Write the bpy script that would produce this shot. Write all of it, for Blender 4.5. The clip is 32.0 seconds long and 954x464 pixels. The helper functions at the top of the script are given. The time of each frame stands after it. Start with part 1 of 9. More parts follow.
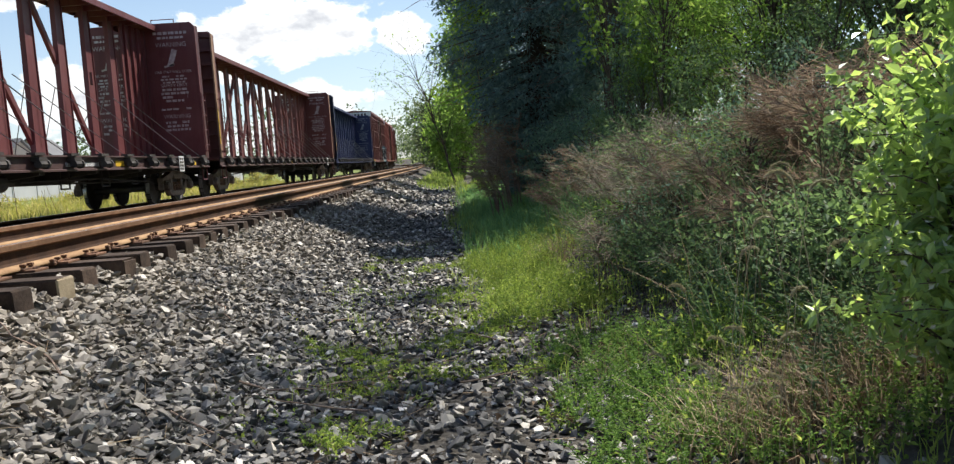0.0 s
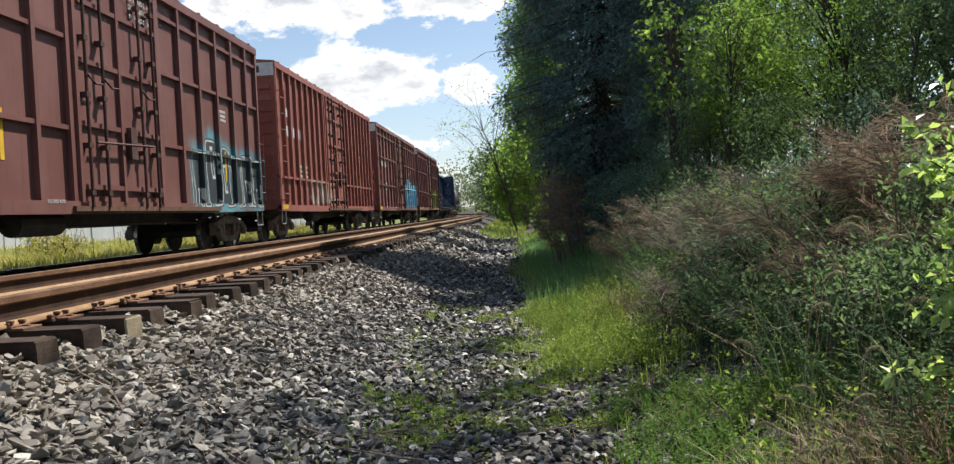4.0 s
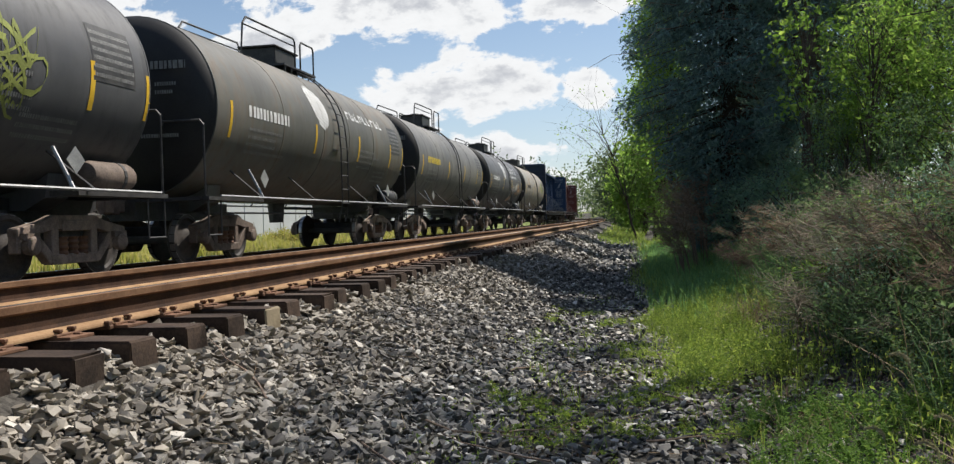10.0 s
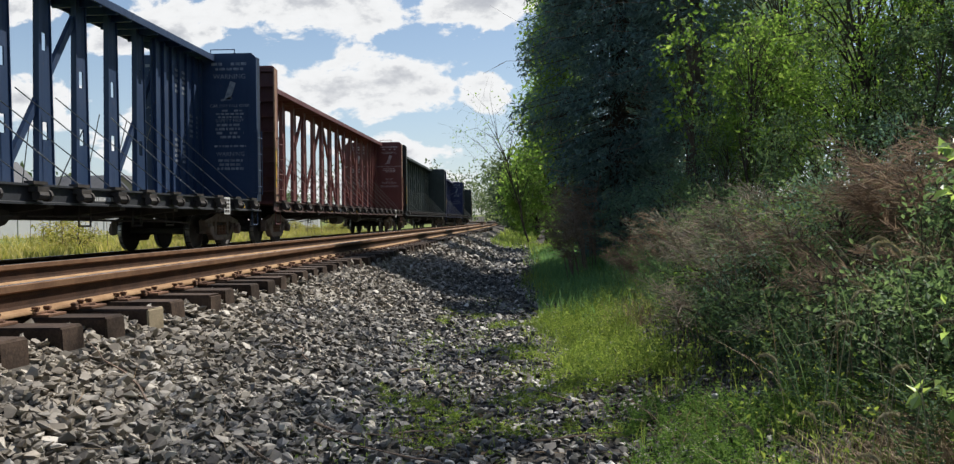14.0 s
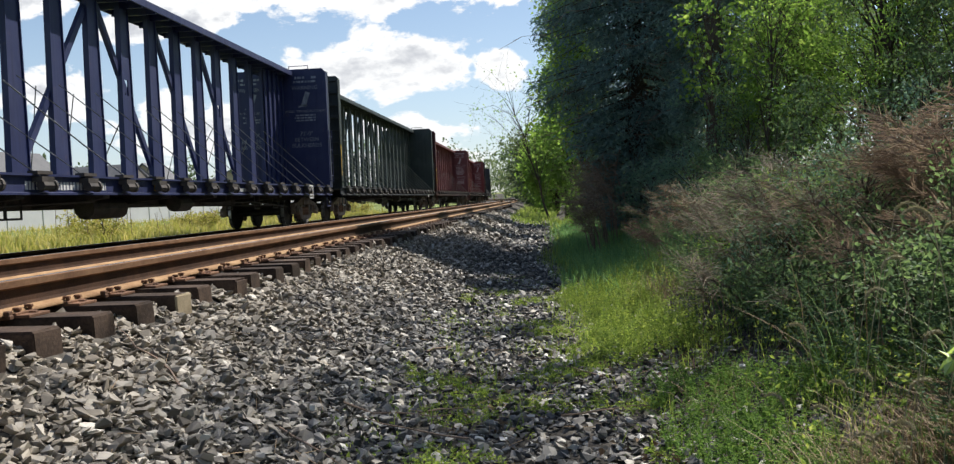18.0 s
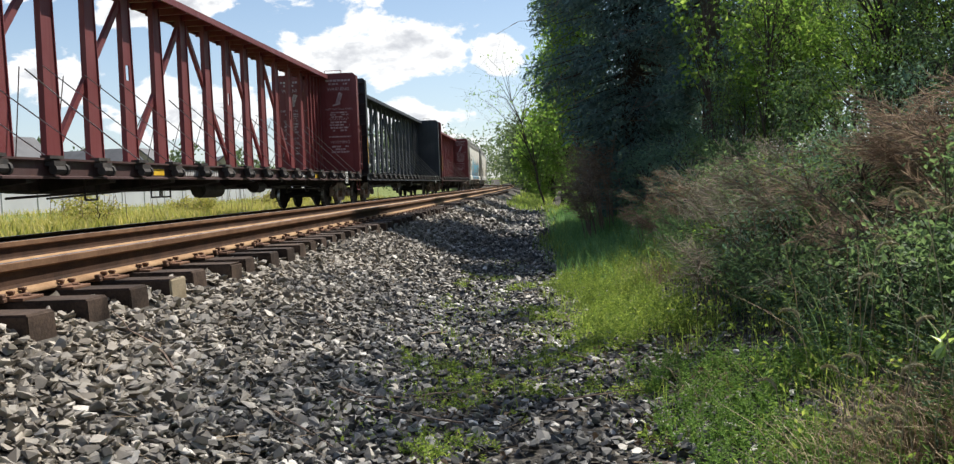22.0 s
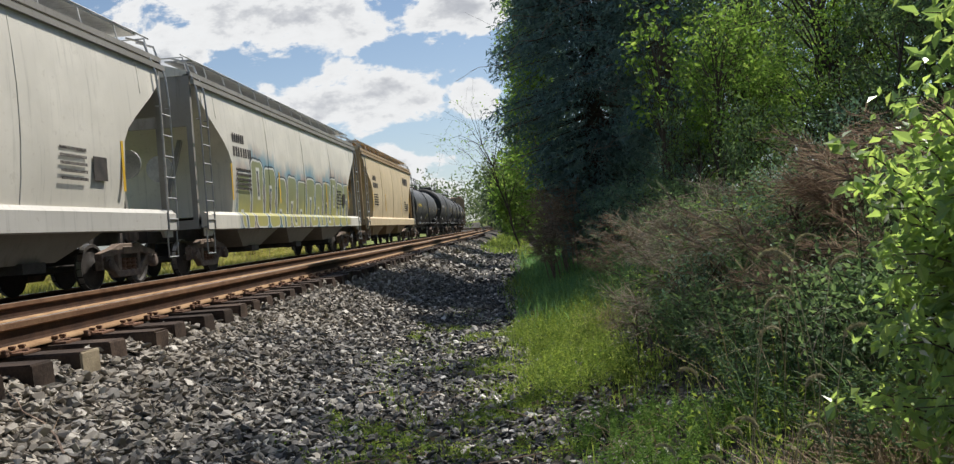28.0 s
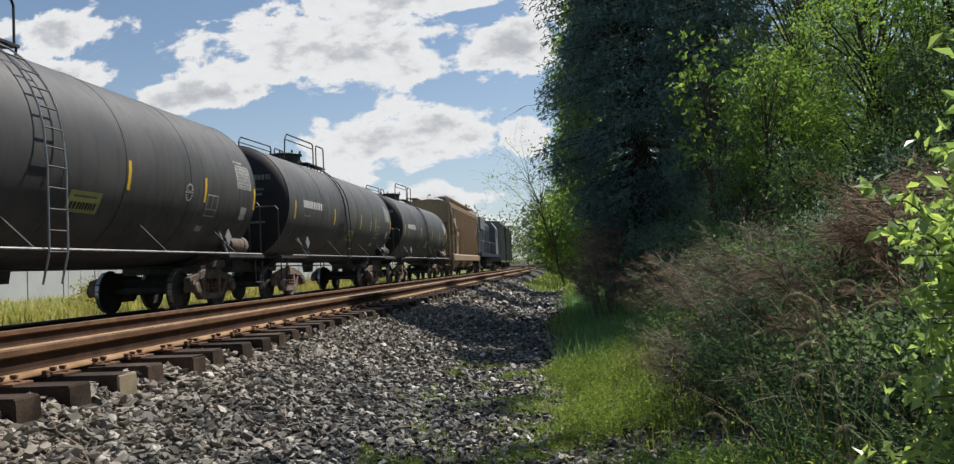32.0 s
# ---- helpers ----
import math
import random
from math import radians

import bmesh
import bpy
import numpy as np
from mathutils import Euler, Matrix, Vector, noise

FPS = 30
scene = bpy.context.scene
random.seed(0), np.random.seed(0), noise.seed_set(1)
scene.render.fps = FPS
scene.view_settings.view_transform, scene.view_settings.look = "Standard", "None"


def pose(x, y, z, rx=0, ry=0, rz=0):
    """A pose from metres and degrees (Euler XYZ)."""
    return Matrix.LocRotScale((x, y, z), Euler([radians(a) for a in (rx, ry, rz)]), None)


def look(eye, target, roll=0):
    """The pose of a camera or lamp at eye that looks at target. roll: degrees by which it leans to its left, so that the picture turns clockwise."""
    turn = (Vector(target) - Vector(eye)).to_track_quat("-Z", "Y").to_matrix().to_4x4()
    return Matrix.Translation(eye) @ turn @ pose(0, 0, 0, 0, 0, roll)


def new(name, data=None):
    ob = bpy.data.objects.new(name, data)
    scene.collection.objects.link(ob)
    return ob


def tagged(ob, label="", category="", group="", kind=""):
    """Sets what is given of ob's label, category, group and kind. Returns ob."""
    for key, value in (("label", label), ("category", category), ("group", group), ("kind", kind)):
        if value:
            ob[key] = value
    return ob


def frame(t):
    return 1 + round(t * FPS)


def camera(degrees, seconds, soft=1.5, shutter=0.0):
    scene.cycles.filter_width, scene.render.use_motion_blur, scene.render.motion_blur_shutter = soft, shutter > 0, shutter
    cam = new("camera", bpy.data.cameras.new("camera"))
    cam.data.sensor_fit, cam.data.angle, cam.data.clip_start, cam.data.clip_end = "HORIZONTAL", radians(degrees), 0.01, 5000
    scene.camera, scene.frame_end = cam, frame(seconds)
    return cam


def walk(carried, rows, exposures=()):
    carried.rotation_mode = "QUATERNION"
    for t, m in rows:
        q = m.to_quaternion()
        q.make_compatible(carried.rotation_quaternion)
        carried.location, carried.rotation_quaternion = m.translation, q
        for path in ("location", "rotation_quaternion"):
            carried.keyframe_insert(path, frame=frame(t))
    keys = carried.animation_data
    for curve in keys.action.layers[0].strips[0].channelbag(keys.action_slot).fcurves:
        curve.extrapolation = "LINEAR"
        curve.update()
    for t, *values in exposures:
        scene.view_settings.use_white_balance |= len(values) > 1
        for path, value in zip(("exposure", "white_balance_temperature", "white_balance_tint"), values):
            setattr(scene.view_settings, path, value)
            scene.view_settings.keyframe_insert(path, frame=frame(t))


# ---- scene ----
SKY_STRENGTH, SUN_STRENGTH = 0.085, 5.0
EXPOSURES = [(0.0, 0.73), (2.4, 0.73), (3.4, 0.61), (4.5, 0.59), (6.5, 0.54), (7.2, 0.52), (8.0, 0.37), (9.0, 0.28), (10.0, 0.38), (11.0, 0.27), (12.0, 0.43), (13.0, 0.29), (13.5, 0.31), (16.0, 0.42), (17.0, 0.36), (18.5, 0.61), (22.0, 0.6), (23.0, 0.27), (24.0, 0.33), (27.0, 0.29), (29.0, 0.26), (30.2, 0.31), (31.0, 0.16), (32.0, 0.18)]
# All in metres: x to the right of the line, y ahead along it, z above the near rail's top.
cam = camera(58.89, 32.0, 1.3)
PATH = [
    (0, (0.359, 0.461, 0.358), (0.399, 2.453, 0.184), -3.8),
    (0.5, (0.362, 0.451, 0.354), (0.367, 2.446, 0.217), -2.8),
    (1, (0.378, 0.457, 0.348), (0.352, 2.452, 0.211), -2.4),
    (1.5, (0.38, 0.458, 0.34), (0.39, 2.454, 0.201), -2.0),
    (2, (0.366, 0.458, 0.338), (0.372, 2.453, 0.2), -1.2),
    (2.5, (0.355, 0.459, 0.343), (0.338, 2.455, 0.211), -0.6),
    (3, (0.354, 0.468, 0.354), (0.301, 2.464, 0.227), -1.7),
    (3.5, (0.358, 0.484, 0.354), (0.278, 2.481, 0.287), -2.3),
    (4, (0.366, 0.489, 0.351), (0.266, 2.486, 0.302), -2.8),
    (4.5, (0.362, 0.486, 0.353), (0.243, 2.482, 0.307), -3.4),
    (6.5, (0.359, 0.477, 0.347), (0.217, 2.471, 0.306), -4.1),
    (7, (0.363, 0.478, 0.351), (0.214, 2.472, 0.312), -4.1),
    (7.5, (0.353, 0.483, 0.346), (0.19, 2.476, 0.309), -3.5),
    (8, (0.354, 0.489, 0.346), (0.178, 2.481, 0.309), -3.5),
    (8.5, (0.346, 0.489, 0.348), (0.156, 2.48, 0.314), -3.2),
    (9, (0.34, 0.476, 0.346), (0.133, 2.465, 0.307), -3.1),
    (9.5, (0.307, 0.462, 0.342), (0.07, 2.448, 0.304), -2.1),
    (10, (0.274, 0.477, 0.335), (-0.096, 2.442, 0.306), -1.6),
    (10.5, (0.233, 0.504, 0.325), (-0.184, 2.46, 0.305), -0.6),
    (11, (0.237, 0.463, 0.32), (-0.131, 2.429, 0.304), 0.1),
    (11.5, (0.275, 0.412, 0.332), (0.09, 2.404, 0.31), -1.6),
    (12, (0.287, 0.407, 0.347), (0.154, 2.402, 0.301), -2.3),
    (12.5, (0.278, 0.42, 0.359), (0.182, 2.417, 0.321), -2.2),
    (13, (0.27, 0.42, 0.335), (0.165, 2.417, 0.303), -1.3),
    (13.5, (0.274, 0.432, 0.336), (0.152, 2.428, 0.308), -0.5),
    (15.5, (0.307, 0.46, 0.342), (0.191, 2.456, 0.311), -0.6),
    (16, (0.306, 0.454, 0.35), (0.196, 2.451, 0.322), -1.7),
    (16.5, (0.309, 0.45, 0.353), (0.183, 2.445, 0.325), -2.9),
    (17, (0.288, 0.447, 0.351), (0.149, 2.441, 0.312), -3.0),
    (17.5, (0.274, 0.442, 0.347), (0.12, 2.435, 0.291), -2.9),
    (18, (0.265, 0.445, 0.336), (0.096, 2.436, 0.256), -2.2),
    (18.5, (0.266, 0.445, 0.332), (0.084, 2.435, 0.25), -2.0),
    (19, (0.264, 0.437, 0.331), (0.071, 2.426, 0.249), -2.1),
    (19.5, (0.268, 0.439, 0.332), (0.068, 2.427, 0.249), -2.2),
    (20, (0.262, 0.443, 0.332), (0.077, 2.432, 0.234), -2.0),
    (20.5, (0.265, 0.444, 0.329), (0.071, 2.431, 0.216), -2.0),
    (21, (0.263, 0.445, 0.328), (0.068, 2.433, 0.214), -2.0),
    (21.5, (0.269, 0.447, 0.325), (0.116, 2.437, 0.21), -1.9),
    (22, (0.272, 0.45, 0.33), (0.111, 2.44, 0.216), -2.0),
    (22.5, (0.283, 0.446, 0.334), (0.111, 2.436, 0.22), -2.0),
    (23, (0.295, 0.436, 0.356), (0.112, 2.425, 0.258), -2.5),
    (23.5, (0.299, 0.405, 0.358), (0.113, 2.396, 0.359), -2.2),
    (24, (0.398, 0.485, 0.353), (0.158, 2.47, 0.34), -2.1),
    (24.5, (0.617, 0.656, 0.318), (0.573, 2.655, 0.29), -2.4),
    (26.5, (0.674, 0.603, 0.413), (0.591, 2.601, 0.391), -3.6),
    (27, (0.695, 0.616, 0.397), (0.6, 2.614, 0.378), -4.2),
    (27.5, (0.675, 0.628, 0.396), (0.57, 2.625, 0.378), -4.0),
    (28, (0.653, 0.637, 0.385), (0.537, 2.633, 0.37), -4.2),
    (28.5, (0.642, 0.636, 0.404), (0.52, 2.632, 0.387), -4.3),
    (29, (0.628, 0.626, 0.404), (0.497, 2.622, 0.394), -3.8),
    (29.5, (0.646, 0.633, 0.394), (0.505, 2.628, 0.389), -3.8),
    (30, (0.615, 0.663, 0.391), (0.471, 2.658, 0.39), -3.0),
    (30.5, (0.562, 0.679, 0.424), (0.391, 2.671, 0.462), -2.7),
    (31, (0.526, 0.65, 0.42), (0.286, 2.633, 0.501), -3.7),
    (31.5, (0.587, 0.592, 0.407), (0.377, 2.58, 0.487), -3.4),
    (32, (0.728, 0.654, 0.373), (0.506, 2.64, 0.452), -2.5),
]
walk(cam, [(t, look(eye, target, roll)) for t, eye, target, roll in PATH], EXPOSURES)

# ---------------------------------------------------------------- world, sun, exposure
SUN_EL, SUN_AZ = radians(55), radians(38)


def nodes_of(tree):
    tree.nodes.clear()
    return tree.nodes, tree.links


class G:
    """A small helper that strings nodes together."""

    def __init__(self, tree):
        self.t, self.n, self.l = tree, tree.nodes, tree.links

    def node(self, kind, **props):
        nd = self.n.new(kind)
        for k, v in props.items():
            if k == "op":
                nd.operation = v
            elif k == "blend":
                nd.blend_type = v
            elif k == "dtype":
                nd.data_type = v
        return nd

    def put(self, sock, v):
        if isinstance(v, bpy.types.NodeSocket):
            self.l.new(v, sock)
        elif v is not None:
            sock.default_value = v

    def math(self, op, a, b=None, c=None, clamp=False):
        nd = self.node("ShaderNodeMath", op=op)
        nd.use_clamp = clamp
        for i, v in enumerate((a, b, c)):
            if v is not None:
                self.put(nd.inputs[i], v)
        return nd.outputs[0]

    def noise(self, vec, scale, detail=4.0, rough=0.55, distort=0.0):
        nd = self.node("ShaderNodeTexNoise")
        if vec is not None:
            self.l.new(vec, nd.inputs["Vector"])
        nd.inputs["Scale"].default_value = scale
        nd.inputs["Detail"].default_value = detail
        nd.inputs["Roughness"].default_value = rough
        nd.inputs["Distortion"].default_value = distort
        return nd.outputs["Fac"]

    def ramp(self, fac, stops):
        nd = self.node("ShaderNodeValToRGB")
        els = nd.color_ramp.elements
        while len(els) < len(stops):
            els.new(0.5)
        for e, (p, c) in zip(els, stops):
            e.position = p
            e.color = (*c, 1) if len(c) == 3 else c
        self.l.new(fac, nd.inputs[0])
        return nd.outputs[0]

    def step(self, fac, a, b):
        nd = self.node("ShaderNodeMapRange")
        nd.interpolation_type = "SMOOTHSTEP"
        self.put(nd.inputs[0], fac)
        nd.inputs[1].default_value, nd.inputs[2].default_value = a, b
        return nd.outputs[0]

    def mix(self, fac, a, b, blend="MIX"):
        nd = self.node("ShaderNodeMix", dtype="RGBA", blend=blend)
        self.put(nd.inputs[0], fac)
        for i, v in ((6, a), (7, b)):
            if isinstance(v, (tuple, list)):
                v = (*v, 1) if len(v) == 3 else v
            self.put(nd.inputs[i], v)
        return nd.outputs[2]

    def scaled(self, vec, s):
        nd = self.node("ShaderNodeMapping")
        self.l.new(vec, nd.inputs[0])
        nd.inputs["Scale"].default_value = s
        return nd.outputs[0]


# the sky: blue with cumulus
world = bpy.data.worlds.new("sky")
scene.world = world
world.use_nodes = True
nodes_of(world.node_tree)
g = G(world.node_tree)
sky = g.node("ShaderNodeTexSky")
sky.sky_type, sky.sun_disc = "NISHITA", False
sky.sun_elevation, sky.sun_rotation = SUN_EL, SUN_AZ
sky.air_density, sky.dust_density, sky.ozone_density = 1.0, 0.6, 1.5
tc = g.node("ShaderNodeTexCoord").outputs["Generated"]
sep = g.node("ShaderNodeSeparateXYZ")
g.l.new(tc, sep.inputs[0])
dx, dy, dz = sep.outputs
ahead = g.math("MAXIMUM", dy, 0.05)
u, w = g.math("DIVIDE", dx, ahead), g.math("DIVIDE", dz, ahead)
# the clouds that hang over the line, as centre and half size in the tangent of azimuth and elevation
CLOUDS = [(-0.205, 0.158, 0.132, 0.044), (-0.05, 0.150, 0.036, 0.026), (-0.30, 0.272, 0.20, 0.055), (-0.06, 0.262, 0.08, 0.045), (-0.20, 0.33, 0.15, 0.05),
          (-0.44, 0.228, 0.11, 0.022), (-0.63, 0.323, 0.09, 0.036), (-0.645, 0.262, 0.09, 0.024), (-0.15, 0.083, 0.07, 0.026), (-0.42, 0.10, 0.10, 0.04),
          (-0.60, 0.150, 0.08, 0.034), (0.06, 0.30, 0.12, 0.05), (-0.24, 0.42, 0.26, 0.06), (-0.17, 0.045, 0.13, 0.018)]
bias = None
for cx, cz, a, b in CLOUDS:
    p = g.math("POWER", g.math("DIVIDE", g.math("SUBTRACT", u, cx), a), 2.0)
    q = g.math("POWER", g.math("DIVIDE", g.math("SUBTRACT", w, cz), b), 2.0)
    e = g.math("SUBTRACT", 1.0, g.math("SQRT", g.math("ADD", p, q)))
    e = g.math("MAXIMUM", e, -1.2)
    bias = e if bias is None else g.math("MAXIMUM", bias, e)
comb = g.node("ShaderNodeCombineXYZ")
g.put(comb.inputs[0], g.math("MULTIPLY", u, 1.0))
g.put(comb.inputs[1], g.math("MULTIPLY", w, 1.7))
puff = g.noise(comb.outputs[0], 9.0, 9.0, 0.6, 0.25)
fine = g.noise(comb.outputs[0], 28.0, 6.0, 0.6)
front = g.math("ADD", g.math("MULTIPLY", bias, 0.72), g.math("ADD", g.math("MULTIPLY", g.math("SUBTRACT", puff, 0.5), 2.1), g.math("MULTIPLY", g.math("SUBTRACT", fine, 0.5), 0.55)))
front_mask = g.step(front, 0.0, 0.16)
high = g.math("MAXIMUM", dz, 0.03)
dome = g.node("ShaderNodeCombineXYZ")
g.put(dome.inputs[0], g.math("DIVIDE", dx, high))
g.put(dome.inputs[1], g.math("DIVIDE", dy, high))
over = g.step(g.noise(dome.outputs[0], 1.1, 8.0, 0.58, 0.2), 0.55, 0.67)
isfront = g.step(dy, 0.25, 0.5)
mask = g.math("ADD", g.math("MULTIPLY", front_mask, isfront), g.math("MULTIPLY", over, g.math("SUBTRACT", 1.0, isfront)), clamp=True)
body = g.step(g.math("ADD", front, g.math("MULTIPLY", g.math("SUBTRACT", fine, 0.5), 0.9)), 0.10, 1.0)
cloud = g.ramp(body, [(0.0, (8.4, 8.5, 8.6)), (0.25, (8.0, 8.1, 8.2)), (0.50, (6.6, 6.75, 7.0)), (1.0, (4.7, 4.9, 5.35))])
# thin haze towards the horizon
haze = g.step(dz, 0.30, 0.0)
base = g.mix(g.math("MULTIPLY", haze, 0.38), sky.outputs[0], (5.6, 6.8, 8.4))
cloud = g.mix(isfront, (6.8, 6.9, 7.0), cloud)
mixed = g.mix(mask, base, cloud)
bg = g.node("ShaderNodeBackground")
g.l.new(mixed, bg.inputs[0])
bg.inputs[1].default_value = SKY_STRENGTH
out = g.node("ShaderNodeOutputWorld")
g.l.new(bg.outputs[0], out.inputs[0])

sun_data = bpy.data.lights.new("sun", "SUN")
sun_data.energy, sun_data.angle, sun_data.color = SUN_STRENGTH, radians(0.55), (1.0, 0.95, 0.87)
sun = new("sun", sun_data)
to_sun = Vector((math.sin(SUN_AZ) * math.cos(SUN_EL), math.cos(SUN_AZ) * math.cos(SUN_EL), math.sin(SUN_EL)))
sun.matrix_world = look(to_sun * 60, (0, 0, 0))


# ---------------------------------------------------------------- materials
def material(name):
    m = bpy.data.materials.new(name)
    m.use_nodes = True
    nodes_of(m.node_tree)
    return m, G(m.node_tree)


def finish(m, gg, color, rough=0.6, metal=0.0, height=None, bump=0.2, dist=0.01, spec=0.5):
    bs = gg.node("ShaderNodeBsdfPrincipled")
    gg.put(bs.inputs["Base Color"], (*color, 1) if isinstance(color, tuple) else color)
    gg.put(bs.inputs["Roughness"], rough)
    gg.put(bs.inputs["Metallic"], metal)
    gg.put(bs.inputs["Specular IOR Level"], spec)
    if height is not None:
        bp = gg.node("ShaderNodeBump")
        bp.inputs["Strength"].default_value, bp.inputs["Distance"].default_value = bump, dist
        gg.l.new(height, bp.inputs["Height"])
        gg.l.new(bp.outputs[0], bs.inputs["Normal"])
    o = gg.node("ShaderNodeOutputMaterial")
    gg.l.new(bs.outputs[0], o.inputs[0])
    return m


def obj_coords(gg):
    """Object space, shifted by each object's own chance."""
    t = gg.node("ShaderNodeTexCoord").outputs["Object"]
    r = gg.node("ShaderNodeObjectInfo").outputs["Random"]
    add = gg.node("ShaderNodeVectorMath", op="ADD")
    gg.l.new(t, add.inputs[0])
    sc = gg.math("MULTIPLY", r, 37.0)
    cb = gg.node("ShaderNodeCombineXYZ")
    for i in range(3):
        gg.put(cb.inputs[i], sc)
    gg.l.new(cb.outputs[0], add.inputs[1])
    return add.outputs[0]


def mottled(name, c1, c2, scale=3.0, rough=0.75, metal=0.0, bump=0.25, dist=0.004, fine=40.0, spec=0.4, per="object", var=0.25):
    """A plain weathered surface: two tones at two scales, fine relief, a shift of tone from piece to piece."""
    m, gg = material(name)
    v = obj_coords(gg)
    n1, n2 = gg.noise(v, scale, 5.0), gg.noise(v, fine, 3.0)
    f = gg.step(gg.math("ADD", gg.math("MULTIPLY", n1, 0.65), gg.math("MULTIPLY", n2, 0.35)), 0.32, 0.68)
    c = gg.mix(f, c1, c2)
    if var:
        rnd = gg.node("ShaderNodeObjectInfo").outputs["Random"] if per == "object" else gg.node("ShaderNodeNewGeometry").outputs["Random Per Island"]
        hs = gg.node("ShaderNodeHueSaturation")
        gg.put(hs.inputs["Value"], gg.math("ADD", 1.0 - var, gg.math("MULTIPLY", rnd, 2 * var)))
        gg.l.new(c, hs.inputs["Color"])
        c = hs.outputs[0]
    r = gg.math("ADD", rough - 0.1, gg.math("MULTIPLY", n1, 0.2))
    return finish(m, gg, c, r, metal, n2, bump, dist, spec)


PAINTS = {}


def paint(name, c, rust=0.35, rough=0.5, fade=0.25, streak=1.0, worn=(0.16, 0.09, 0.055)):
    """Car-body paint: faded, streaked with dirt down the side, scuffed and rusty in patches."""
    if name in PAINTS:
        return PAINTS[name]
    m, gg = material(name)
    v = obj_coords(gg)
    big = gg.noise(v, 0.7, 5.0, 0.6)
    runs = gg.noise(gg.scaled(v, (9.0, 9.0, 0.5)), 1.0, 5.0, 0.65)
    spots = gg.noise(v, 7.0, 7.0, 0.7)
    pale = tuple(min(1.0, x * 1.25 + 0.035) for x in c)
    dark = tuple(x * 0.62 for x in c)
    col = gg.mix(gg.math("MULTIPLY", gg.step(big, 0.4, 0.7), fade * 2), c, pale)
    col = gg.mix(gg.math("MULTIPLY", gg.step(runs, 0.52, 0.78), 0.75 * streak), col, dark)
    col = gg.mix(gg.math("MULTIPLY", gg.step(gg.math("ADD", spots, gg.math("MULTIPLY", big, 0.25)), 0.72, 0.8), rust), col, worn)
    r = gg.math("ADD", rough, gg.math("MULTIPLY", gg.math("SUBTRACT", runs, 0.4), 0.5), clamp=True)
    PAINTS[name] = finish(m, gg, col, r, 0.0, spots, 0.12, 0.004, 0.45)
    return PAINTS[name]


def ground_mat(name, c1, c2, c3, scale, bump, dist):
    m, gg = material(name)
    v = gg.node("ShaderNodeTexCoord").outputs["Object"]
    n1, n2 = gg.noise(v, scale, 6.0, 0.6), gg.noise(v, scale * 14, 5.0, 0.65)
    vor = gg.node("ShaderNodeTexVoronoi")
    gg.l.new(v, vor.inputs["Vector"])
    vor.inputs["Scale"].default_value = 19.0
    c = gg.mix(gg.step(n1, 0.35, 0.65), c1, c2)
    c = gg.mix(gg.step(n2, 0.4, 0.7), c, c3)
    h = gg.math("ADD", gg.math("MULTIPLY", vor.outputs["Distance"], -1.0), n2)
    return finish(m, gg, c, 0.92, 0.0, h, bump, dist, 0.2)


def stone_mat(name):
    """Crushed stone: greys with a few tan and dark pieces, tone by piece."""
    m, gg = material(name)
    v = obj_coords(gg)
    isl = gg.node("ShaderNodeNewGeometry").outputs["Random Per Island"]
    rnd = gg.node("ShaderNodeObjectInfo").outputs["Random"]
    r = gg.math("FRACT", gg.math("ADD", isl, gg.math("MULTIPLY", rnd, 7.3)))
    c = gg.ramp(r, [(0.0, (0.014, 0.014, 0.015)), (0.22, (0.036, 0.036, 0.036)), (0.42, (0.090, 0.089, 0.088)), (0.60, (0.155, 0.140, 0.118)),
                    (0.74, (0.270, 0.260, 0.246)), (0.88, (0.380, 0.340, 0.280)), (1.0, (0.700, 0.670, 0.620))])
    n1, n2 = gg.noise(v, 16.0, 6.0, 0.65), gg.noise(v, 90.0, 4.0, 0.6)
    c = gg.mix(gg.math("MULTIPLY", gg.step(n1, 0.45, 0.7), 0.4), c, (0.060, 0.056, 0.050))
    c = gg.mix(gg.math("MULTIPLY", gg.step(n2, 0.5, 0.75), 0.22), c, (0.25, 0.24, 0.22))
    # pale tan dust beside the track, thinning out down the shoulder
    pos = gg.node("ShaderNodeSeparateXYZ")
    gg.l.new(gg.node("ShaderNodeNewGeometry").outputs["Position"], pos.inputs[0])
    dust = gg.math("MULTIPLY", gg.step(gg.math("ADD", pos.outputs[0], gg.math("MULTIPLY", n1, 0.8)), -0.1, -1.8), 0.50)
    c = gg.mix(dust, c, (0.33, 0.275, 0.205))
    return finish(m, gg, c, 0.60, 0.0, gg.math("ADD", n1, n2), 0.3, 0.003, 0.42)


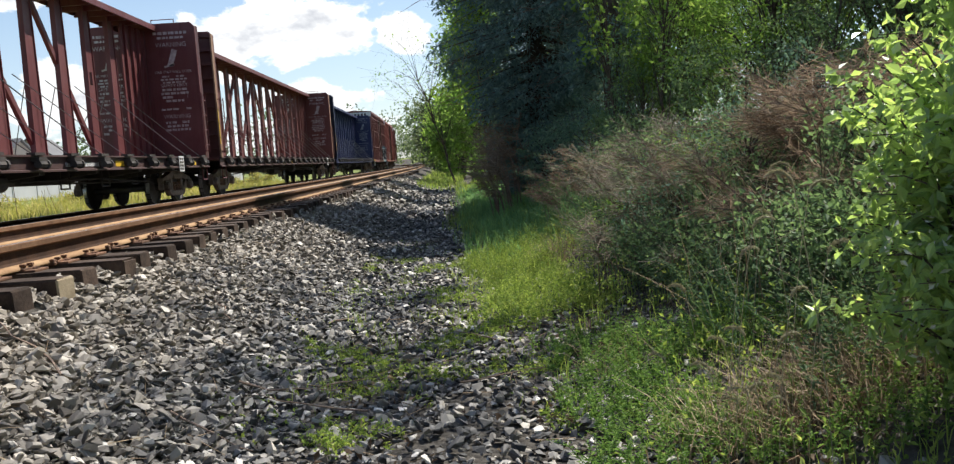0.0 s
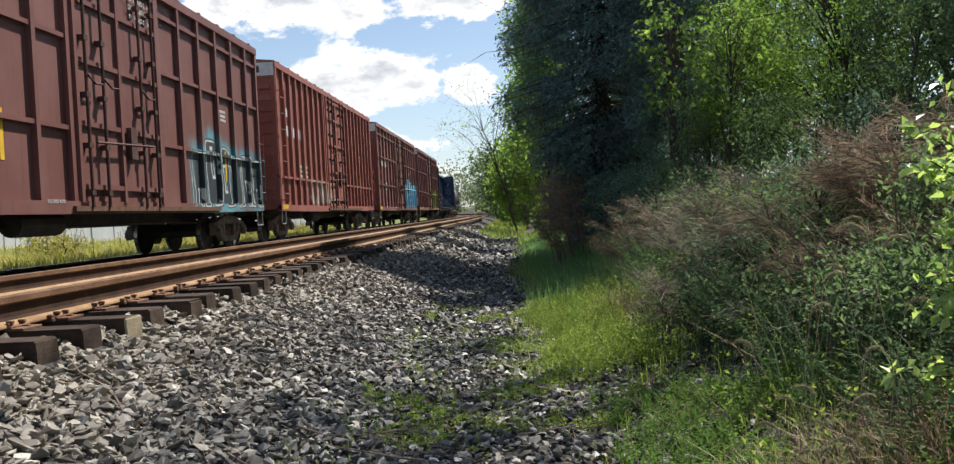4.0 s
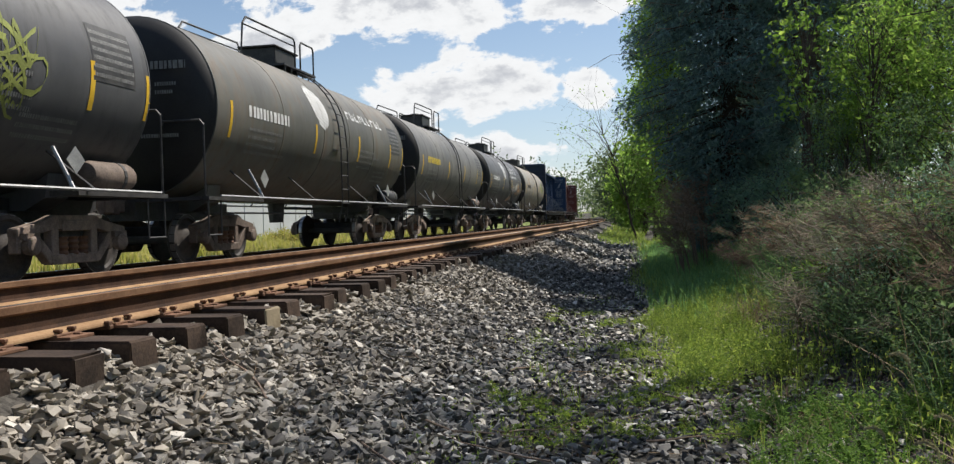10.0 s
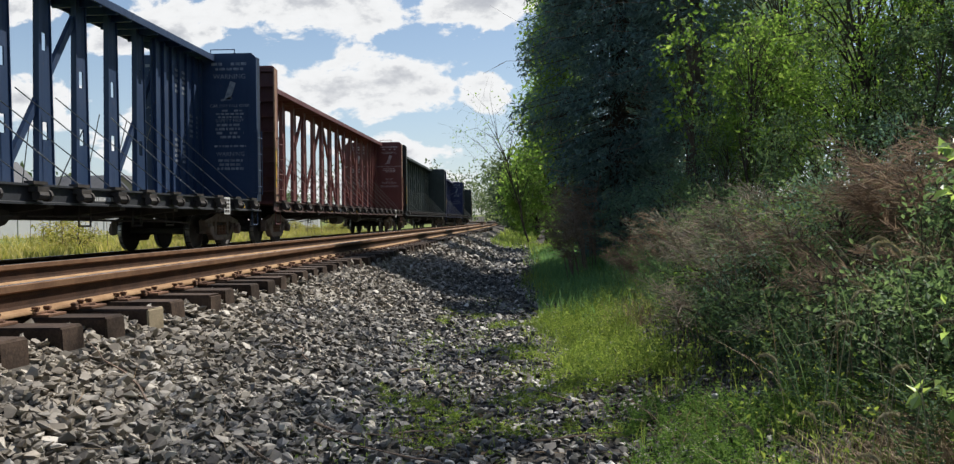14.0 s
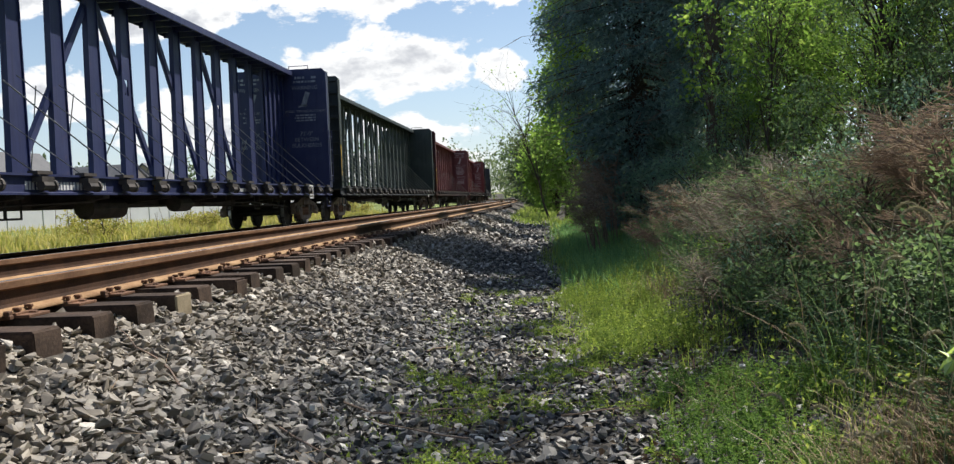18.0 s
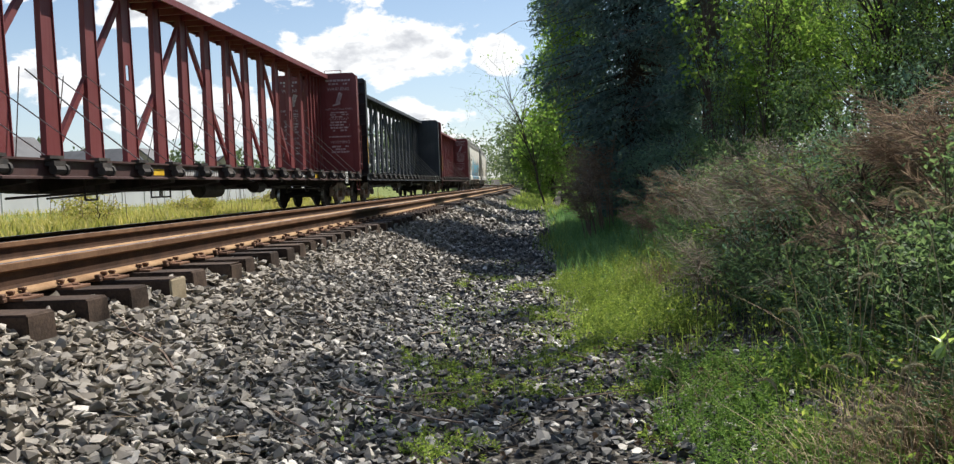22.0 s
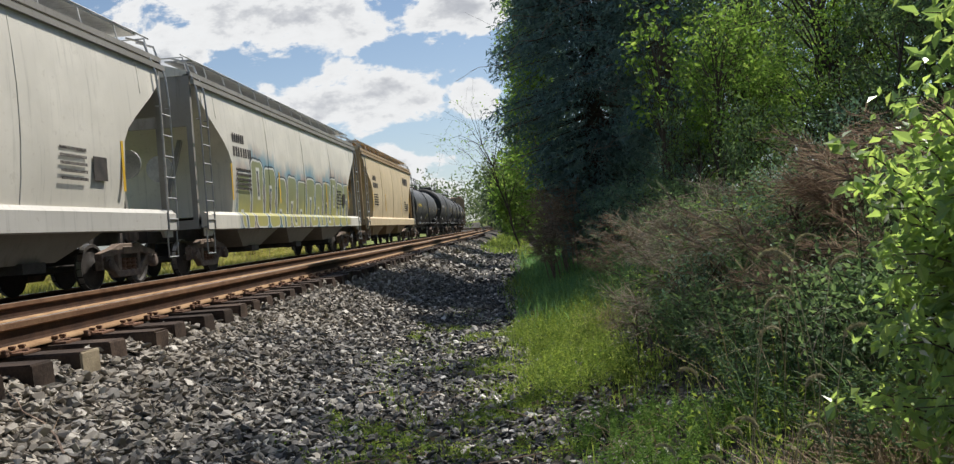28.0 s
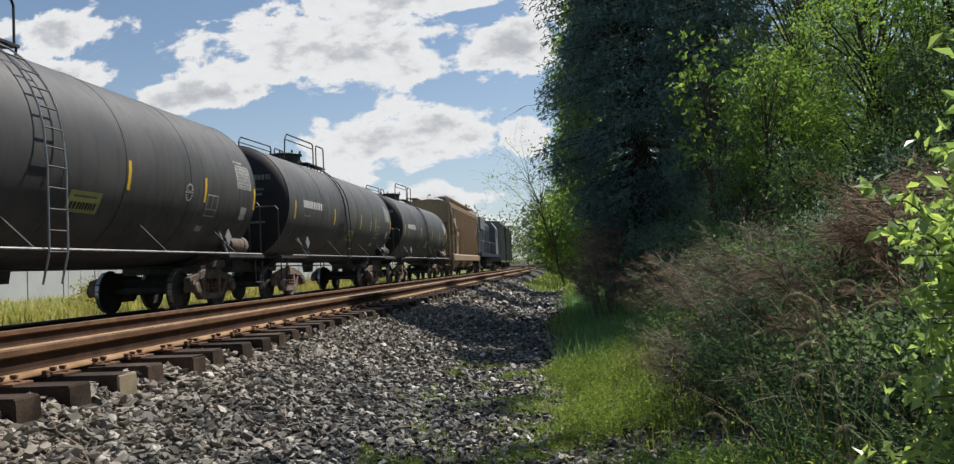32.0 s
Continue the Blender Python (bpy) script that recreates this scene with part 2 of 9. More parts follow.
def leaf_mat(name, stops, trans=0.45, rough=0.6, glow=(1.5, 1.45, 1.1), gloss=0.22):
    """Leaves: each its own tone; light comes through them."""
    m, gg = material(name)
    isl = gg.node("ShaderNodeNewGeometry").outputs["Random Per Island"]
    c = gg.ramp(isl, stops)
    v = gg.node("ShaderNodeTexCoord").outputs["Object"]
    c = gg.mix(gg.math("MULTIPLY", gg.step(gg.noise(v, 1.3, 3.0), 0.35, 0.7), 0.4), c, tuple(x * 0.7 for x in stops[0][1]))
    bs = gg.node("ShaderNodeBsdfPrincipled")
    gg.l.new(c, bs.inputs["Base Color"])
    bs.inputs["Roughness"].default_value = rough
    bs.inputs["Specular IOR Level"].default_value = gloss
    tr = gg.node("ShaderNodeBsdfTranslucent")
    gg.l.new(gg.mix(1.0, c, glow, "MULTIPLY"), tr.inputs[0])
    mx = gg.node("ShaderNodeMixShader")
    mx.inputs[0].default_value = trans
    gg.l.new(bs.outputs[0], mx.inputs[1])
    gg.l.new(tr.outputs[0], mx.inputs[2])
    o = gg.node("ShaderNodeOutputMaterial")
    gg.l.new(mx.outputs[0], o.inputs[0])
    return m


M_STONE = stone_mat("crushed stone")
M_GROUND = ground_mat("stony soil", (0.060, 0.054, 0.046), (0.095, 0.086, 0.074), (0.040, 0.035, 0.030), 0.8, 0.9, 0.03)
M_VERGE = ground_mat("verge grass", (0.15, 0.19, 0.055), (0.22, 0.25, 0.08), (0.10, 0.13, 0.035), 0.35, 0.8, 0.05)
M_TIE = mottled("creosoted wood", (0.024, 0.016, 0.012), (0.078, 0.052, 0.038), 6.0, 0.85, bump=0.5, dist=0.006, fine=55.0, spec=0.25, var=0.35)
M_TIE_PALE = mottled("bare grey wood", (0.22, 0.175, 0.115), (0.34, 0.28, 0.19), 7.0, 0.85, bump=0.5, dist=0.006, fine=60.0, spec=0.2, var=0.1)
M_DUST = mottled("dusty rail foot", (0.25, 0.145, 0.075), (0.40, 0.26, 0.145), 4.0, 0.85, 0.0, 0.35, 0.003, 60.0, 0.2, var=0.05)
M_RUST = mottled("rusty rail steel", (0.115, 0.056, 0.029), (0.23, 0.128, 0.068), 4.0, 0.8, 0.0, 0.35, 0.003, 60.0, 0.3, var=0.06)
# rust toned down to hold the shadow the rail head throws on the web
M_WEB = mottled("dark rust with head shade", (0.035, 0.020, 0.014), (0.085, 0.046, 0.029), 6.0, 0.85, 0.0, 0.4, 0.003, 70.0, 0.2, var=0.05)
M_RUST_DARK = mottled("dark rust", (0.085, 0.045, 0.028), (0.20, 0.105, 0.062), 8.0, 0.8, 0.0, 0.4, 0.003, 70.0, 0.3, var=0.25)
M_RAILTOP = mottled("polished rail head", (0.42, 0.40, 0.38), (0.60, 0.58, 0.56), 3.0, 0.28, 1.0, 0.05, 0.001, 30.0, 0.5, var=0.05)
M_BLACK = mottled("grimy running gear", (0.030, 0.027, 0.026), (0.080, 0.068, 0.060), 5.0, 0.7, 0.0, 0.3, 0.004, 45.0, 0.35, var=0.3)
M_TRUCK = mottled("dusty cast steel", (0.100, 0.075, 0.060), (0.270, 0.205, 0.165), 5.0, 0.75, 0.0, 0.3, 0.004, 45.0, 0.3, var=0.35)
M_TREAD = mottled("bright wheel tread", (0.30, 0.29, 0.28), (0.45, 0.44, 0.43), 5.0, 0.4, 0.9, 0.1, 0.002, 45.0, var=0.1)
M_WHITE = mottled("white stencil paint", (0.50, 0.50, 0.49), (0.74, 0.74, 0.73), 5.0, 0.6, 0.0, 0.05, 0.001, 40.0, var=0.08)
M_YELLOW = mottled("yellow reflective tape", (0.60, 0.36, 0.02), (0.75, 0.48, 0.04), 4.0, 0.5, 0.0, 0.05, 0.001, 40.0, var=0.1)
M_GALV = mottled("galvanised steel", (0.30, 0.30, 0.30), (0.46, 0.46, 0.45), 5.0, 0.5, 0.6, 0.1, 0.002, 40.0, var=0.15)
M_CABLE = mottled("steel cable", (0.16, 0.15, 0.14), (0.34, 0.33, 0.32), 9.0, 0.5, 0.5, 0.1, 0.001, 60.0, var=0.2)


# ---------------------------------------------------------------- building blocks
def box(bm, x0, x1, y0, y1, z0, z1):
    vs = [bm.verts.new((x, y, z)) for z in (z0, z1) for y in (y0, y1) for x in (x0, x1)]
    for f in ((0, 2, 3, 1), (4, 5, 7, 6), (0, 1, 5, 4), (2, 6, 7, 3), (0, 4, 6, 2), (1, 3, 7, 5)):
        bm.faces.new([vs[i] for i in f])
    return vs


def basis_for(d):
    d = Vector(d).normalized()
    s = d.cross(Vector((0, 0, 1)))
    if s.length < 1e-4:
        s = Vector((1, 0, 0))
    s.normalize()
    return d, s, s.cross(d)


def rod(bm, p0, p1, r, n=6, r1=None, caps=True):
    """A round bar from p0 to p1."""
    p0, p1 = Vector(p0), Vector(p1)
    _, a, b = basis_for(p1 - p0)
    r1 = r if r1 is None else r1
    rings = []
    for p, q in ((p0, r), (p1, r1)):
        rings.append([bm.verts.new(p + (a * math.cos(k * math.tau / n) + b * math.sin(k * math.tau / n)) * q) for k in range(n)])
    for k in range(n):
        bm.faces.new((rings[0][k], rings[0][(k + 1) % n], rings[1][(k + 1) % n], rings[1][k]))
    if caps:
        bm.faces.new(rings[0][::-1])
        bm.faces.new(rings[1])


def bent(bm, pts, r, n=6):
    """One continuous bar through the points, mitred at its bends."""
    pts = [Vector(p) for p in pts]
    dirs = [(b - a).normalized() for a, b in zip(pts[:-1], pts[1:])]
    d, a, b = basis_for(dirs[0])
    rings = []
    for k, p in enumerate(pts):
        before, after = dirs[max(0, k - 1)], dirs[min(len(dirs) - 1, k)]
        mid = (before + after).normalized() if (before + after).length > 1e-4 else before
        if k:
            turn = before.rotation_difference(after) if k < len(dirs) else None
        ring = []
        for q in range(n):
            off = (a * math.cos(q * math.tau / n) + b * math.sin(q * math.tau / n)) * r
            lift = -off.dot(mid) / max(0.3, before.dot(mid))
            ring.append(bm.verts.new(p + off + before * lift))
        rings.append(ring)
        if k and turn is not None:
            a, b = turn @ a, turn @ b
    for r0, r1 in zip(rings[:-1], rings[1:]):
        for q in range(n):
            bm.faces.new((r0[q], r0[(q + 1) % n], r1[(q + 1) % n], r1[q]))
    bm.faces.new(rings[0][::-1])
    bm.faces.new(rings[-1])


def beam(bm, p0, p1, wide, deep, up=(1, 0, 0)):
    """A square-cut bar from p0 to p1: wide along `up`, deep across."""
    p0, p1 = Vector(p0), Vector(p1)
    d = (p1 - p0).normalized()
    a = Vector(up) - d * Vector(up).dot(d)
    a.normalize()
    b = d.cross(a)
    vs = []
    for p in (p0, p1):
        vs.append([bm.verts.new(p + a * sx * wide / 2 + b * sy * deep / 2) for sx, sy in ((-1, -1), (1, -1), (1, 1), (-1, 1))])
    for k in range(4):
        bm.faces.new((vs[0][k], vs[0][(k + 1) % 4], vs[1][(k + 1) % 4], vs[1][k]))
    bm.faces.new(vs[0][::-1])
    bm.faces.new(vs[1])


def extrude(bm, profile, y0, y1, axis="y"):
    """A prism over a closed outline of (x, z), from y0 to y1 (or, axis x, an outline of (y, z) from x0 to x1)."""
    def at(p, q):
        return (p[0], q, p[1]) if axis == "y" else (q, p[0], p[1])
    r0 = [bm.verts.new(at(p, y0)) for p in profile]
    r1 = [bm.verts.new(at(p, y1)) for p in profile]
    n = len(profile)
    for k in range(n):
        bm.faces.new((r0[k], r0[(k + 1) % n], r1[(k + 1) % n], r1[k]))
    bm.faces.new(r0[::-1])
    bm.faces.new(r1)


def turned(bm, profile, centre, n=20, axis="x"):
    """A body of revolution: profile of (along, radius), about an axis through centre."""
    rings = []
    for a, r in profile:
        ring = []
        for k in range(n):
            c, s = math.cos(k * math.tau / n) * r, math.sin(k * math.tau / n) * r
            off = (a, c, s) if axis == "x" else ((c, a, s) if axis == "y" else (c, s, a))
            ring.append(bm.verts.new(Vector(centre) + Vector(off)))
        rings.append(ring)
    for r0, r1 in zip(rings[:-1], rings[1:]):
        for k in range(n):
            bm.faces.new((r0[k], r0[(k + 1) % n], r1[(k + 1) % n], r1[k]))
    bm.faces.new(rings[0][::-1])
    bm.faces.new(rings[-1])


def mesh_of(name, bm, mat, smooth=False, bevel=0.0):
    if bevel:
        bmesh.ops.bevel(bm, geom=list(bm.edges), offset=bevel, segments=1, affect="EDGES", clamp_overlap=True)
    bmesh.ops.recalc_face_normals(bm, faces=list(bm.faces))
    me = bpy.data.meshes.new(name)
    bm.to_mesh(me)
    bm.free()
    me.materials.append(mat)
    if smooth:
        me.polygons.foreach_set("use_smooth", [True] * len(me.polygons))
        me.set_sharp_from_angle(angle=radians(35))
    return me


def part(name, bm, mat, parent, label="", smooth=False, bevel=0.0):
    ob = new(name, mesh_of(name, bm, mat, smooth, bevel))
    ob.parent = parent
    if label:
        ob["label"] = label
    return ob


def shared(name, me, parent, loc=(0, 0, 0), rot=0.0):
    ob = new(name, me)
    ob.parent = parent
    ob.location = loc
    ob.rotation_euler = (0, 0, rot)
    return ob


def soup(name, verts, faces, mat, smooth=False):
    me = bpy.data.meshes.new(name)
    me.from_pydata(verts.tolist() if hasattr(verts, "tolist") else verts, [], faces.tolist() if hasattr(faces, "tolist") else faces)
    for mm in mat if isinstance(mat, (list, tuple)) else [mat]:
        me.materials.append(mm)
    if smooth:
        me.polygons.foreach_set("use_smooth", [True] * len(me.polygons))
    return me


TEXTS = {}


def text_mesh(words, size, mat):
    """Lettering in the built-in font, as a flat mesh."""
    key = (words, size, mat.name)
    if key not in TEXTS:
        cu = bpy.data.curves.new("lettering", "FONT")
        cu.body, cu.size, cu.align_x, cu.extrude = words, size, "CENTER", 0.002
        cu.resolution_u = 2
        ob = bpy.data.objects.new("lettering", cu)
        scene.collection.objects.link(ob)
        dg = bpy.context.evaluated_depsgraph_get()
        me = bpy.data.meshes.new_from_object(ob.evaluated_get(dg))
        bpy.data.objects.remove(ob)
        me.materials.clear()
        me.materials.append(mat)
        TEXTS[key] = me
    return TEXTS[key]


def lettering(words, size, mat, parent, m, label=""):
    ob = new("lettering", text_mesh(words, size, mat))
    ob.parent = parent
    ob.matrix_local = m
    if label:
        ob["label"] = label
    return ob


# ---------------------------------------------------------------- the ground
def bend(y):
    """How far the line has swung to the left at y metres ahead."""
    a, b = max(0.0, y - 45.0), max(0.0, y - 105.0)
    return -a * a / 4600.0 - b * b / 900.0


TRACK_X, TRAIN_X, TRAIN_Z = -3.49, -7.9, -0.15
GEAR_DROP = 0.13                                # how far the far rails lie below the cars' datum
PROFILE = [(-400, -0.4), (-60, -0.5), (-22, -0.42), (-12.0, -0.50), (-10.6, -0.57), (-9.6, -0.53), (-6.2, -0.515), (-5.2, -0.34), (-4.8, -0.305), (-2.30, -0.305),
           (-2.15, -0.375), (-1.72, -0.54), (-0.75, -0.945), (-0.3, -1.0), (0.9, -1.0), (1.5, -0.86), (2.3, -0.5), (3.4, 0.0), (6, 0.6), (12, 1.3), (60, 2.5), (400, 4)]
PX, PZ = [p[0] for p in PROFILE], [p[1] for p in PROFILE]


def ground_z(x, y):
    z = np.interp(x - bend(y), PX, PZ)
    if -30 < y < 160 and -2.1 < x < 12:
        z += 0.05 * noise.noise((x * 0.7, y * 0.35, 3.0)) * min(1.0, (x + 2.1) / 1.0)
    return float(z)


def build_ground():
    xs = np.unique(np.round(np.concatenate([[-600, -300, -150, -90, -60, -40, -30, -22, -16, -13], np.arange(-12, -2.4, 0.6), np.arange(-2.4, 4.0, 0.14),
                                            np.arange(4, 12, 0.8), [14, 18, 25, 40, 70, 130, 250, 600]]), 3))
    ys = np.unique(np.round(np.concatenate([[-300, -120, -60, -30, -15, -6], np.arange(-5, 2, 0.3), np.arange(2, 14, 0.14), np.arange(14, 40, 0.5),
                                            np.arange(40, 130, 3), [140, 160, 190, 230, 300, 420, 700, 1200]]), 3))
    verts = np.array([(x, y, ground_z(x, y)) for y in ys for x in xs])
    nx = len(xs)
    faces, mats = [], []
    for j in range(len(ys) - 1):
        for i in range(nx - 1):
            a = j * nx + i
            faces.append((a, a + 1, a + nx + 1, a + nx))
            xm = (xs[i] + xs[i + 1]) / 2 - bend(ys[j])
            mats.append(1 if xm < -10.4 or xm > 2.5 + 0.6 * noise.noise((xs[i] * 0.9, ys[j] * 0.9, 5.0)) else 0)
    me = soup("ground", verts, faces, [M_GROUND, M_VERGE], smooth=True)
    me.polygons.foreach_set("material_index", mats)
    ob = new("ground", me)
    return tagged(ob, "stony railway ground with ballast shoulder, ditch and grassy verge", "ground", kind="structure")


ground = build_ground()


# ---------------------------------------------------------------- the two tracks
RAIL_HALF = [(0.0365, 0.0), (0.0365, -0.036), (0.014, -0.048), (0.009, -0.07), (0.009, -0.125), (0.018, -0.145), (0.072, -0.160), (0.076, -0.170), (0.076, -0.178)]
RAIL = [(0.026, 0.004), (-0.026, 0.004)] + [(-a, b) for a, b in RAIL_HALF] + [(a, b) for a, b in RAIL_HALF[::-1]]
RAIL_Y = [-60, -20, 0, 15, 30, 45] + list(range(50, 240, 5))


def sweep_rail(name, x, z, mat, profile, parent, label=""):
    verts, faces = [], []
    n = len(profile)
    for y in RAIL_Y:
        verts += [(x + bend(y) + a, y, z + b) for a, b in profile]
    for j in range(len(RAIL_Y) - 1):
        for k in range(n):
            a, b = j * n + k, j * n + (k + 1) % n
            faces.append((a, b, b + n, a + n))
    faces += [tuple(range(n))[::-1], tuple(range((len(RAIL_Y) - 1) * n, len(RAIL_Y) * n))]
    bm = bmesh.new()
    vs = [bm.verts.new(v) for v in verts]
    for f in faces:
        bm.faces.new([vs[i] for i in f])
    return part(name, bm, mat, parent, label)


def tie_mesh(seed, mat, pale_end=False):
    rnd = random.Random(seed)
    bm = bmesh.new()
    vs = box(bm, -1.295, 1.295, -0.114, 0.114, -0.175, 0.0)
    bmesh.ops.bevel(bm, geom=list(bm.edges), offset=0.012, segments=2, affect="EDGES")
    for v in bm.verts:
        v.co += Vector((rnd.uniform(-0.008, 0.008), rnd.uniform(-0.005, 0.005), rnd.uniform(-0.006, 0.004)))
    me = mesh_of("tie", bm, mat)
    if pale_end:
        me.materials.append(M_TIE_PALE)
        for p in me.polygons:
            p.material_index = int(p.center.x > 1.28)
    return me


def build_track(name, cx, z, label, first, last, plates_to):
    base = new(name)
    base.location = (0, 0, 0)
    tagged(base, label, "railway track", group="railway tracks", kind="structure")
    for s, nm in ((1, "near"), (-1, "far")):
        r = sweep_rail("rail", cx + s * 0.752, z, M_RUST, RAIL, base, "rust-brown steel rail with a worn head")
        for q in (1, -1):
            foot = [(q * 0.020, -0.1428), (q * 0.072, -0.1578), (q * 0.077, -0.168), (q * 0.077, -0.176), (q * 0.074, -0.176), (q * 0.07, -0.163)]
            # thin strip over the web, its colour carrying the shade under the head
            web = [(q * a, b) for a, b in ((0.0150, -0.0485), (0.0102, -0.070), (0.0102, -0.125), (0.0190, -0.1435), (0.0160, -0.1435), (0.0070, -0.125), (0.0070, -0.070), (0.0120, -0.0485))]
            sweep_rail("rail_web", cx + s * 0.752, z, M_WEB, web if q > 0 else web[::-1], base, "web of the rail, shade painted into its rust")
            sweep_rail("rail_foot", cx + s * 0.752, z, M_DUST, foot, base, "dusty tan foot of the rail")
        sweep_rail("rail_head", cx + s * 0.752, z + 0.0045, M_RAILTOP, [(0.021, 0.0), (-0.021, 0.0), (-0.021, -0.002), (0.021, -0.002)], base, "polished running band of the rail")
    ties = [tie_mesh(k, M_TIE) for k in range(4)] + [tie_mesh(9, M_TIE, True)]
    plate_bm = bmesh.new()
    box(plate_bm, -0.18, 0.18, -0.098, 0.098, 0, 0.016)
    box(plate_bm, 0.080, 0.105, -0.098, 0.098, 0.016, 0.028)
    box(plate_bm, -0.105, -0.080, -0.098, 0.098, 0.016, 0.028)
    plate = mesh_of("tie_plate", plate_bm, M_RUST_DARK, bevel=0.002)
    spike_bm = bmesh.new()
    box(spike_bm, -0.009, 0.009, -0.009, 0.009, -0.02, 0.024)
    box(spike_bm, -0.028, 0.013, -0.014, 0.014, 0.020, 0.036)
    spike = mesh_of("spike", spike_bm, M_RUST_DARK, bevel=0.003)
    anchor_bm = bmesh.new()
    box(anchor_bm, -0.03, 0.11, -0.02, 0.02, -0.02, 0.006)
    box(anchor_bm, 0.07, 0.105, -0.02, 0.02, -0.02, 0.028)
    anchor = mesh_of("rail_anchor", anchor_bm, M_RUST_DARK, bevel=0.005)
    rnd = random.Random(5)
    k = first
    while True:
        y = 4.886 + 0.495 * k
        if y > last:
            break
        pale = 2 if name == "track" else 99
        me = ties[4] if k == pale else ties[rnd.randrange(4)]
        dxx = {0: 0.0, 1: 0.0, 2: 0.03, 3: -0.02}.get(k, rnd.uniform(-0.07, 0.05))
        t = shared("tie", me, base, (cx + bend(y) + dxx, y + rnd.uniform(-0.02, 0.02), z - 0.195), radians(rnd.uniform(-1.2, 1.2)))
        if k == pale:
            t["label"] = "tie with a pale bare wood end"
        if y < plates_to and y > 2:
            for s in (1, -1):
                shared("tie_plate", plate, base, (cx + s * 0.752, y, z - 0.195))
                if s == 1 and y < 16:
                    for sx, sy in ((0.088, -0.055), (0.088, 0.05)):
                        shared("spike", spike, base, (cx + 0.752 + sx, y + sy + rnd.uniform(-0.01, 0.01), z - 0.183 + rnd.uniform(0, 0.014)))
                    sp = shared("spike", spike, base, (cx + 0.752 + 0.14, y + rnd.uniform(-0.05, 0.05), z - 0.205))
                    if k % 2 == 0:
                        shared("rail_anchor", anchor, base, (cx + 0.752, y - 0.14, z - 0.178))
        k += 1
    return base


build_track("track", TRACK_X, -0.025, "empty near track with rusty rails on dark wooden ties", -36, 60, 26)
build_track("far_track", TRAIN_X, TRAIN_Z - GEAR_DROP, "far track with dark rails under the train", -30, 70, 0)


# ---------------------------------------------------------------- the train
SPEED = 16.7                                    # metres a second, towards the camera
HW = 1.5                                        # half width of a car


def sprayed(name, c, y0, y1, z0, z1, fill, fill2, line, rust=0.3, cell=1.15):
    """Car paint with a spray-painted piece over the stretch y0..y1, z0..z1 of the side."""
    m, gg = material(name)
    v = obj_coords(gg)
    raw = gg.node("ShaderNodeTexCoord").outputs["Object"]
    big, spots = gg.noise(v, 0.7, 5.0, 0.6), gg.noise(v, 7.0, 7.0, 0.7)
    runs = gg.noise(gg.scaled(v, (9.0, 9.0, 0.5)), 1.0, 5.0, 0.65)
    col = gg.mix(gg.math("MULTIPLY", gg.step(big, 0.4, 0.7), 0.5), c, tuple(min(1.0, x * 1.25 + 0.035) for x in c))
    col = gg.mix(gg.math("MULTIPLY", gg.step(runs, 0.52, 0.78), 0.7), col, tuple(x * 0.62 for x in c))
    col = gg.mix(gg.math("MULTIPLY", gg.step(gg.math("ADD", spots, gg.math("MULTIPLY", big, 0.25)), 0.72, 0.8), rust), col, (0.16, 0.09, 0.055))
    sp = gg.node("ShaderNodeSeparateXYZ")
    gg.l.new(raw, sp.inputs[0])
    edge = gg.math("MULTIPLY", gg.math("SUBTRACT", gg.noise(raw, 1.6, 4.0), 0.5), 0.9)
    yy, zz = gg.math("ADD", sp.outputs[1], edge), gg.math("ADD", sp.outputs[2], edge)
    inside = gg.math("MULTIPLY", gg.math("MULTIPLY", gg.step(yy, y0, y0 + 0.15), gg.step(yy, y1, y1 - 0.15)), gg.math("MULTIPLY", gg.step(zz, z0, z0 + 0.1), gg.step(zz, z1, z1 - 0.12)))
    inside = gg.math("MULTIPLY", inside, gg.step(sp.outputs[0], 0.9, 1.0))
    flat = gg.node("ShaderNodeCombineXYZ")
    gg.put(flat.inputs[0], gg.math("MULTIPLY", sp.outputs[1], 1.0))
    gg.put(flat.inputs[1], gg.math("MULTIPLY", sp.outputs[2], 0.55))
    vo = gg.node("ShaderNodeTexVoronoi")
    vo.feature = "DISTANCE_TO_EDGE"
    gg.l.new(flat.outputs[0], vo.inputs["Vector"])
    vo.inputs["Scale"].default_value = cell
    wob = gg.math("ADD", vo.outputs["Distance"], gg.math("MULTIPLY", gg.math("SUBTRACT", gg.noise(raw, 4.0, 3.0), 0.5), 0.12))
    art = gg.mix(gg.step(gg.math("ADD", gg.math("MULTIPLY", sp.outputs[2], 0.5), gg.noise(raw, 1.2, 3.0)), (z0 + z1) / 4 + 0.40, (z0 + z1) / 4 + 0.65), fill, fill2)
    art = gg.mix(gg.step(wob, 0.085, 0.055), art, line)
    art = gg.mix(gg.math("MULTIPLY", gg.step(runs, 0.5, 0.8), 0.35), art, (0.2, 0.17, 0.14))
    col = gg.mix(gg.math("MULTIPLY", inside, 0.92), col, art)
    return finish(m, gg, col, 0.55, 0.0, spots, 0.12, 0.004, 0.4)


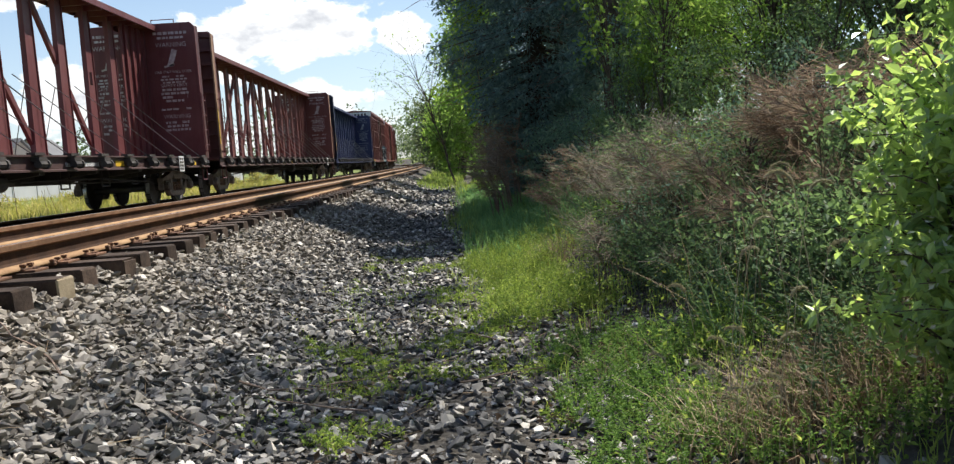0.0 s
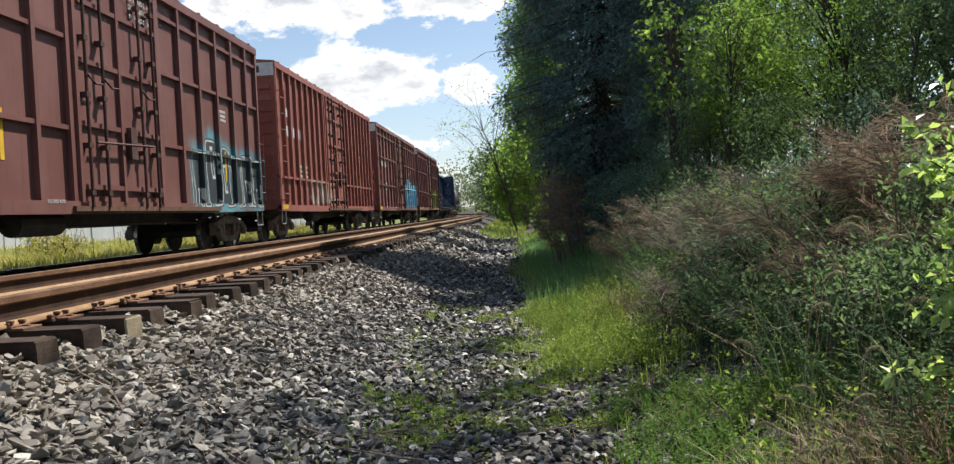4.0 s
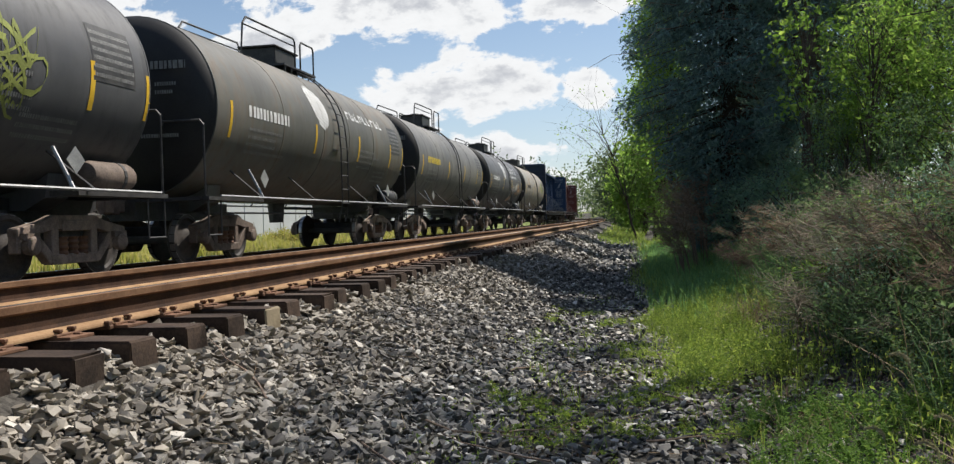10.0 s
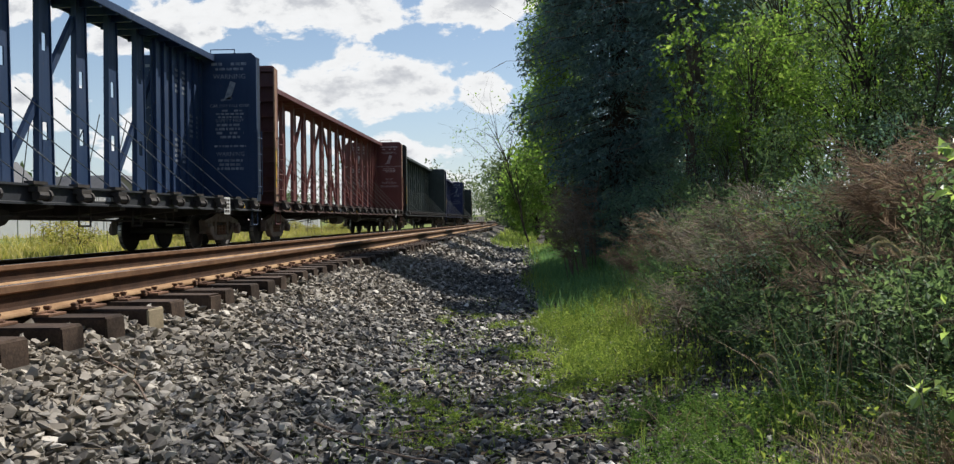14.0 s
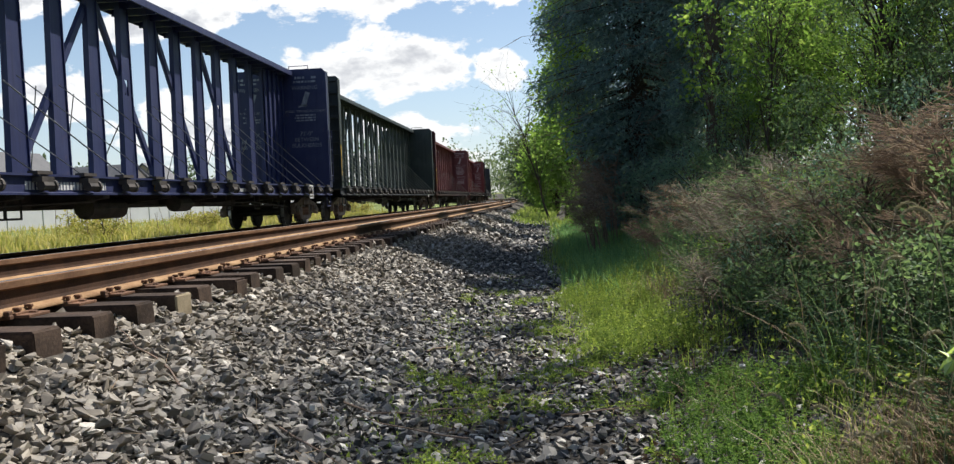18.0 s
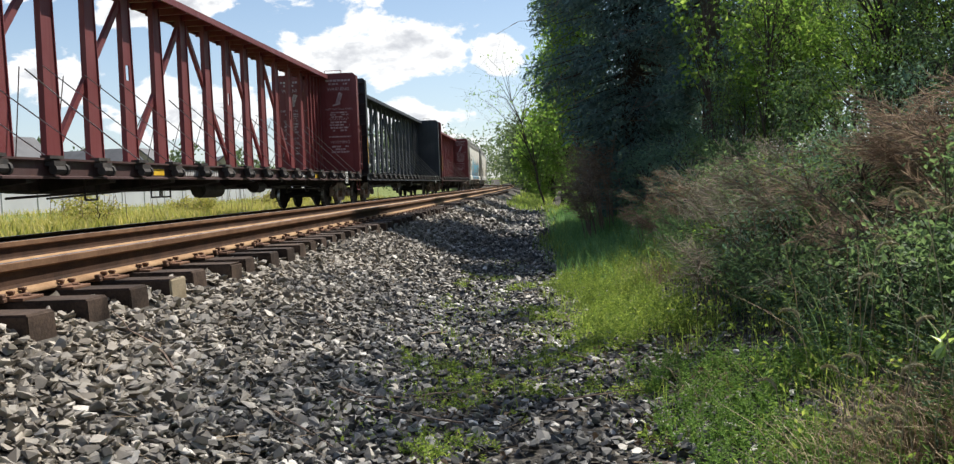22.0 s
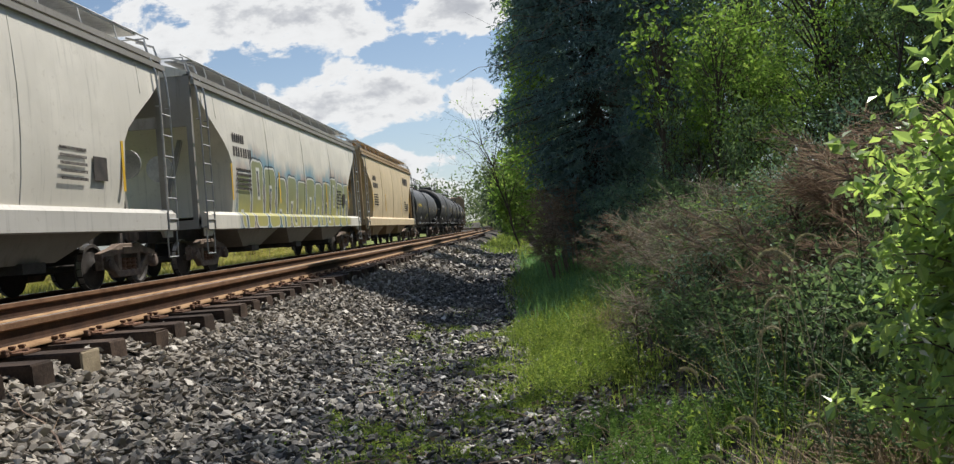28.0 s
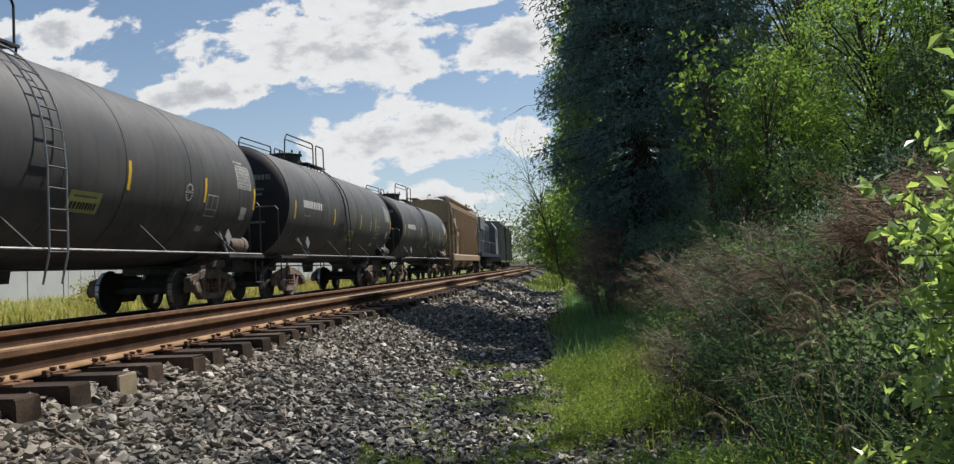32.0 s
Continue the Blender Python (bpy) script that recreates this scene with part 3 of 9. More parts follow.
def bubbles(name, c, y0, y1, z0, z1, pitch, fill, fill2, halo, rust=0.15, halo2=(0.20, 0.09, 0.07), edge=(0.60, 0.60, 0.56), ink=(0.03, 0.05, 0.07), bold=0.055):
    """Car paint with a row of fat rounded sprayed shapes, white-edged, in a soft halo."""
    m, gg = material(name)
    v = obj_coords(gg)
    raw = gg.node("ShaderNodeTexCoord").outputs["Object"]
    big, spots = gg.noise(v, 0.7, 5.0, 0.6), gg.noise(v, 7.0, 7.0, 0.7)
    runs = gg.noise(gg.scaled(v, (9.0, 9.0, 0.5)), 1.0, 5.0, 0.65)
    col = gg.mix(gg.math("MULTIPLY", gg.step(big, 0.4, 0.7), 0.5), c, tuple(min(1.0, x * 1.25 + 0.035) for x in c))
    col = gg.mix(gg.math("MULTIPLY", gg.step(runs, 0.52, 0.78), 0.7), col, tuple(x * 0.62 for x in c))
    col = gg.mix(gg.math("MULTIPLY", gg.step(gg.math("ADD", spots, gg.math("MULTIPLY", big, 0.25)), 0.72, 0.8), rust), col, (0.16, 0.09, 0.055))
    sp = gg.node("ShaderNodeSeparateXYZ")
    gg.l.new(raw, sp.inputs[0])
    wob = gg.math("SUBTRACT", gg.noise(raw, 2.2, 3.0), 0.5)
    lean = gg.math("MULTIPLY", gg.math("SUBTRACT", sp.outputs[2], z0), 0.10)
    cellpos = gg.math("DIVIDE", gg.math("ADD", gg.math("SUBTRACT", sp.outputs[1], y0), gg.math("ADD", lean, gg.math("MULTIPLY", wob, 0.30))), pitch)
    idx, fy = gg.math("FLOOR", cellpos), gg.math("FRACT", cellpos)
    rnd = gg.math("FRACT", gg.math("MULTIPLY", gg.math("SINE", gg.math("MULTIPLY", idx, 12.7)), 43.7))
    zn = gg.math("DIVIDE", gg.math("SUBTRACT", sp.outputs[2], z0), z1 - z0)
    zn = gg.math("DIVIDE", zn, gg.math("ADD", 0.82, gg.math("MULTIPLY", rnd, 0.25)))
    ex = gg.math("MAXIMUM", gg.math("SUBTRACT", gg.math("ABSOLUTE", gg.math("SUBTRACT", fy, 0.5)), 0.24), 0.0)
    ez = gg.math("MAXIMUM", gg.math("SUBTRACT", gg.math("ABSOLUTE", gg.math("SUBTRACT", zn, 0.5)), 0.34), 0.0)
    ez = gg.math("MULTIPLY", ez, (z1 - z0) / pitch)
    d = gg.math("SQRT", gg.math("ADD", gg.math("MULTIPLY", ex, ex), gg.math("MULTIPLY", ez, ez)))
    d = gg.math("ADD", gg.math("SUBTRACT", d, 0.20), gg.math("MULTIPLY", wob, 0.12))
    # a slot or an eye cut into each shape
    sx = gg.math("ABSOLUTE", gg.math("SUBTRACT", fy, gg.math("ADD", 0.40, gg.math("MULTIPLY", rnd, 0.2))))
    sz = gg.math("ABSOLUTE", gg.math("SUBTRACT", zn, gg.math("ADD", 0.15, gg.math("MULTIPLY", rnd, 0.6))))
    slot = gg.math("MAXIMUM", gg.math("SUBTRACT", sx, 0.07), gg.math("SUBTRACT", sz, 0.18))
    d = gg.math("MAXIMUM", d, gg.math("SUBTRACT", -0.01, slot))
    span = gg.math("MULTIPLY", gg.step(sp.outputs[1], y0 - 0.4, y0 + 0.2), gg.step(sp.outputs[1], y1 + 0.4, y1 - 0.2))
    span = gg.math("MULTIPLY", span, gg.step(sp.outputs[0], 0.9, 1.0))
    soft = gg.noise(raw, 1.1, 4.0, 0.6)
    near = gg.math("MULTIPLY", gg.step(gg.math("ADD", d, gg.math("MULTIPLY", soft, 0.8)), 0.95, 0.30), span)
    col = gg.mix(gg.math("MULTIPLY", near, 0.85), col, gg.mix(gg.step(soft, 0.42, 0.60), halo, halo2))
    art = gg.mix(gg.step(gg.math("ADD", zn, gg.math("MULTIPLY", soft, 0.8)), 0.65, 1.15), fill, fill2)
    art = gg.mix(gg.math("MULTIPLY", gg.step(runs, 0.5, 0.8), 0.3), art, (0.2, 0.17, 0.14))
    art = gg.mix(gg.step(d, -bold, 0.02 - bold), art, edge)
    art = gg.mix(gg.step(d, -0.006, 0.006), art, ink)
    col = gg.mix(gg.math("MULTIPLY", gg.math("MULTIPLY", gg.step(d, 0.055, 0.035), span), 0.95), col, art)
    return finish(m, gg, col, 0.55, 0.0, spots, 0.12, 0.004, 0.4)


# ---- running gear, built once and shared by all cars
def gear_meshes():
    out = {}
    bm = bmesh.new()
    box(bm, -1.0, 1.0, -0.20, 0.20, 0.42, 0.66)
    rod(bm, (0, 0, 0.64), (0, 0, 0.78), 0.22, 12)
    out["truck"] = mesh_of("truck", bm, M_BLACK, bevel=0.02)
    bm = bmesh.new()
    extrude(bm, [(-1.06, 0.56), (-0.62, 0.60), (-0.42, 0.66), (0.42, 0.66), (0.62, 0.60), (1.06, 0.56), (1.06, 0.66), (0.62, 0.74), (0.40, 0.82), (-0.40, 0.82), (-0.62, 0.74), (-1.06, 0.66)], 0.92, 1.07, "x")
    extrude(bm, [(-0.46, 0.20), (0.46, 0.20), (0.50, 0.33), (-0.50, 0.33)], 0.92, 1.07, "x")
    for sy in (1, -1):
        box(bm, 0.93, 1.06, min(sy * 0.32, sy * 0.45), max(sy * 0.32, sy * 0.45), 0.30, 0.70)
        beam(bm, (0.995, sy * 0.44, 0.25), (0.995, sy * 0.80, 0.60), 0.14, 0.13)
        box(bm, 0.93, 1.06, min(sy * 0.72, sy * 0.78), max(sy * 0.72, sy * 0.78), 0.36, 0.62)
        box(bm, 0.93, 1.06, min(sy * 0.99, sy * 1.06), max(sy * 0.99, sy * 1.06), 0.36, 0.62)
    box(bm, 0.98, 1.09, -0.28, 0.28, 0.62, 0.76)
    out["side_frame"] = mesh_of("side_frame", bm, M_TRUCK, bevel=0.012)
    bm = bmesh.new()
    for s in (1, -1):
        turned(bm, [(s * a, r) for a, r in ((0.68, 0.10), (0.68, 0.435), (0.705, 0.445), (0.715, 0.425), (0.80, 0.415), (0.805, 0.36), (0.775, 0.33), (0.77, 0.20), (0.80, 0.15), (0.82, 0.09))], (0, 0, 0), 18)
    rod(bm, (-0.95, 0, 0), (0.95, 0, 0), 0.075, 10)
    out["wheelset"] = mesh_of("wheelset", bm, M_BLACK, smooth=True)
    bm = bmesh.new()
    turned(bm, [(0.7155, 0.4255), (0.7995, 0.4165), (0.8005, 0.409), (0.7155, 0.409)], (0, 0, 0), 24)
    out["tread"] = mesh_of("tread", bm, M_TREAD, smooth=True)
    bm = bmesh.new()
    prof = [(0.30 + 0.035 * k, 0.085 if k % 2 else 0.065) for k in range(8)]
    turned(bm, prof, (0, 0, 0), 10, "z")
    out["spring"] = mesh_of("spring", bm, M_RUST_DARK, smooth=True)
    bm = bmesh.new()
    turned(bm, [(1.05, 0.11), (1.15, 0.115), (1.17, 0.09), (1.175, 0.05)], (0, 0, 0), 12)
    box(bm, 1.02, 1.12, -0.14, 0.14, 0.07, 0.15)
    out["bearing_cap"] = mesh_of("bearing_cap", bm, M_TRUCK)
    bm = bmesh.new()
    box(bm, -0.10, 0.10, -0.55, 0.0, 0.76, 0.98)
    box(bm, -0.15, 0.15, 0.0, 0.20, 0.72, 1.02)
    box(bm, 0.02, 0.17, 0.18, 0.42, 0.74, 1.00)
    out["coupler"] = mesh_of("coupler", bm, M_TRUCK, bevel=0.02)
    bm = bmesh.new()
    bent(bm, [(0.3, 0.0, 0.78), (0.32, 0.22, 0.50), (0.22, 0.62, 0.42)], 0.028, 6)
    out["air_hose"] = mesh_of("air_hose", bm, M_BLACK)
    return out


GEAR = gear_meshes()
WHEELS = []                                     # wheelsets with the place of their car


def add_gear(car, s, L, inset, couple=True):
    for sy in (1, -1):
        ty = sy * (L / 2 - inset)
        truck = shared("truck", GEAR["truck"], car, (0, ty, -GEAR_DROP))
        for sx in (1, -1):
            rot = 0.0 if sx > 0 else math.pi
            shared("side_frame", GEAR["side_frame"], truck, rot=rot)
            for dyy in (-0.2, 0.0, 0.2):
                shared("spring", GEAR["spring"], truck, (sx, dyy, 0))
            for dyy in (0.88, -0.88):
                cap = shared("bearing_cap", GEAR["bearing_cap"], truck, (0, dyy, 0.45), rot)
        for dyy in (0.88, -0.88):
            ws = shared("wheelset", GEAR["wheelset"], truck, (0, dyy, 0.425))
            for rot in (0.0, math.pi):
                shared("tread", GEAR["tread"], truck, (0, dyy, 0.425), rot)
            WHEELS.append((ws, s + ty + dyy, (0, dyy, 0.425)))
        shared("coupler", GEAR["coupler"], car, (0, sy * (L / 2 - 0.30), 0), 0.0 if sy > 0 else math.pi)
        shared("air_hose", GEAR["air_hose"], car, (0, sy * (L / 2 - 0.55), 0), 0.0 if sy > 0 else math.pi)


def bars(parent, rows, mat, side=1, x=HW, label="rows of white stencilled lettering"):
    """Lettering too small to read, as plain bars on a side: rows of (y0, y1, z, height)."""
    bm = bmesh.new()
    for y0, y1, z, h in rows:
        box(bm, x, x + 0.003, y0, y1, z, z + h)
    ob = part("stencil_print", bm, mat, parent, label)
    ob["kind"] = "stuff"
    return ob


def char_bars(rnd, y0, y1, z, h, gap=0.5):
    """A word's worth of upright bars."""
    rows, y = [], y0
    while y < y1:
        w = h * rnd.uniform(0.35, 0.6)
        rows.append((y, min(y + w, y1), z, h))
        y += w + h * gap * rnd.uniform(0.4, 0.8)
    return rows


def ladder(parent, x, y, z0, z1, wide, mat, rungs=5, r=0.014, off=0.09):
    bm = bmesh.new()
    for yy in (y - wide / 2, y + wide / 2):
        rod(bm, (x + off, yy, z0), (x + off, yy, z1), r, 6)
    for k in range(rungs):
        z = z0 + (z1 - z0) * (k + 0.5) / rungs
        rod(bm, (x + off, y - wide / 2, z), (x + off, y + wide / 2, z), r, 6)
    for z in (z0 + 0.05, z1 - 0.05):
        for yy in (y - wide / 2, y + wide / 2):
            rod(bm, (x, yy, z), (x + off, yy, z), r, 5)
    return part("ladder", bm, mat, parent)


def stirrup(parent, x, y, mat, z0=0.42, z1=0.8, wide=0.42):
    bm = bmesh.new()
    bent(bm, [(x, y - wide / 2, z1), (x, y - wide / 2, z0), (x, y + wide / 2, z0), (x, y + wide / 2, z1)], 0.016, 6)
    return part("step", bm, mat, parent)


def tape(parent, x, y0, y1, z0, z1, mat=None, label="yellow reflective strip"):
    bm = bmesh.new()
    box(bm, x, x + 0.003, y0, y1, z0, z1)
    return part("reflector", bm, mat or M_YELLOW, parent, label)


def facing_back(x, y, z):
    """A pose for lettering on a wall that looks back along the line (towards -y)."""
    return Matrix.Translation((x, y, z)) @ Euler((math.pi / 2, 0, 0)).to_matrix().to_4x4()


def on_side(x, y, z):
    """A pose for lettering on the +x side of a car."""
    return Matrix.Translation((x, y, z)) @ Euler((math.pi / 2, 0, math.pi / 2)).to_matrix().to_4x4()


# ---- centre-beam lumber cars
DECK, CTOP = 1.03, 4.66
WINCH = None


def winch_meshes():
    bm = bmesh.new()
    box(bm, 1.46, 1.60, -0.14, 0.14, 0.92, 0.99)
    rod(bm, (1.56, -0.12, 0.87), (1.56, 0.12, 0.87), 0.065, 8)
    rod(bm, (1.56, 0.12, 0.87), (1.56, 0.17, 0.87), 0.085, 10)
    box(bm, 1.42, 1.56, -0.17, 0.17, 1.02, 1.065)
    w = mesh_of("winch", bm, M_BLACK)
    bm = bmesh.new()
    rod(bm, (1.52, 0, 0.98), (0.20, -1.75, 2.62), 0.010, 5)
    c = mesh_of("cable", bm, M_CABLE)
    bm = bmesh.new()
    bent(bm, [(1.50, 0, 1.05), (1.1, -0.36, 1.5), (0.7, -0.66, 1.95), (0.22, -1.0, 2.5)], 0.013, 5)
    c2 = mesh_of("chain", bm, M_CABLE)
    return w, c, c2


WINCH = winch_meshes()


def post_bm(y, z0, z1, w0, w1, slots):
    """An upright channel, its web towards the side, slotted where daylight shows through it."""
    bm = bmesh.new()

    def wid(z):
        return w0 + (w1 - w0) * (z - z0) / (z1 - z0)

    cuts = [z0]
    for zc in slots:
        cuts += [zc - 0.15, zc + 0.15]
    cuts.append(z1)
    for i, (a, b) in enumerate(zip(cuts[:-1], cuts[1:])):
        spans = [(-0.5, 0.5)] if i % 2 == 0 else [(-0.5, -0.19), (0.19, 0.5)]
        for p, q in spans:
            for sx in (0.05,):
                vs = []
                for x in (sx - 0.012, sx + 0.012):
                    vs += [bm.verts.new((x, y + p * wid(a), a)), bm.verts.new((x, y + q * wid(a), a)), bm.verts.new((x, y + q * wid(b), b)), bm.verts.new((x, y + p * wid(b), b))]
                for f in ((0, 3, 2, 1), (4, 5, 6, 7), (0, 1, 5, 4), (1, 2, 6, 5), (2, 3, 7, 6), (3, 0, 4, 7)):
                    bm.faces.new([vs[k] for k in f])
    for sy in (-0.5, 0.5):
        lo, hi = y + sy * w0, y + sy * w1
        e = 0.02 if sy > 0 else -0.02
        vs = [bm.verts.new(p) for p in ((-0.02, lo, z0), (0.085, lo, z0), (0.085, hi, z1), (-0.02, hi, z1), (-0.02, lo + e, z0), (0.085, lo + e, z0), (0.085, hi + e, z1), (-0.02, hi + e, z1), (0.062, lo, z0), (0.062, hi, z1))]
        for f in ((0, 8, 9, 3), (8, 1, 2, 9), (7, 6, 5, 4), (0, 4, 5, 1, 8), (1, 5, 6, 2), (2, 6, 7, 3, 9), (3, 7, 4, 0)):
            bm.faces.new([vs[k] for k in f])
    bmesh.ops.remove_doubles(bm, verts=list(bm.verts), dist=0.0005)
    return bm


def centerbeam(label, body, beam_mat, s0, s1, words="", slots=True, posts=17, edge=None, sill=None, flat_end=False, shift=0.0):
    darkened = END_SHADE.get(body.name, DARK)
    ink = M_INK if body in (BLUE, NAVY) else M_INK2
    s, L = (s0 + s1) / 2, s1 - s0
    rnd = random.Random(int(s0 * 10))
    car = tagged(new("centerbeam_car"), label, "freight car", group="cars of the freight train")
    E = L / 2 - 0.62                                    # outer face of the end walls
    # underframe
    bm = bmesh.new()
    extrude(bm, [(-E, 0.97), (-E, 0.68), (-E + 3.6, 0.64), (-E + 5.4, 0.56), (E - 5.4, 0.56), (E - 3.6, 0.64), (E, 0.68), (E, 0.97)], -0.26, 0.26, "x")
    part("center_sill", bm, M_BLACK, car)
    bm = bmesh.new()
    box(bm, -1.42, 1.42, -E, E, 0.965, DECK)
    part("deck", bm, body, car)
    sill = sill or (RUSTY_SILL if body in (RED, RED2, BRIGHT) else body)
    for sx in (1, -1):
        bm = bmesh.new()
        prof = [(1.42, DECK), (1.50, DECK), (1.50, 1.0), (1.45, 0.99), (1.45, 0.79), (1.50, 0.78), (1.50, 0.75), (1.42, 0.75)]
        extrude(bm, [(sx * a, b) for a, b in prof], -E, E)
        part("side_sill", bm, sill, car)
    for k in range(9):
        y = -E + 2.8 + k * (2 * E - 5.6) / 8
        bm = bmesh.new()
        extrude(bm, [(-1.42, 0.96), (-1.42, 0.70), (-0.26, 0.58), (0.26, 0.58), (1.42, 0.70), (1.42, 0.96)], y - 0.09, y + 0.09)
        part("crossbearer", bm, M_BLACK, car)
    bm = bmesh.new()
    bent(bm, [(0.8, -E + 3.2, 0.50), (0.85, -2.5, 0.66), (0.85, 2.0, 0.56), (0.8, E - 3.2, 0.50)], 0.02, 5)
    part("brake_rod", bm, M_BLACK, car)
    bm = bmesh.new()
    rod(bm, (0.75, -1.6, 0.55), (0.75, -0.5, 0.55), 0.17, 12)
    part("air_reservoir", bm, M_BLACK, car)
    bm = bmesh.new()
    rod(bm, (1.05, 1.0, 0.60), (1.05, 1.55, 0.60), 0.15, 12)
    rod(bm, (1.05, 1.55, 0.60), (1.05, 1.95, 0.60), 0.05, 8)
    part("brake_cylinder", bm, M_BLACK, car)
    for ya in (-E + 4.6, -E + 6.8, -4.2, 3.4, 5.2, E - 4.8):
        bm = bmesh.new()
        bent(bm, [(1.15, ya, 0.80), (1.15, ya, 0.44), (1.15, ya + 0.35, 0.44), (1.15, ya + 0.35, 0.80)], 0.016, 5)
        part("rod_hanger", bm, M_BLACK, car)
    bm = bmesh.new()
    bent(bm, [(1.15, -E + 3.6, 0.48), (1.15, -4.0, 0.62), (1.15, -2.0, 0.66)], 0.016, 5)
    part("brake_rod", bm, M_BLACK, car)
    bm = bmesh.new()
    bent(bm, [(1.15, 2.0, 0.60), (1.15, 5.0, 0.60), (1.15, E - 3.6, 0.46)], 0.016, 5)
    part("brake_rod", bm, M_BLACK, car)
    # end walls
    for sy in (1, -1):
        bm = bmesh.new()
        y0, y1 = sy * (E - 0.28), sy * (E - 0.20)
        prof = [(-HW, DECK), (HW, DECK), (HW, CTOP - 0.12), (HW - 0.12, CTOP), (-HW + 0.12, CTOP), (-HW, CTOP - 0.12)]
        extrude(bm, prof, min(y0, y1), max(y0, y1))
        wall = part("bulkhead", bm, body, car)
        # plate, posts and ribs in darker body paint, imitating an end out of the sun
        bm = bmesh.new()
        box(bm, -HW + 0.02, HW - 0.02, min(sy * (E - 0.197), sy * (E - 0.17)), max(sy * (E - 0.197), sy * (E - 0.17)), DECK + 0.02, CTOP - 0.14)
        part("outer_plate", bm, darkened, wall, "outer face, shade painted into its colour")
        for sx in (1, -1):
            bm = bmesh.new()
            box(bm, sx * HW - 0.04 * (sx > 0), sx * HW + 0.04 * (sx < 0), min(sy * (E - 0.2), sy * E), max(sy * (E - 0.2), sy * E), DECK, CTOP - 0.10)
            part("corner_post", bm, edge or darkened, wall)
        for k in range(9):
            z = DECK + 0.25 + k * 0.40
            bm = bmesh.new()
            box(bm, -HW + 0.05, HW - 0.05, min(sy * (E - 0.2), sy * (E - 0.06)), max(sy * (E - 0.2), sy * (E - 0.06)), z, z + 0.09)
            part("rib", bm, darkened, wall)
        # gusset where the beam meets the wall
        for k in range(7 if body is BLUE else 4):
            bm = bmesh.new()
            yy = sy * (E - 0.30 - 0.16 - 0.42 * k)
            beam(bm, (0.17, yy, DECK), (0.17, yy, CTOP - 0.2), 0.06, 0.10)
            part("stiffener", bm, body, car)
        bm = bmesh.new()
        ya, yb = sy * (E - 0.30), sy * (E - (3.1 if body is BLUE else 1.95))
        box(bm, 0.10, 0.14, min(ya, yb), max(ya, yb), DECK, CTOP - 0.2)
        part("gusset_plate", bm, body, car)
        ladder(car, HW - 0.02, sy * (E - 0.02) - sy * 0.26, 1.15, 2.75, 0.34, body, 4)
        stirrup(car, HW - 0.05, sy * (E - 0.35), M_GALV if flat_end else body)
        bm = bmesh.new()
        bent(bm, [(0.95, sy * (E - 0.24), CTOP), (0.95, sy * (E - 0.24), CTOP + 0.10), (0.35, sy * (E - 0.24), CTOP + 0.10), (0.35, sy * (E - 0.24), CTOP)], 0.012, 5)
        part("grab_iron", bm, body, car)
    # the beam: cap, uprights, braces
    bm = bmesh.new()
    extrude(bm, [(-0.48, CTOP - 0.20), (-0.44, CTOP - 0.20), (-0.44, CTOP - 0.09), (0.44, CTOP - 0.09), (0.44, CTOP - 0.20), (0.48, CTOP - 0.20), (0.48, CTOP - 0.06), (0.2, CTOP), (-0.2, CTOP), (-0.48, CTOP - 0.06)], -E + 0.28, E - 0.28)
    part("top_chord", bm, beam_mat, car)
    inner = E - 2.0
    pitch = 2 * inner / (posts - 1)
    for k in range(posts):
        y = -inner + (k + shift) * pitch
        sl = [2.05, 3.55] if slots and k % 3 == 0 else ([2.05, 3.1] if slots else ([2.9] if k % 4 == 1 else []))
        part("upright", post_bm(y, DECK, CTOP - 0.12, 0.45, 0.30, sl), beam_mat, car)
        for yr in (y, y + pitch / 2):
            bm = bmesh.new()
            box(bm, -0.46, 0.46, yr - 0.025, yr + 0.025, CTOP - 0.24, CTOP - 0.10)
            part("chord_rib", bm, beam_mat, car)
    if body is BLUE:                                    # braces whose feet lie towards the middle
        legs = ((0, 2), (3, 5), (5, 7), (posts - 6, posts - 8), (posts - 4, posts - 6), (posts - 1, posts - 3))
    else:                                               # braces that climb towards the middle
        mid = posts // 2
        legs = [(mid - 2 * k, mid - 2 * k - 2) for k in range((mid - 1) // 2)] + [(mid + 2 * k, mid + 2 * k + 2) for k in range((posts - mid - 2) // 2)]
    for a, b in legs:
        ya, yb = -inner + (a + shift) * pitch, -inner + (b + shift) * pitch
        bm = bmesh.new()
        beam(bm, (0.0, ya + 0.1, CTOP - 0.15), (0.0, yb, DECK + 0.1), 0.08, 0.12)
        part("brace", bm, beam_mat, car)
    # winches, cables and chains along both edges
    n = posts + 3
    for sx in (1, -1):
        for k in range(n):
            y = -E + 0.7 + k * (2 * E - 1.4) / (n - 1)
            rot = 0.0 if sx > 0 else math.pi
            shared("winch", WINCH[0], car, (0, y, 0), rot)
            if 1 < k < n:
                cb = shared("cable", WINCH[1 if k % 4 else 2], car, (0, y, 0), 0.0)
                if sx < 0:
                    cb.scale = (-1, 1, 1)
    # markings
    bm_rows = char_bars(rnd, -4.2, -2.2, 0.82, 0.11) + char_bars(rnd, 3.0, 4.4, 0.83, 0.07)
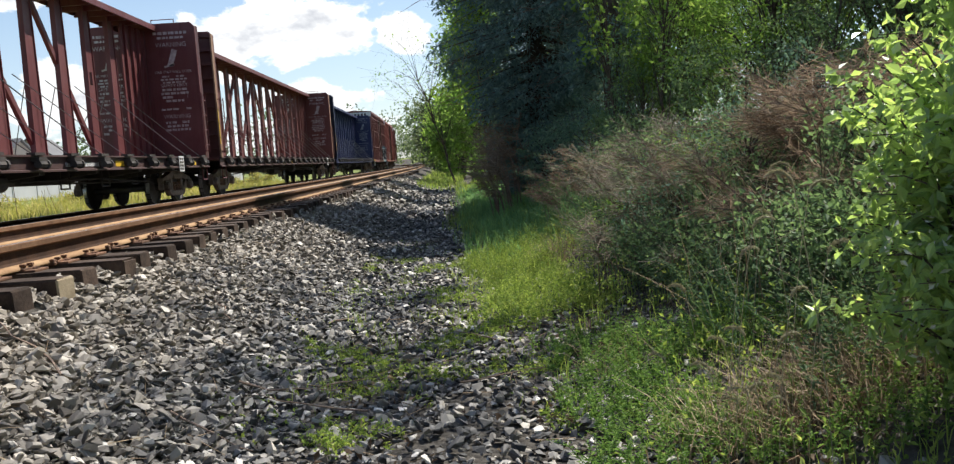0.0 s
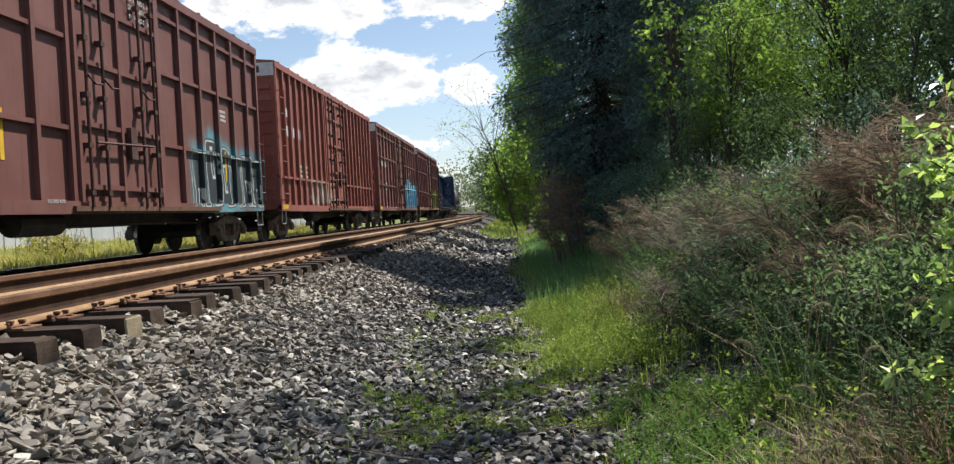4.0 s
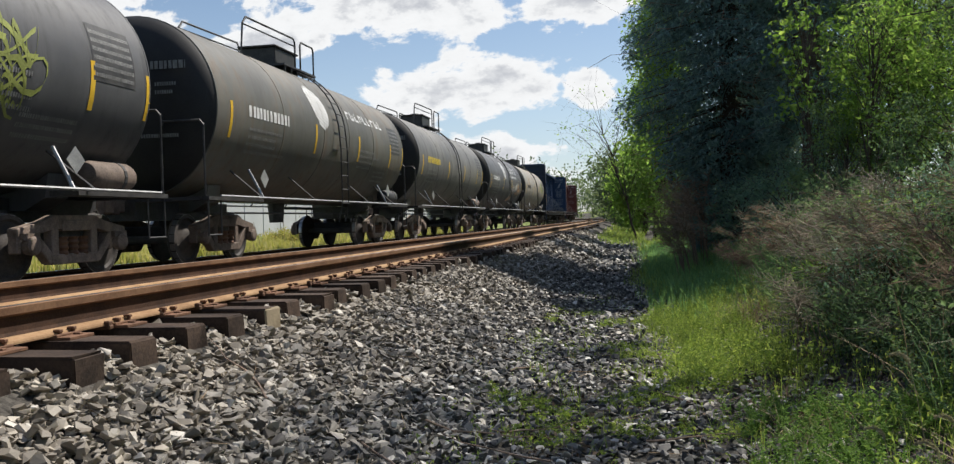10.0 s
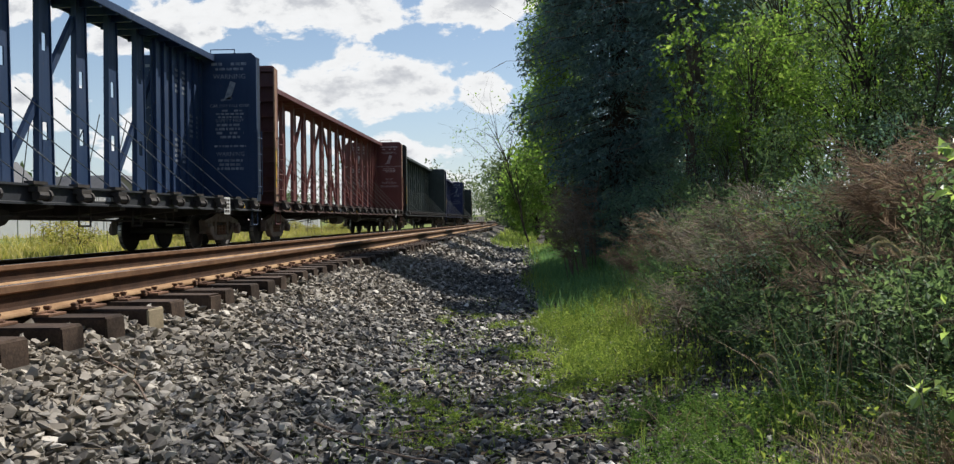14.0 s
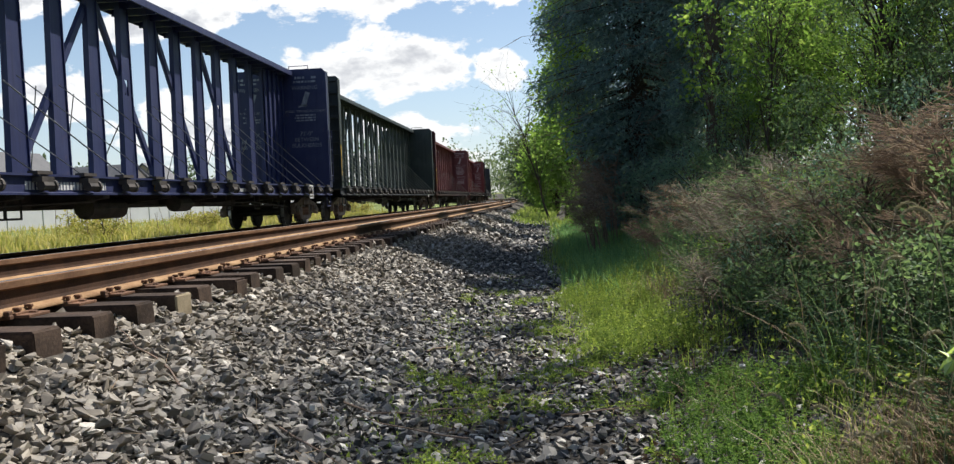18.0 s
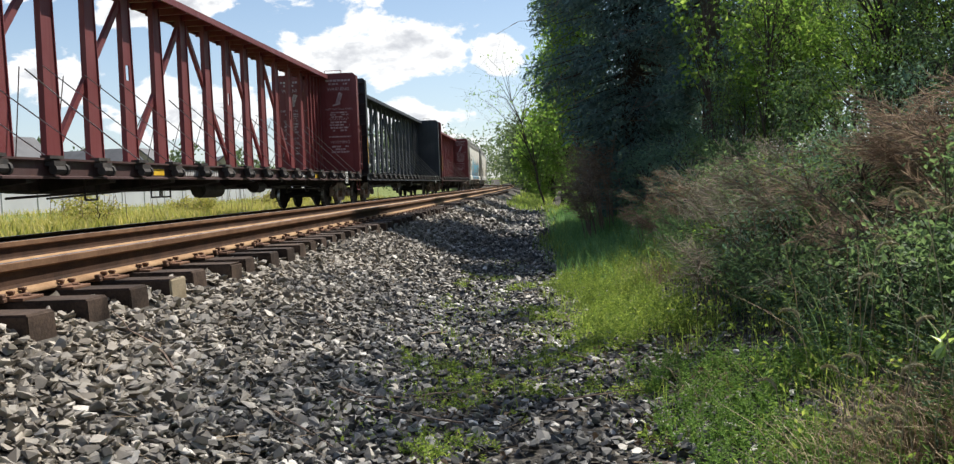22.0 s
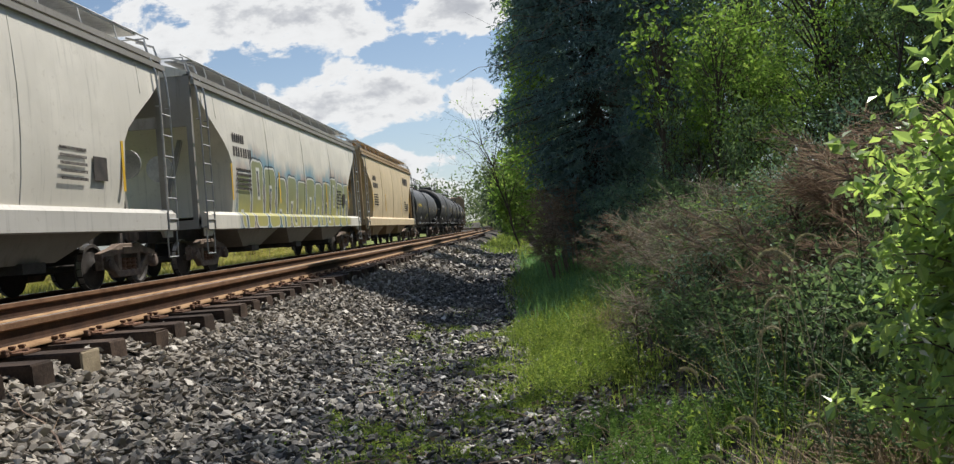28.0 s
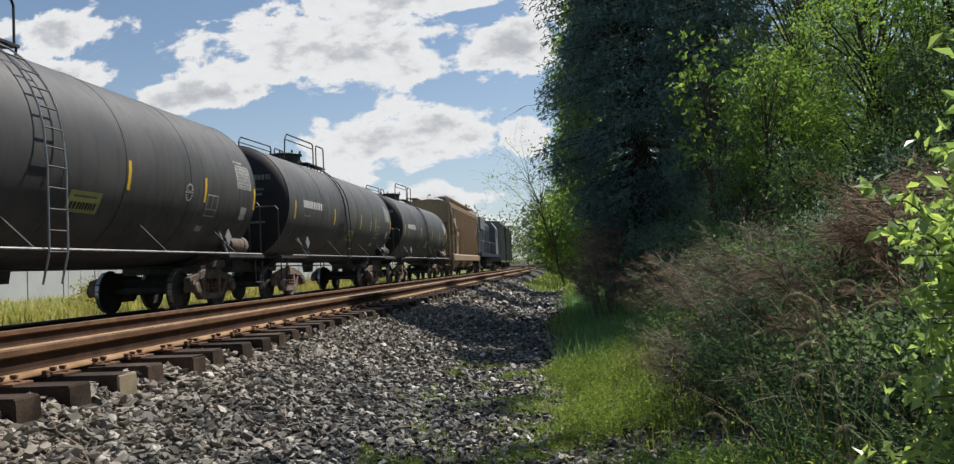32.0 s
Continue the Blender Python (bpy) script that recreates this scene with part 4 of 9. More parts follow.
    bars(car, bm_rows, M_WHITE, x=1.451)
    for y in (-E + 1.1, -E * 0.45, -0.6, E * 0.45, E - 1.5):
        tape(car, 1.451, y, y + 0.42, 0.82, 0.93)
    tape(car, HW + 0.001, -E + 0.03, -E + 0.10, 1.4, 2.4)
    bm = bmesh.new()
    box(bm, 1.503, 1.513, E - 2.6, E - 2.25, 0.66, 1.04)
    pl = part("placard", bm, M_WHITE, car, "white notice plate with rows of small print")
    bm = bmesh.new()
    for k in range(4):
        for q in range(2):
            box(bm, 1.5135, 1.515, E - 2.57 + 0.15 * q, E - 2.45 + 0.15 * q, 0.70 + 0.08 * k, 0.755 + 0.08 * k)
    part("print_bars", bm, M_BLACK, pl)
    yw = E - 0.284
    if words:
        for xc in (0.83, -0.85):
            bm = bmesh.new()
            for z, w, h in ((4.36, 0.9, 0.07), (4.24, 0.7, 0.06), (3.22, 0.62, 0.045), (3.14, 0.70, 0.045), (3.06, 0.60, 0.045)) + (() if words == "between" else ((2.86, 0.66, 0.06), (2.76, 0.74, 0.06), (2.66, 0.68, 0.06), (2.56, 0.50, 0.06),
                            (2.34, 0.80, 0.05), (1.98, 0.62, 0.06), (1.88, 0.56, 0.06), (1.78, 0.66, 0.06))):
                x = xc - w / 2
                while x < xc + w / 2:
                    ww = rnd.uniform(0.04, 0.16)
                    if rnd.random() < 0.88:
                        box(bm, x, min(x + ww, xc + w / 2), yw - 0.003, yw, z, z + h)
                    x += ww + 0.03
            part("stencil_print", bm, ink, car, "rows of worn white stencilled print")["kind"] = "stuff"
            lettering("WARNING", 0.17, ink, car, facing_back(xc, yw, 4.03))
            if words == "between":
                lettering("AVOID TIPPING ACCIDENT", 0.105, ink, car, facing_back(xc, yw, 3.33))
                for i, wd in enumerate(("73'-0\"", "BETWEEN", "BULKHEADS")):
                    lettering(wd, 0.17, ink, car, facing_back(xc, yw, 2.62 - 0.18 * i))
            else:
                lettering("CAR MAY FALL OVER", 0.105, ink, car, facing_back(xc, yw, 3.33))
                lettering("SAFETY FIRST", 0.12, ink, car, facing_back(xc, yw, 2.96))
                lettering("WARNING", 0.15, ink, car, facing_back(xc, yw, 2.12))
            bm = bmesh.new()
            beam(bm, (xc - 0.06, yw - 0.002, 3.52), (xc + 0.09, yw - 0.002, 3.95), 0.003, 0.15, up=(0, 1, 0))
            beam(bm, (xc - 0.22, yw - 0.002, 3.50), (xc + 0.06, yw - 0.002, 3.56), 0.003, 0.05, up=(0, 1, 0))
            part("pictogram", bm, ink, car, "white symbol of a tipping car")
    if body is BLUE:                                    # small print on the plate of the beam
        rws = []
        for yc, z0 in ((E - 1.55, 3.95), (E - 1.0, 3.0), (E - 1.75, 2.35)):
            for k in range(5):
                rws += char_bars(rnd, yc - 0.36, yc + 0.36, z0 - 0.12 * k, 0.065, 0.5)
        bars(car, rws, ink, x=0.143)
    add_gear(car, s, L, 2.15)
    CARS.append((car, s))
    return car


CARS = []
M_INK = mottled("faded stencil paint", (0.12, 0.14, 0.18), (0.34, 0.36, 0.38), 9.0, 0.6, 0.0, 0.05, 0.001, 60.0, var=0.1)
M_INK2 = mottled("worn stencil paint", (0.26, 0.19, 0.19), (0.58, 0.54, 0.53), 9.0, 0.6, 0.0, 0.05, 0.001, 60.0, var=0.1)
RED, RED2, BRIGHT = paint("faded maroon car paint", (0.120, 0.029, 0.031)), paint("brownish red car paint", (0.125, 0.037, 0.033)), paint("brick red car paint", (0.150, 0.031, 0.032))
RUSTY_SILL = paint("rusty brown sill paint", (0.070, 0.036, 0.034), rust=0.5)
BLUE, NAVY = paint("mid blue car paint", (0.013, 0.036, 0.092), rust=0.2), paint("navy blue car paint", (0.014, 0.021, 0.078), rust=0.15)
GREEN, DARK = paint("dull grey-green car paint", (0.024, 0.034, 0.032), rust=0.2), paint("sooty charcoal car paint", (0.030, 0.033, 0.040), rust=0.2)
M_CREAM_EDGE = mottled("worn pale edge", (0.30, 0.17, 0.11), (0.42, 0.26, 0.18), 5.0, 0.7)
# shaded copies of the car paints, for the outer faces of the ends
END_SHADE = {m.name: paint(m.name + " with end shade painted in", c, rust=0.2) for m, c in ((RED, (0.075, 0.020, 0.022)), (RED2, (0.08, 0.024, 0.022)), (BRIGHT, (0.11, 0.024, 0.022)), (BLUE, (0.010, 0.020, 0.048)), (NAVY, (0.010, 0.015, 0.040)), (GREEN, (0.026, 0.034, 0.032)), (DARK, (0.018, 0.019, 0.023)))}
REDB = "maroon steel centre-beam lumber car with white warnings, empty"
BLUB = "blue steel centre-beam lumber car with slotted uprights, empty"
GRNB = "grey-green steel centre-beam lumber car, empty, weathered"


# ---- boxcars
M_DOORGEAR = mottled("maroon-grimed door gear", (0.045, 0.026, 0.022), (0.110, 0.055, 0.045), 8.0, 0.7, 0.0, 0.3, 0.003, 70.0, 0.3, var=0.2)
BTOP, BSILL = 5.12, 0.74


def boxcar(label, body, s0, s1, spacing, rails, rnd_seed, top_white=False, roof_mat=None, door_mat=None, words=True):
    s, L = (s0 + s1) / 2, s1 - s0
    rnd = random.Random(rnd_seed)
    car = tagged(new("boxcar"), label, "freight car", group="cars of the freight train")
    E = L / 2 - 0.85
    X = HW - 0.09
    bm = bmesh.new()
    box(bm, -X, X, -E + 0.05, E - 0.05, BSILL + 0.15, BTOP - 0.08)
    part("body_shell", bm, body, car)
    bm = bmesh.new()
    extrude(bm, [(-HW, BTOP - 0.10), (HW, BTOP - 0.10), (HW, BTOP - 0.02), (0, BTOP + 0.12), (-HW, BTOP - 0.02)], -E - 0.03, E + 0.03)
    roof = part("roof", bm, roof_mat or body, car)
    for k in range(14):
        y = -E + 0.5 + k * (2 * E - 1.0) / 13
        bm = bmesh.new()
        extrude(bm, [(-HW, BTOP - 0.02), (HW, BTOP - 0.02), (HW, BTOP + 0.015), (0, BTOP + 0.155), (-HW, BTOP + 0.015)], y - 0.05, y + 0.05)
        part("roof_rib", bm, roof_mat or body, roof)
    d0, d1 = -1.55, 1.65                                # the door
    for sx in (1, -1):
        def sb(bmm, x0, x1, *r):
            box(bmm, min(sx * x0, sx * x1), max(sx * x0, sx * x1), *r)
        y = -E + 0.06
        cuts = []
        while y < E:
            if y < d0 - 0.25 or y > d1 + 0.15:
                cuts.append(y)
            y += spacing
        cuts += [d0 - 0.12, d1 + 0.02, E - 0.14]
        for y in cuts:
            bm = bmesh.new()
            sb(bm, X, HW, y, y + 0.10, BSILL + 0.1, BTOP - 0.1)
            part("side_post", bm, body, car)
        for z in rails:
            for a, b in ((-E, d0 - 0.1), (d1 + 0.1, E)):
                bm = bmesh.new()
                sb(bm, X, HW - 0.02, a, b, z, z + 0.07)
                part("side_rail", bm, body, car)
        bm = bmesh.new()
        sb(bm, X - 0.05, HW + 0.01, -E, E, BTOP - 0.20, BTOP - 0.06)
        part("top_rail", bm, body, car)
        bm = bmesh.new()
        yz = [(-E, BSILL + 0.22), (-E, BSILL + 0.05), (-4.2, BSILL + 0.02), (4.2, BSILL + 0.02), (E, BSILL + 0.05), (E, BSILL + 0.22)]
        extrude(bm, yz, min(sx * (X - 0.02), sx * (HW + 0.005)), max(sx * (X - 0.02), sx * (HW + 0.005)), "x")
        part("side_sill", bm, body, car)
        # door with its rods
        bm = bmesh.new()
        sb(bm, X - 0.01, HW - 0.03, d0, d1, BSILL + 0.18, BTOP - 0.22)
        door = part("door", bm, door_mat or body, car)
        for z in (1.15, 2.15, 3.15, 4.1, 4.75):
            bm = bmesh.new()
            sb(bm, HW - 0.03, HW + 0.02, d0 + 0.05, d1 - 0.05, z, z + 0.08)
            part("door_rib", bm, door_mat or body, door)
        for y in (d0 + 0.06, (d0 + d1) / 2 - 0.1, d1 - 0.14):
            bm = bmesh.new()
            sb(bm, HW - 0.03, HW + 0.03, y, y + 0.09, BSILL + 0.2, BTOP - 0.25)
            part("door_stile", bm, door_mat or body, door)
        for y in (d0 + 0.30, d0 + 0.85, d1 - 0.95, d1 - 0.40):
            bm = bmesh.new()
            rod(bm, (sx * (HW + 0.07), y, BSILL + 0.12), (sx * (HW + 0.07), y, BTOP - 0.2), 0.028, 8)
            for z in (1.05, 1.8, 2.6, 3.5, 4.4):
                sb(bm, HW - 0.02, HW + 0.10, y - 0.06, y + 0.06, z, z + 0.08)
            part("lock_rod", bm, M_DOORGEAR, door)
        bm = bmesh.new()
        bent(bm, [(sx * (HW + 0.09), d0 + 0.5, 1.9), (sx * (HW + 0.09), d1 - 0.6, 1.98)], 0.022, 6)
        sb(bm, HW, HW + 0.1, 0.15, 0.38, 1.7, 2.25)
        part("door_handle", bm, M_DOORGEAR, door)
        bm = bmesh.new()
        for yh in (d0 + 0.30, d0 + 0.85, d1 - 0.95):
            bent(bm, [(sx * (HW + 0.10), yh, 2.95), (sx * (HW + 0.11), yh + 0.22, 2.84), (sx * (HW + 0.11), yh + 0.46, 2.86)], 0.018, 6)
        part("door_lever", bm, M_DOORGEAR, door)
        bm = bmesh.new()
        sb(bm, HW - 0.02, HW + 0.06, d0 - 0.2, d1 + 2.9, BSILL + 0.06, BSILL + 0.14)
        part("door_track", bm, M_RUST_DARK, car)
    for sy in (1, -1):
        bm = bmesh.new()
        box(bm, -HW + 0.02, HW - 0.02, min(sy * (E - 0.06), sy * E), max(sy * (E - 0.06), sy * E), BSILL + 0.1, BTOP - 0.05)
        wall = part("end_wall", bm, body, car)
        for k in range(12):
            z = BSILL + 0.35 + k * 0.32
            bm = bmesh.new()
            extrude(bm, [(-HW + 0.15, z), (HW - 0.15, z), (HW - 0.2, z + 0.14), (-HW + 0.2, z + 0.14)], min(sy * E, sy * (E + 0.05)), max(sy * E, sy * (E + 0.05)))
            part("end_rib", bm, body, wall)
        ladder(car, HW, sy * (E - 0.30), 1.05, 2.75 if sy > 0 else 4.3, 0.42, body, 4 if sy > 0 else 7)
        stirrup(car, HW - 0.03, sy * (E - 0.30), M_GALV, 0.42, 0.86)
        if top_white:
            bm = bmesh.new()
            box(bm, -HW + 0.02, HW - 0.02, min(sy * (E + 0.051), sy * (E + 0.056)), max(sy * (E + 0.051), sy * (E + 0.056)), BTOP - 0.45, BTOP - 0.08)
            pw = part("white_panel", bm, M_WHITE, wall, "white painted band across the top of the end")
            if sy < 0:
                bm = bmesh.new()
                for k in range(5):
                    box(bm, -0.2 + 0.28 * k, -0.05 + 0.28 * k, -E - 0.06, -E - 0.057, BTOP - 0.36, BTOP - 0.17)
                part("number_bars", bm, M_BLACK, pw)
        if sy < 0:
            for sx in (1,):
                tape(car, HW + 0.006, -E + 0.12, -E + 0.7, 0.84, 0.98)
    # lettering
    rows = char_bars(rnd, -E + 1.25, -E + 1.75, 3.62, 0.26, 0.4) + char_bars(rnd, -E + 1.25, -E + 3.3, 3.05, 0.30, 0.6)
    bars(car, rows, M_WHITE, x=X + 0.003, label="large white number, worn")
    rows = []
    for z in (2.15, 2.0, 1.85):
        rows += char_bars(rnd, -E + 2.3, -E + 3.7, z, 0.09, 0.5)
    for z in (2.0, 1.9, 1.8):
        rows += char_bars(rnd, E - 3.1, E - 2.4, z + 1.1, 0.06, 0.5)
    bars(car, rows, M_WHITE, x=X + 0.003)
    if words:
        for i, wd in enumerate(("CLOSE AND LOCK", "DOOR BEFORE", "MOVING CAR")):
            lettering(wd, 0.13, M_WHITE, car, on_side(HW + 0.022, 0.9, 4.55 - 0.16 * i))
        for wd, yy, zz, sz in (("LD LMT", -E + 1.55, 1.86, 0.13), ("LT WT", -E + 1.55, 1.66, 0.13), ("FIFTY LONG", -E + 3.75, 1.16, 0.10), ("RELEASE ROD", -2.2, 0.92, 0.08), ("EOT VALVE", -E + 2.3, 0.92, 0.08)):
            lettering(wd, sz, M_WHITE, car, on_side((X if zz > 1.1 else HW + 0.005) + 0.004, yy, zz))
    for y in (-E + 1.6, -E + 4.6, E - 2.6):
        tape(car, X + 0.004, y, y + 0.09, 1.5, 2.2)
    bm = bmesh.new()
    extrude(bm, [(-E + 0.4, 0.95), (-E + 0.4, 0.70), (-4, 0.55), (4, 0.55), (E - 0.4, 0.70), (E - 0.4, 0.95)], -0.3, 0.3, "x")
    part("center_sill", bm, M_BLACK, car)
    bm = bmesh.new()
    rod(bm, (0.9, -2.4, 0.62), (0.9, -1.2, 0.62), 0.18, 12)
    bent(bm, [(0.8, -E + 2.8, 0.55), (0.8, 2.5, 0.60), (0.8, E - 2.8, 0.55)], 0.02, 5)
    part("brake_gear", bm, M_BLACK, car)
    add_gear(car, s, L, 2.35)
    CARS.append((car, s))
    return car


# ---- tank cars
def tank_paint(name, c, pale, stain=0.0, rust=(0.30, 0.17, 0.08)):
    """Tank paint: dusty along the top and down the seams, streaked below the manway."""
    m, gg = material(name)
    v = obj_coords(gg)
    raw = gg.node("ShaderNodeTexCoord").outputs["Object"]
    big = gg.noise(v, 0.6, 6.0, 0.62)
    runs = gg.noise(gg.scaled(v, (5.0, 5.0, 0.35)), 1.0, 6.0, 0.65)
    spots = gg.noise(v, 6.0, 6.0, 0.65)
    col = gg.mix(gg.step(big, 0.30, 0.78), c, pale)
    col = gg.mix(gg.math("MULTIPLY", gg.step(runs, 0.50, 0.72), 0.55), col, tuple(x * 0.5 for x in c))
    if stain:
        col = gg.mix(gg.math("MULTIPLY", gg.step(gg.math("ADD", runs, gg.math("MULTIPLY", big, 0.5)), 0.72, 0.95), stain), col, rust)
    r = gg.math("ADD", 0.36, gg.math("MULTIPLY", runs, 0.4))
    return finish(m, gg, col, r, 0.0, spots, 0.08, 0.004, 0.45)


# near-black colour standing in for the shade on heads turned from the sun
M_HEAD = mottled("tank head blackened as shade", (0.012, 0.012, 0.013), (0.024, 0.023, 0.023), 3.0, 0.65, bump=0.05, dist=0.002)


RUNGS = {}


def rung_mesh(lw):
    if lw not in RUNGS:
        bm = bmesh.new()
        rod(bm, (0, -lw, 0), (0, lw, 0), 0.013, 5)
        RUNGS[lw] = mesh_of("rung", bm, M_TANKGEAR)
    return RUNGS[lw]


def tank_car(label, mat, s0, s1, R, zc, seed, mark="", platform="box", letters=None, disc=False, blotch=None):
    s, L = (s0 + s1) / 2, s1 - s0
    rnd = random.Random(seed)
    letters = letters or M_WHITE
    car = tagged(new("tank_car"), label, "tank car", group="cars of the freight train")
    H = L / 2 - (0.95 if platform == "open" else 0.62)   # tip of the heads
    C = H - 0.36
    prof = [(-H, 0.02), (-H + 0.02, 0.35 * R), (-H + 0.06, 0.62 * R), (-H + 0.13, 0.82 * R), (-H + 0.23, 0.95 * R), (-C, R)]
    bm = bmesh.new()
    turned(bm, [(-C, R), (-C * 0.33, R), (C * 0.33, R), (C, R)], (0, 0, zc), 56, "y")
    part("shell", bm, mat, car, smooth=True)
    # heads apart from the shell, with their shade put into the colour
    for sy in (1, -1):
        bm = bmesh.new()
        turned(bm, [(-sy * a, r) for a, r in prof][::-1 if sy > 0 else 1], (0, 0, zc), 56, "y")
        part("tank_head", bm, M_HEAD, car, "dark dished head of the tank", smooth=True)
    bm = bmesh.new()
    for z, y0, y1, h in ((zc + 0.55, 0.55, 1.15, 0.13), (zc + 0.28, 0.62, 0.98, 0.06), (zc + 0.15, 0.62, 0.92, 0.06), (zc - 0.55, 0.35, 1.0, 0.06)):
        for a0, a1, zz, hh in char_bars(rnd, y0, y1, z, h, 0.3):
            vs = [bm.verts.new((x, -H - 0.004 + 0.12 * (max(abs(x), abs(q - zc)) / R) ** 2 * 0.5, q)) for x, q in ((a0, zz), (a1, zz), (a1, zz + hh), (a0, zz + hh))]
            bm.faces.new(vs)
    pr = part("stencil_print", bm, M_PRINT, car, "small stencilled print on the head")
    pr["kind"] = "stuff"
    for y in (-C, -C * 0.52, -0.75, 0.9, C * 0.5, C):
        bm = bmesh.new()
        turned(bm, [(y - 0.018, R - 0.01), (y - 0.012, R + 0.006), (y + 0.012, R + 0.006), (y + 0.018, R - 0.01)], (0, 0, zc), 56, "y")
        part("weld_band", bm, mat, car, smooth=True)
    top = zc + R
    truck_in = 2.45 if platform == "open" else 2.05
    oy = (-1.3 if seed == 13 else -0.95) if platform == "open" else 0.0           # manway and ladder sit off the middle

    def shell_x(z):
        return math.sqrt(max(0.0, R * R - (z - zc) ** 2))

    def patch(y0, y1, z0, z1, m, name="stencil_print", lab="", off=0.004):
        bmm = bmesh.new()
        n = max(1, int((z1 - z0) / 0.12))
        pts = [(z0 + (z1 - z0) * k / n) for k in range(n + 1)]
        for a, b in zip(pts[:-1], pts[1:]):
            vs = []
            for z in (a, b):
                rr = math.atan2(z - zc, shell_x(z))
                for y in (y0, y1):
                    vs.append(bmm.verts.new(((R + off) * math.cos(rr), y, zc + (R + off) * math.sin(rr))))
            bmm.faces.new((vs[0], vs[1], vs[3], vs[2]))
        return part(name, bmm, m, car, lab)

    def print_rows(rows, m, lab):
        bmm = bmesh.new()
        cut = [(y0, y1, z + h * k / n, h / n) for y0, y1, z, h in rows for n in (math.ceil(h / 0.12),) for k in range(n)]
        for y0, y1, z, h in cut:
            vs = []
            for zz in (z, z + h):
                rr = math.atan2(zz - zc, shell_x(zz))
                for y in (y0, y1):
                    vs.append(bmm.verts.new(((R + 0.005) * math.cos(rr), y, zc + (R + 0.005) * math.sin(rr))))
            bmm.faces.new((vs[0], vs[1], vs[3], vs[2]))
        ob = part("stencil_print", bmm, m, car, lab)
        ob["kind"] = "stuff"
        return ob

    # lettering to the left of the ladder, small print below and beyond it
    print_rows(char_bars(rnd, -C + 1.15, -C + 2.9, zc - 0.08, 0.20, 0.5), letters, "car number, as bars")
    small = []
    for k in range(4):
        small += char_bars(rnd, -C + 1.2, -C + 1.2 + rnd.uniform(1.0, 1.9), zc - 0.32 - 0.13 * k, 0.055, 0.5)
        small += char_bars(rnd, 1.7, 1.7 + rnd.uniform(0.9, 1.7), zc - 0.25 - 0.13 * k, 0.055, 0.5)
    for k in range(3):
        small += char_bars(rnd, C - 2.4, C - 1.4, zc - 0.7 - 0.11 * k, 0.05, 0.5)
    if platform != "open":
        print_rows(small, M_PRINT, "rows of small stencilled print")
        patch(C - 1.25, C - 0.35, zc - 0.12, zc + 0.62, M_TANKGEAR, "data_panel", "panel of small print", 0.004)
        rws = []
        for k in range(6):
            rws += char_bars(rnd, C - 1.22, C - 0.38, zc - 0.06 + 0.11 * k, 0.05, 0.3)
        print_rows(rws, M_PRINT, "panel of small white print")
    else:
        print_rows(small[:14], M_PRINT, "rows of small stencilled print")
        # ruled white table of print near the end, a notice, a boxed stencil and a ring
        rws = [(C - 1.02, C - 0.98, zc - 0.02, 0.46), (C - 0.30, C - 0.26, zc - 0.02, 0.46)]
        for k in range(7):
            rws += [(C - 1.02, C - 0.26, zc - 0.02 + 0.075 * k, 0.014)]
            rws += char_bars(rnd, C - 0.97, C - 0.31, zc + 0.008 + 0.075 * k, 0.036, 0.25)
        rws += char_bars(rnd, C - 1.0, C - 0.55, zc + 0.53, 0.045, 0.3)
        print_rows(rws, M_STENCIL, "ruled table of small white print")
        sign = patch(oy + 0.80, oy + 1.62, zc - 0.84, zc - 0.53, M_NOTICE, "notice", "faded yellow notice", 0.006)
        rws = char_bars(rnd, oy + 0.87, oy + 1.55, zc - 0.79, 0.10, 0.5) + char_bars(rnd, oy + 0.9, oy + 1.5, zc - 0.62, 0.03, 0.4)
        bmm = bmesh.new()
        for y0, y1, z, h in rws:
            vs = []
            for zz in (z, z + h):
                rr = math.atan2(zz - zc, shell_x(zz))
                for y in (y0, y1):
                    vs.append(bmm.verts.new(((R + 0.010) * math.cos(rr), y, zc + (R + 0.010) * math.sin(rr))))
            bmm.faces.new((vs[0], vs[1], vs[3], vs[2]))
        part("stencil_print", bmm, M_BLACK, sign, "dark bars of print")["kind"] = "stuff"
        yb, zb = C - 2.45, zc - 0.68
        rws = [(yb, yb + 0.5, zb, 0.025), (yb, yb + 0.5, zb + 0.40, 0.025), (yb, yb + 0.5, zb + 0.13, 0.018), (yb, yb + 0.025, zb, 0.42), (yb + 0.475, yb + 0.5, zb, 0.42), (yb + 0.24, yb + 0.26, zb + 0.13, 0.28), (yb - 0.1, yb + 0.18, zb - 0.28, 0.10)]
        for k in range(16):
            a = k * math.tau / 16
            rws.append((C - 3.25 + 0.13 * math.cos(a) - 0.03, C - 3.25 + 0.13 * math.cos(a) + 0.03, zc - 0.30 + 0.15 * math.sin(a), 0.03))
        rws += char_bars(rnd, C - 3.33, C - 3.17, zc - 0.30, 0.05, 0.3)
        print_rows(rws, M_STENCIL, "boxed stencil and a small ring of white paint")
        patch(C - 0.75, C - 0.45, zc - 0.66, zc - 0.40, M_STENCIL, "plate", "small pale plate", 0.012)
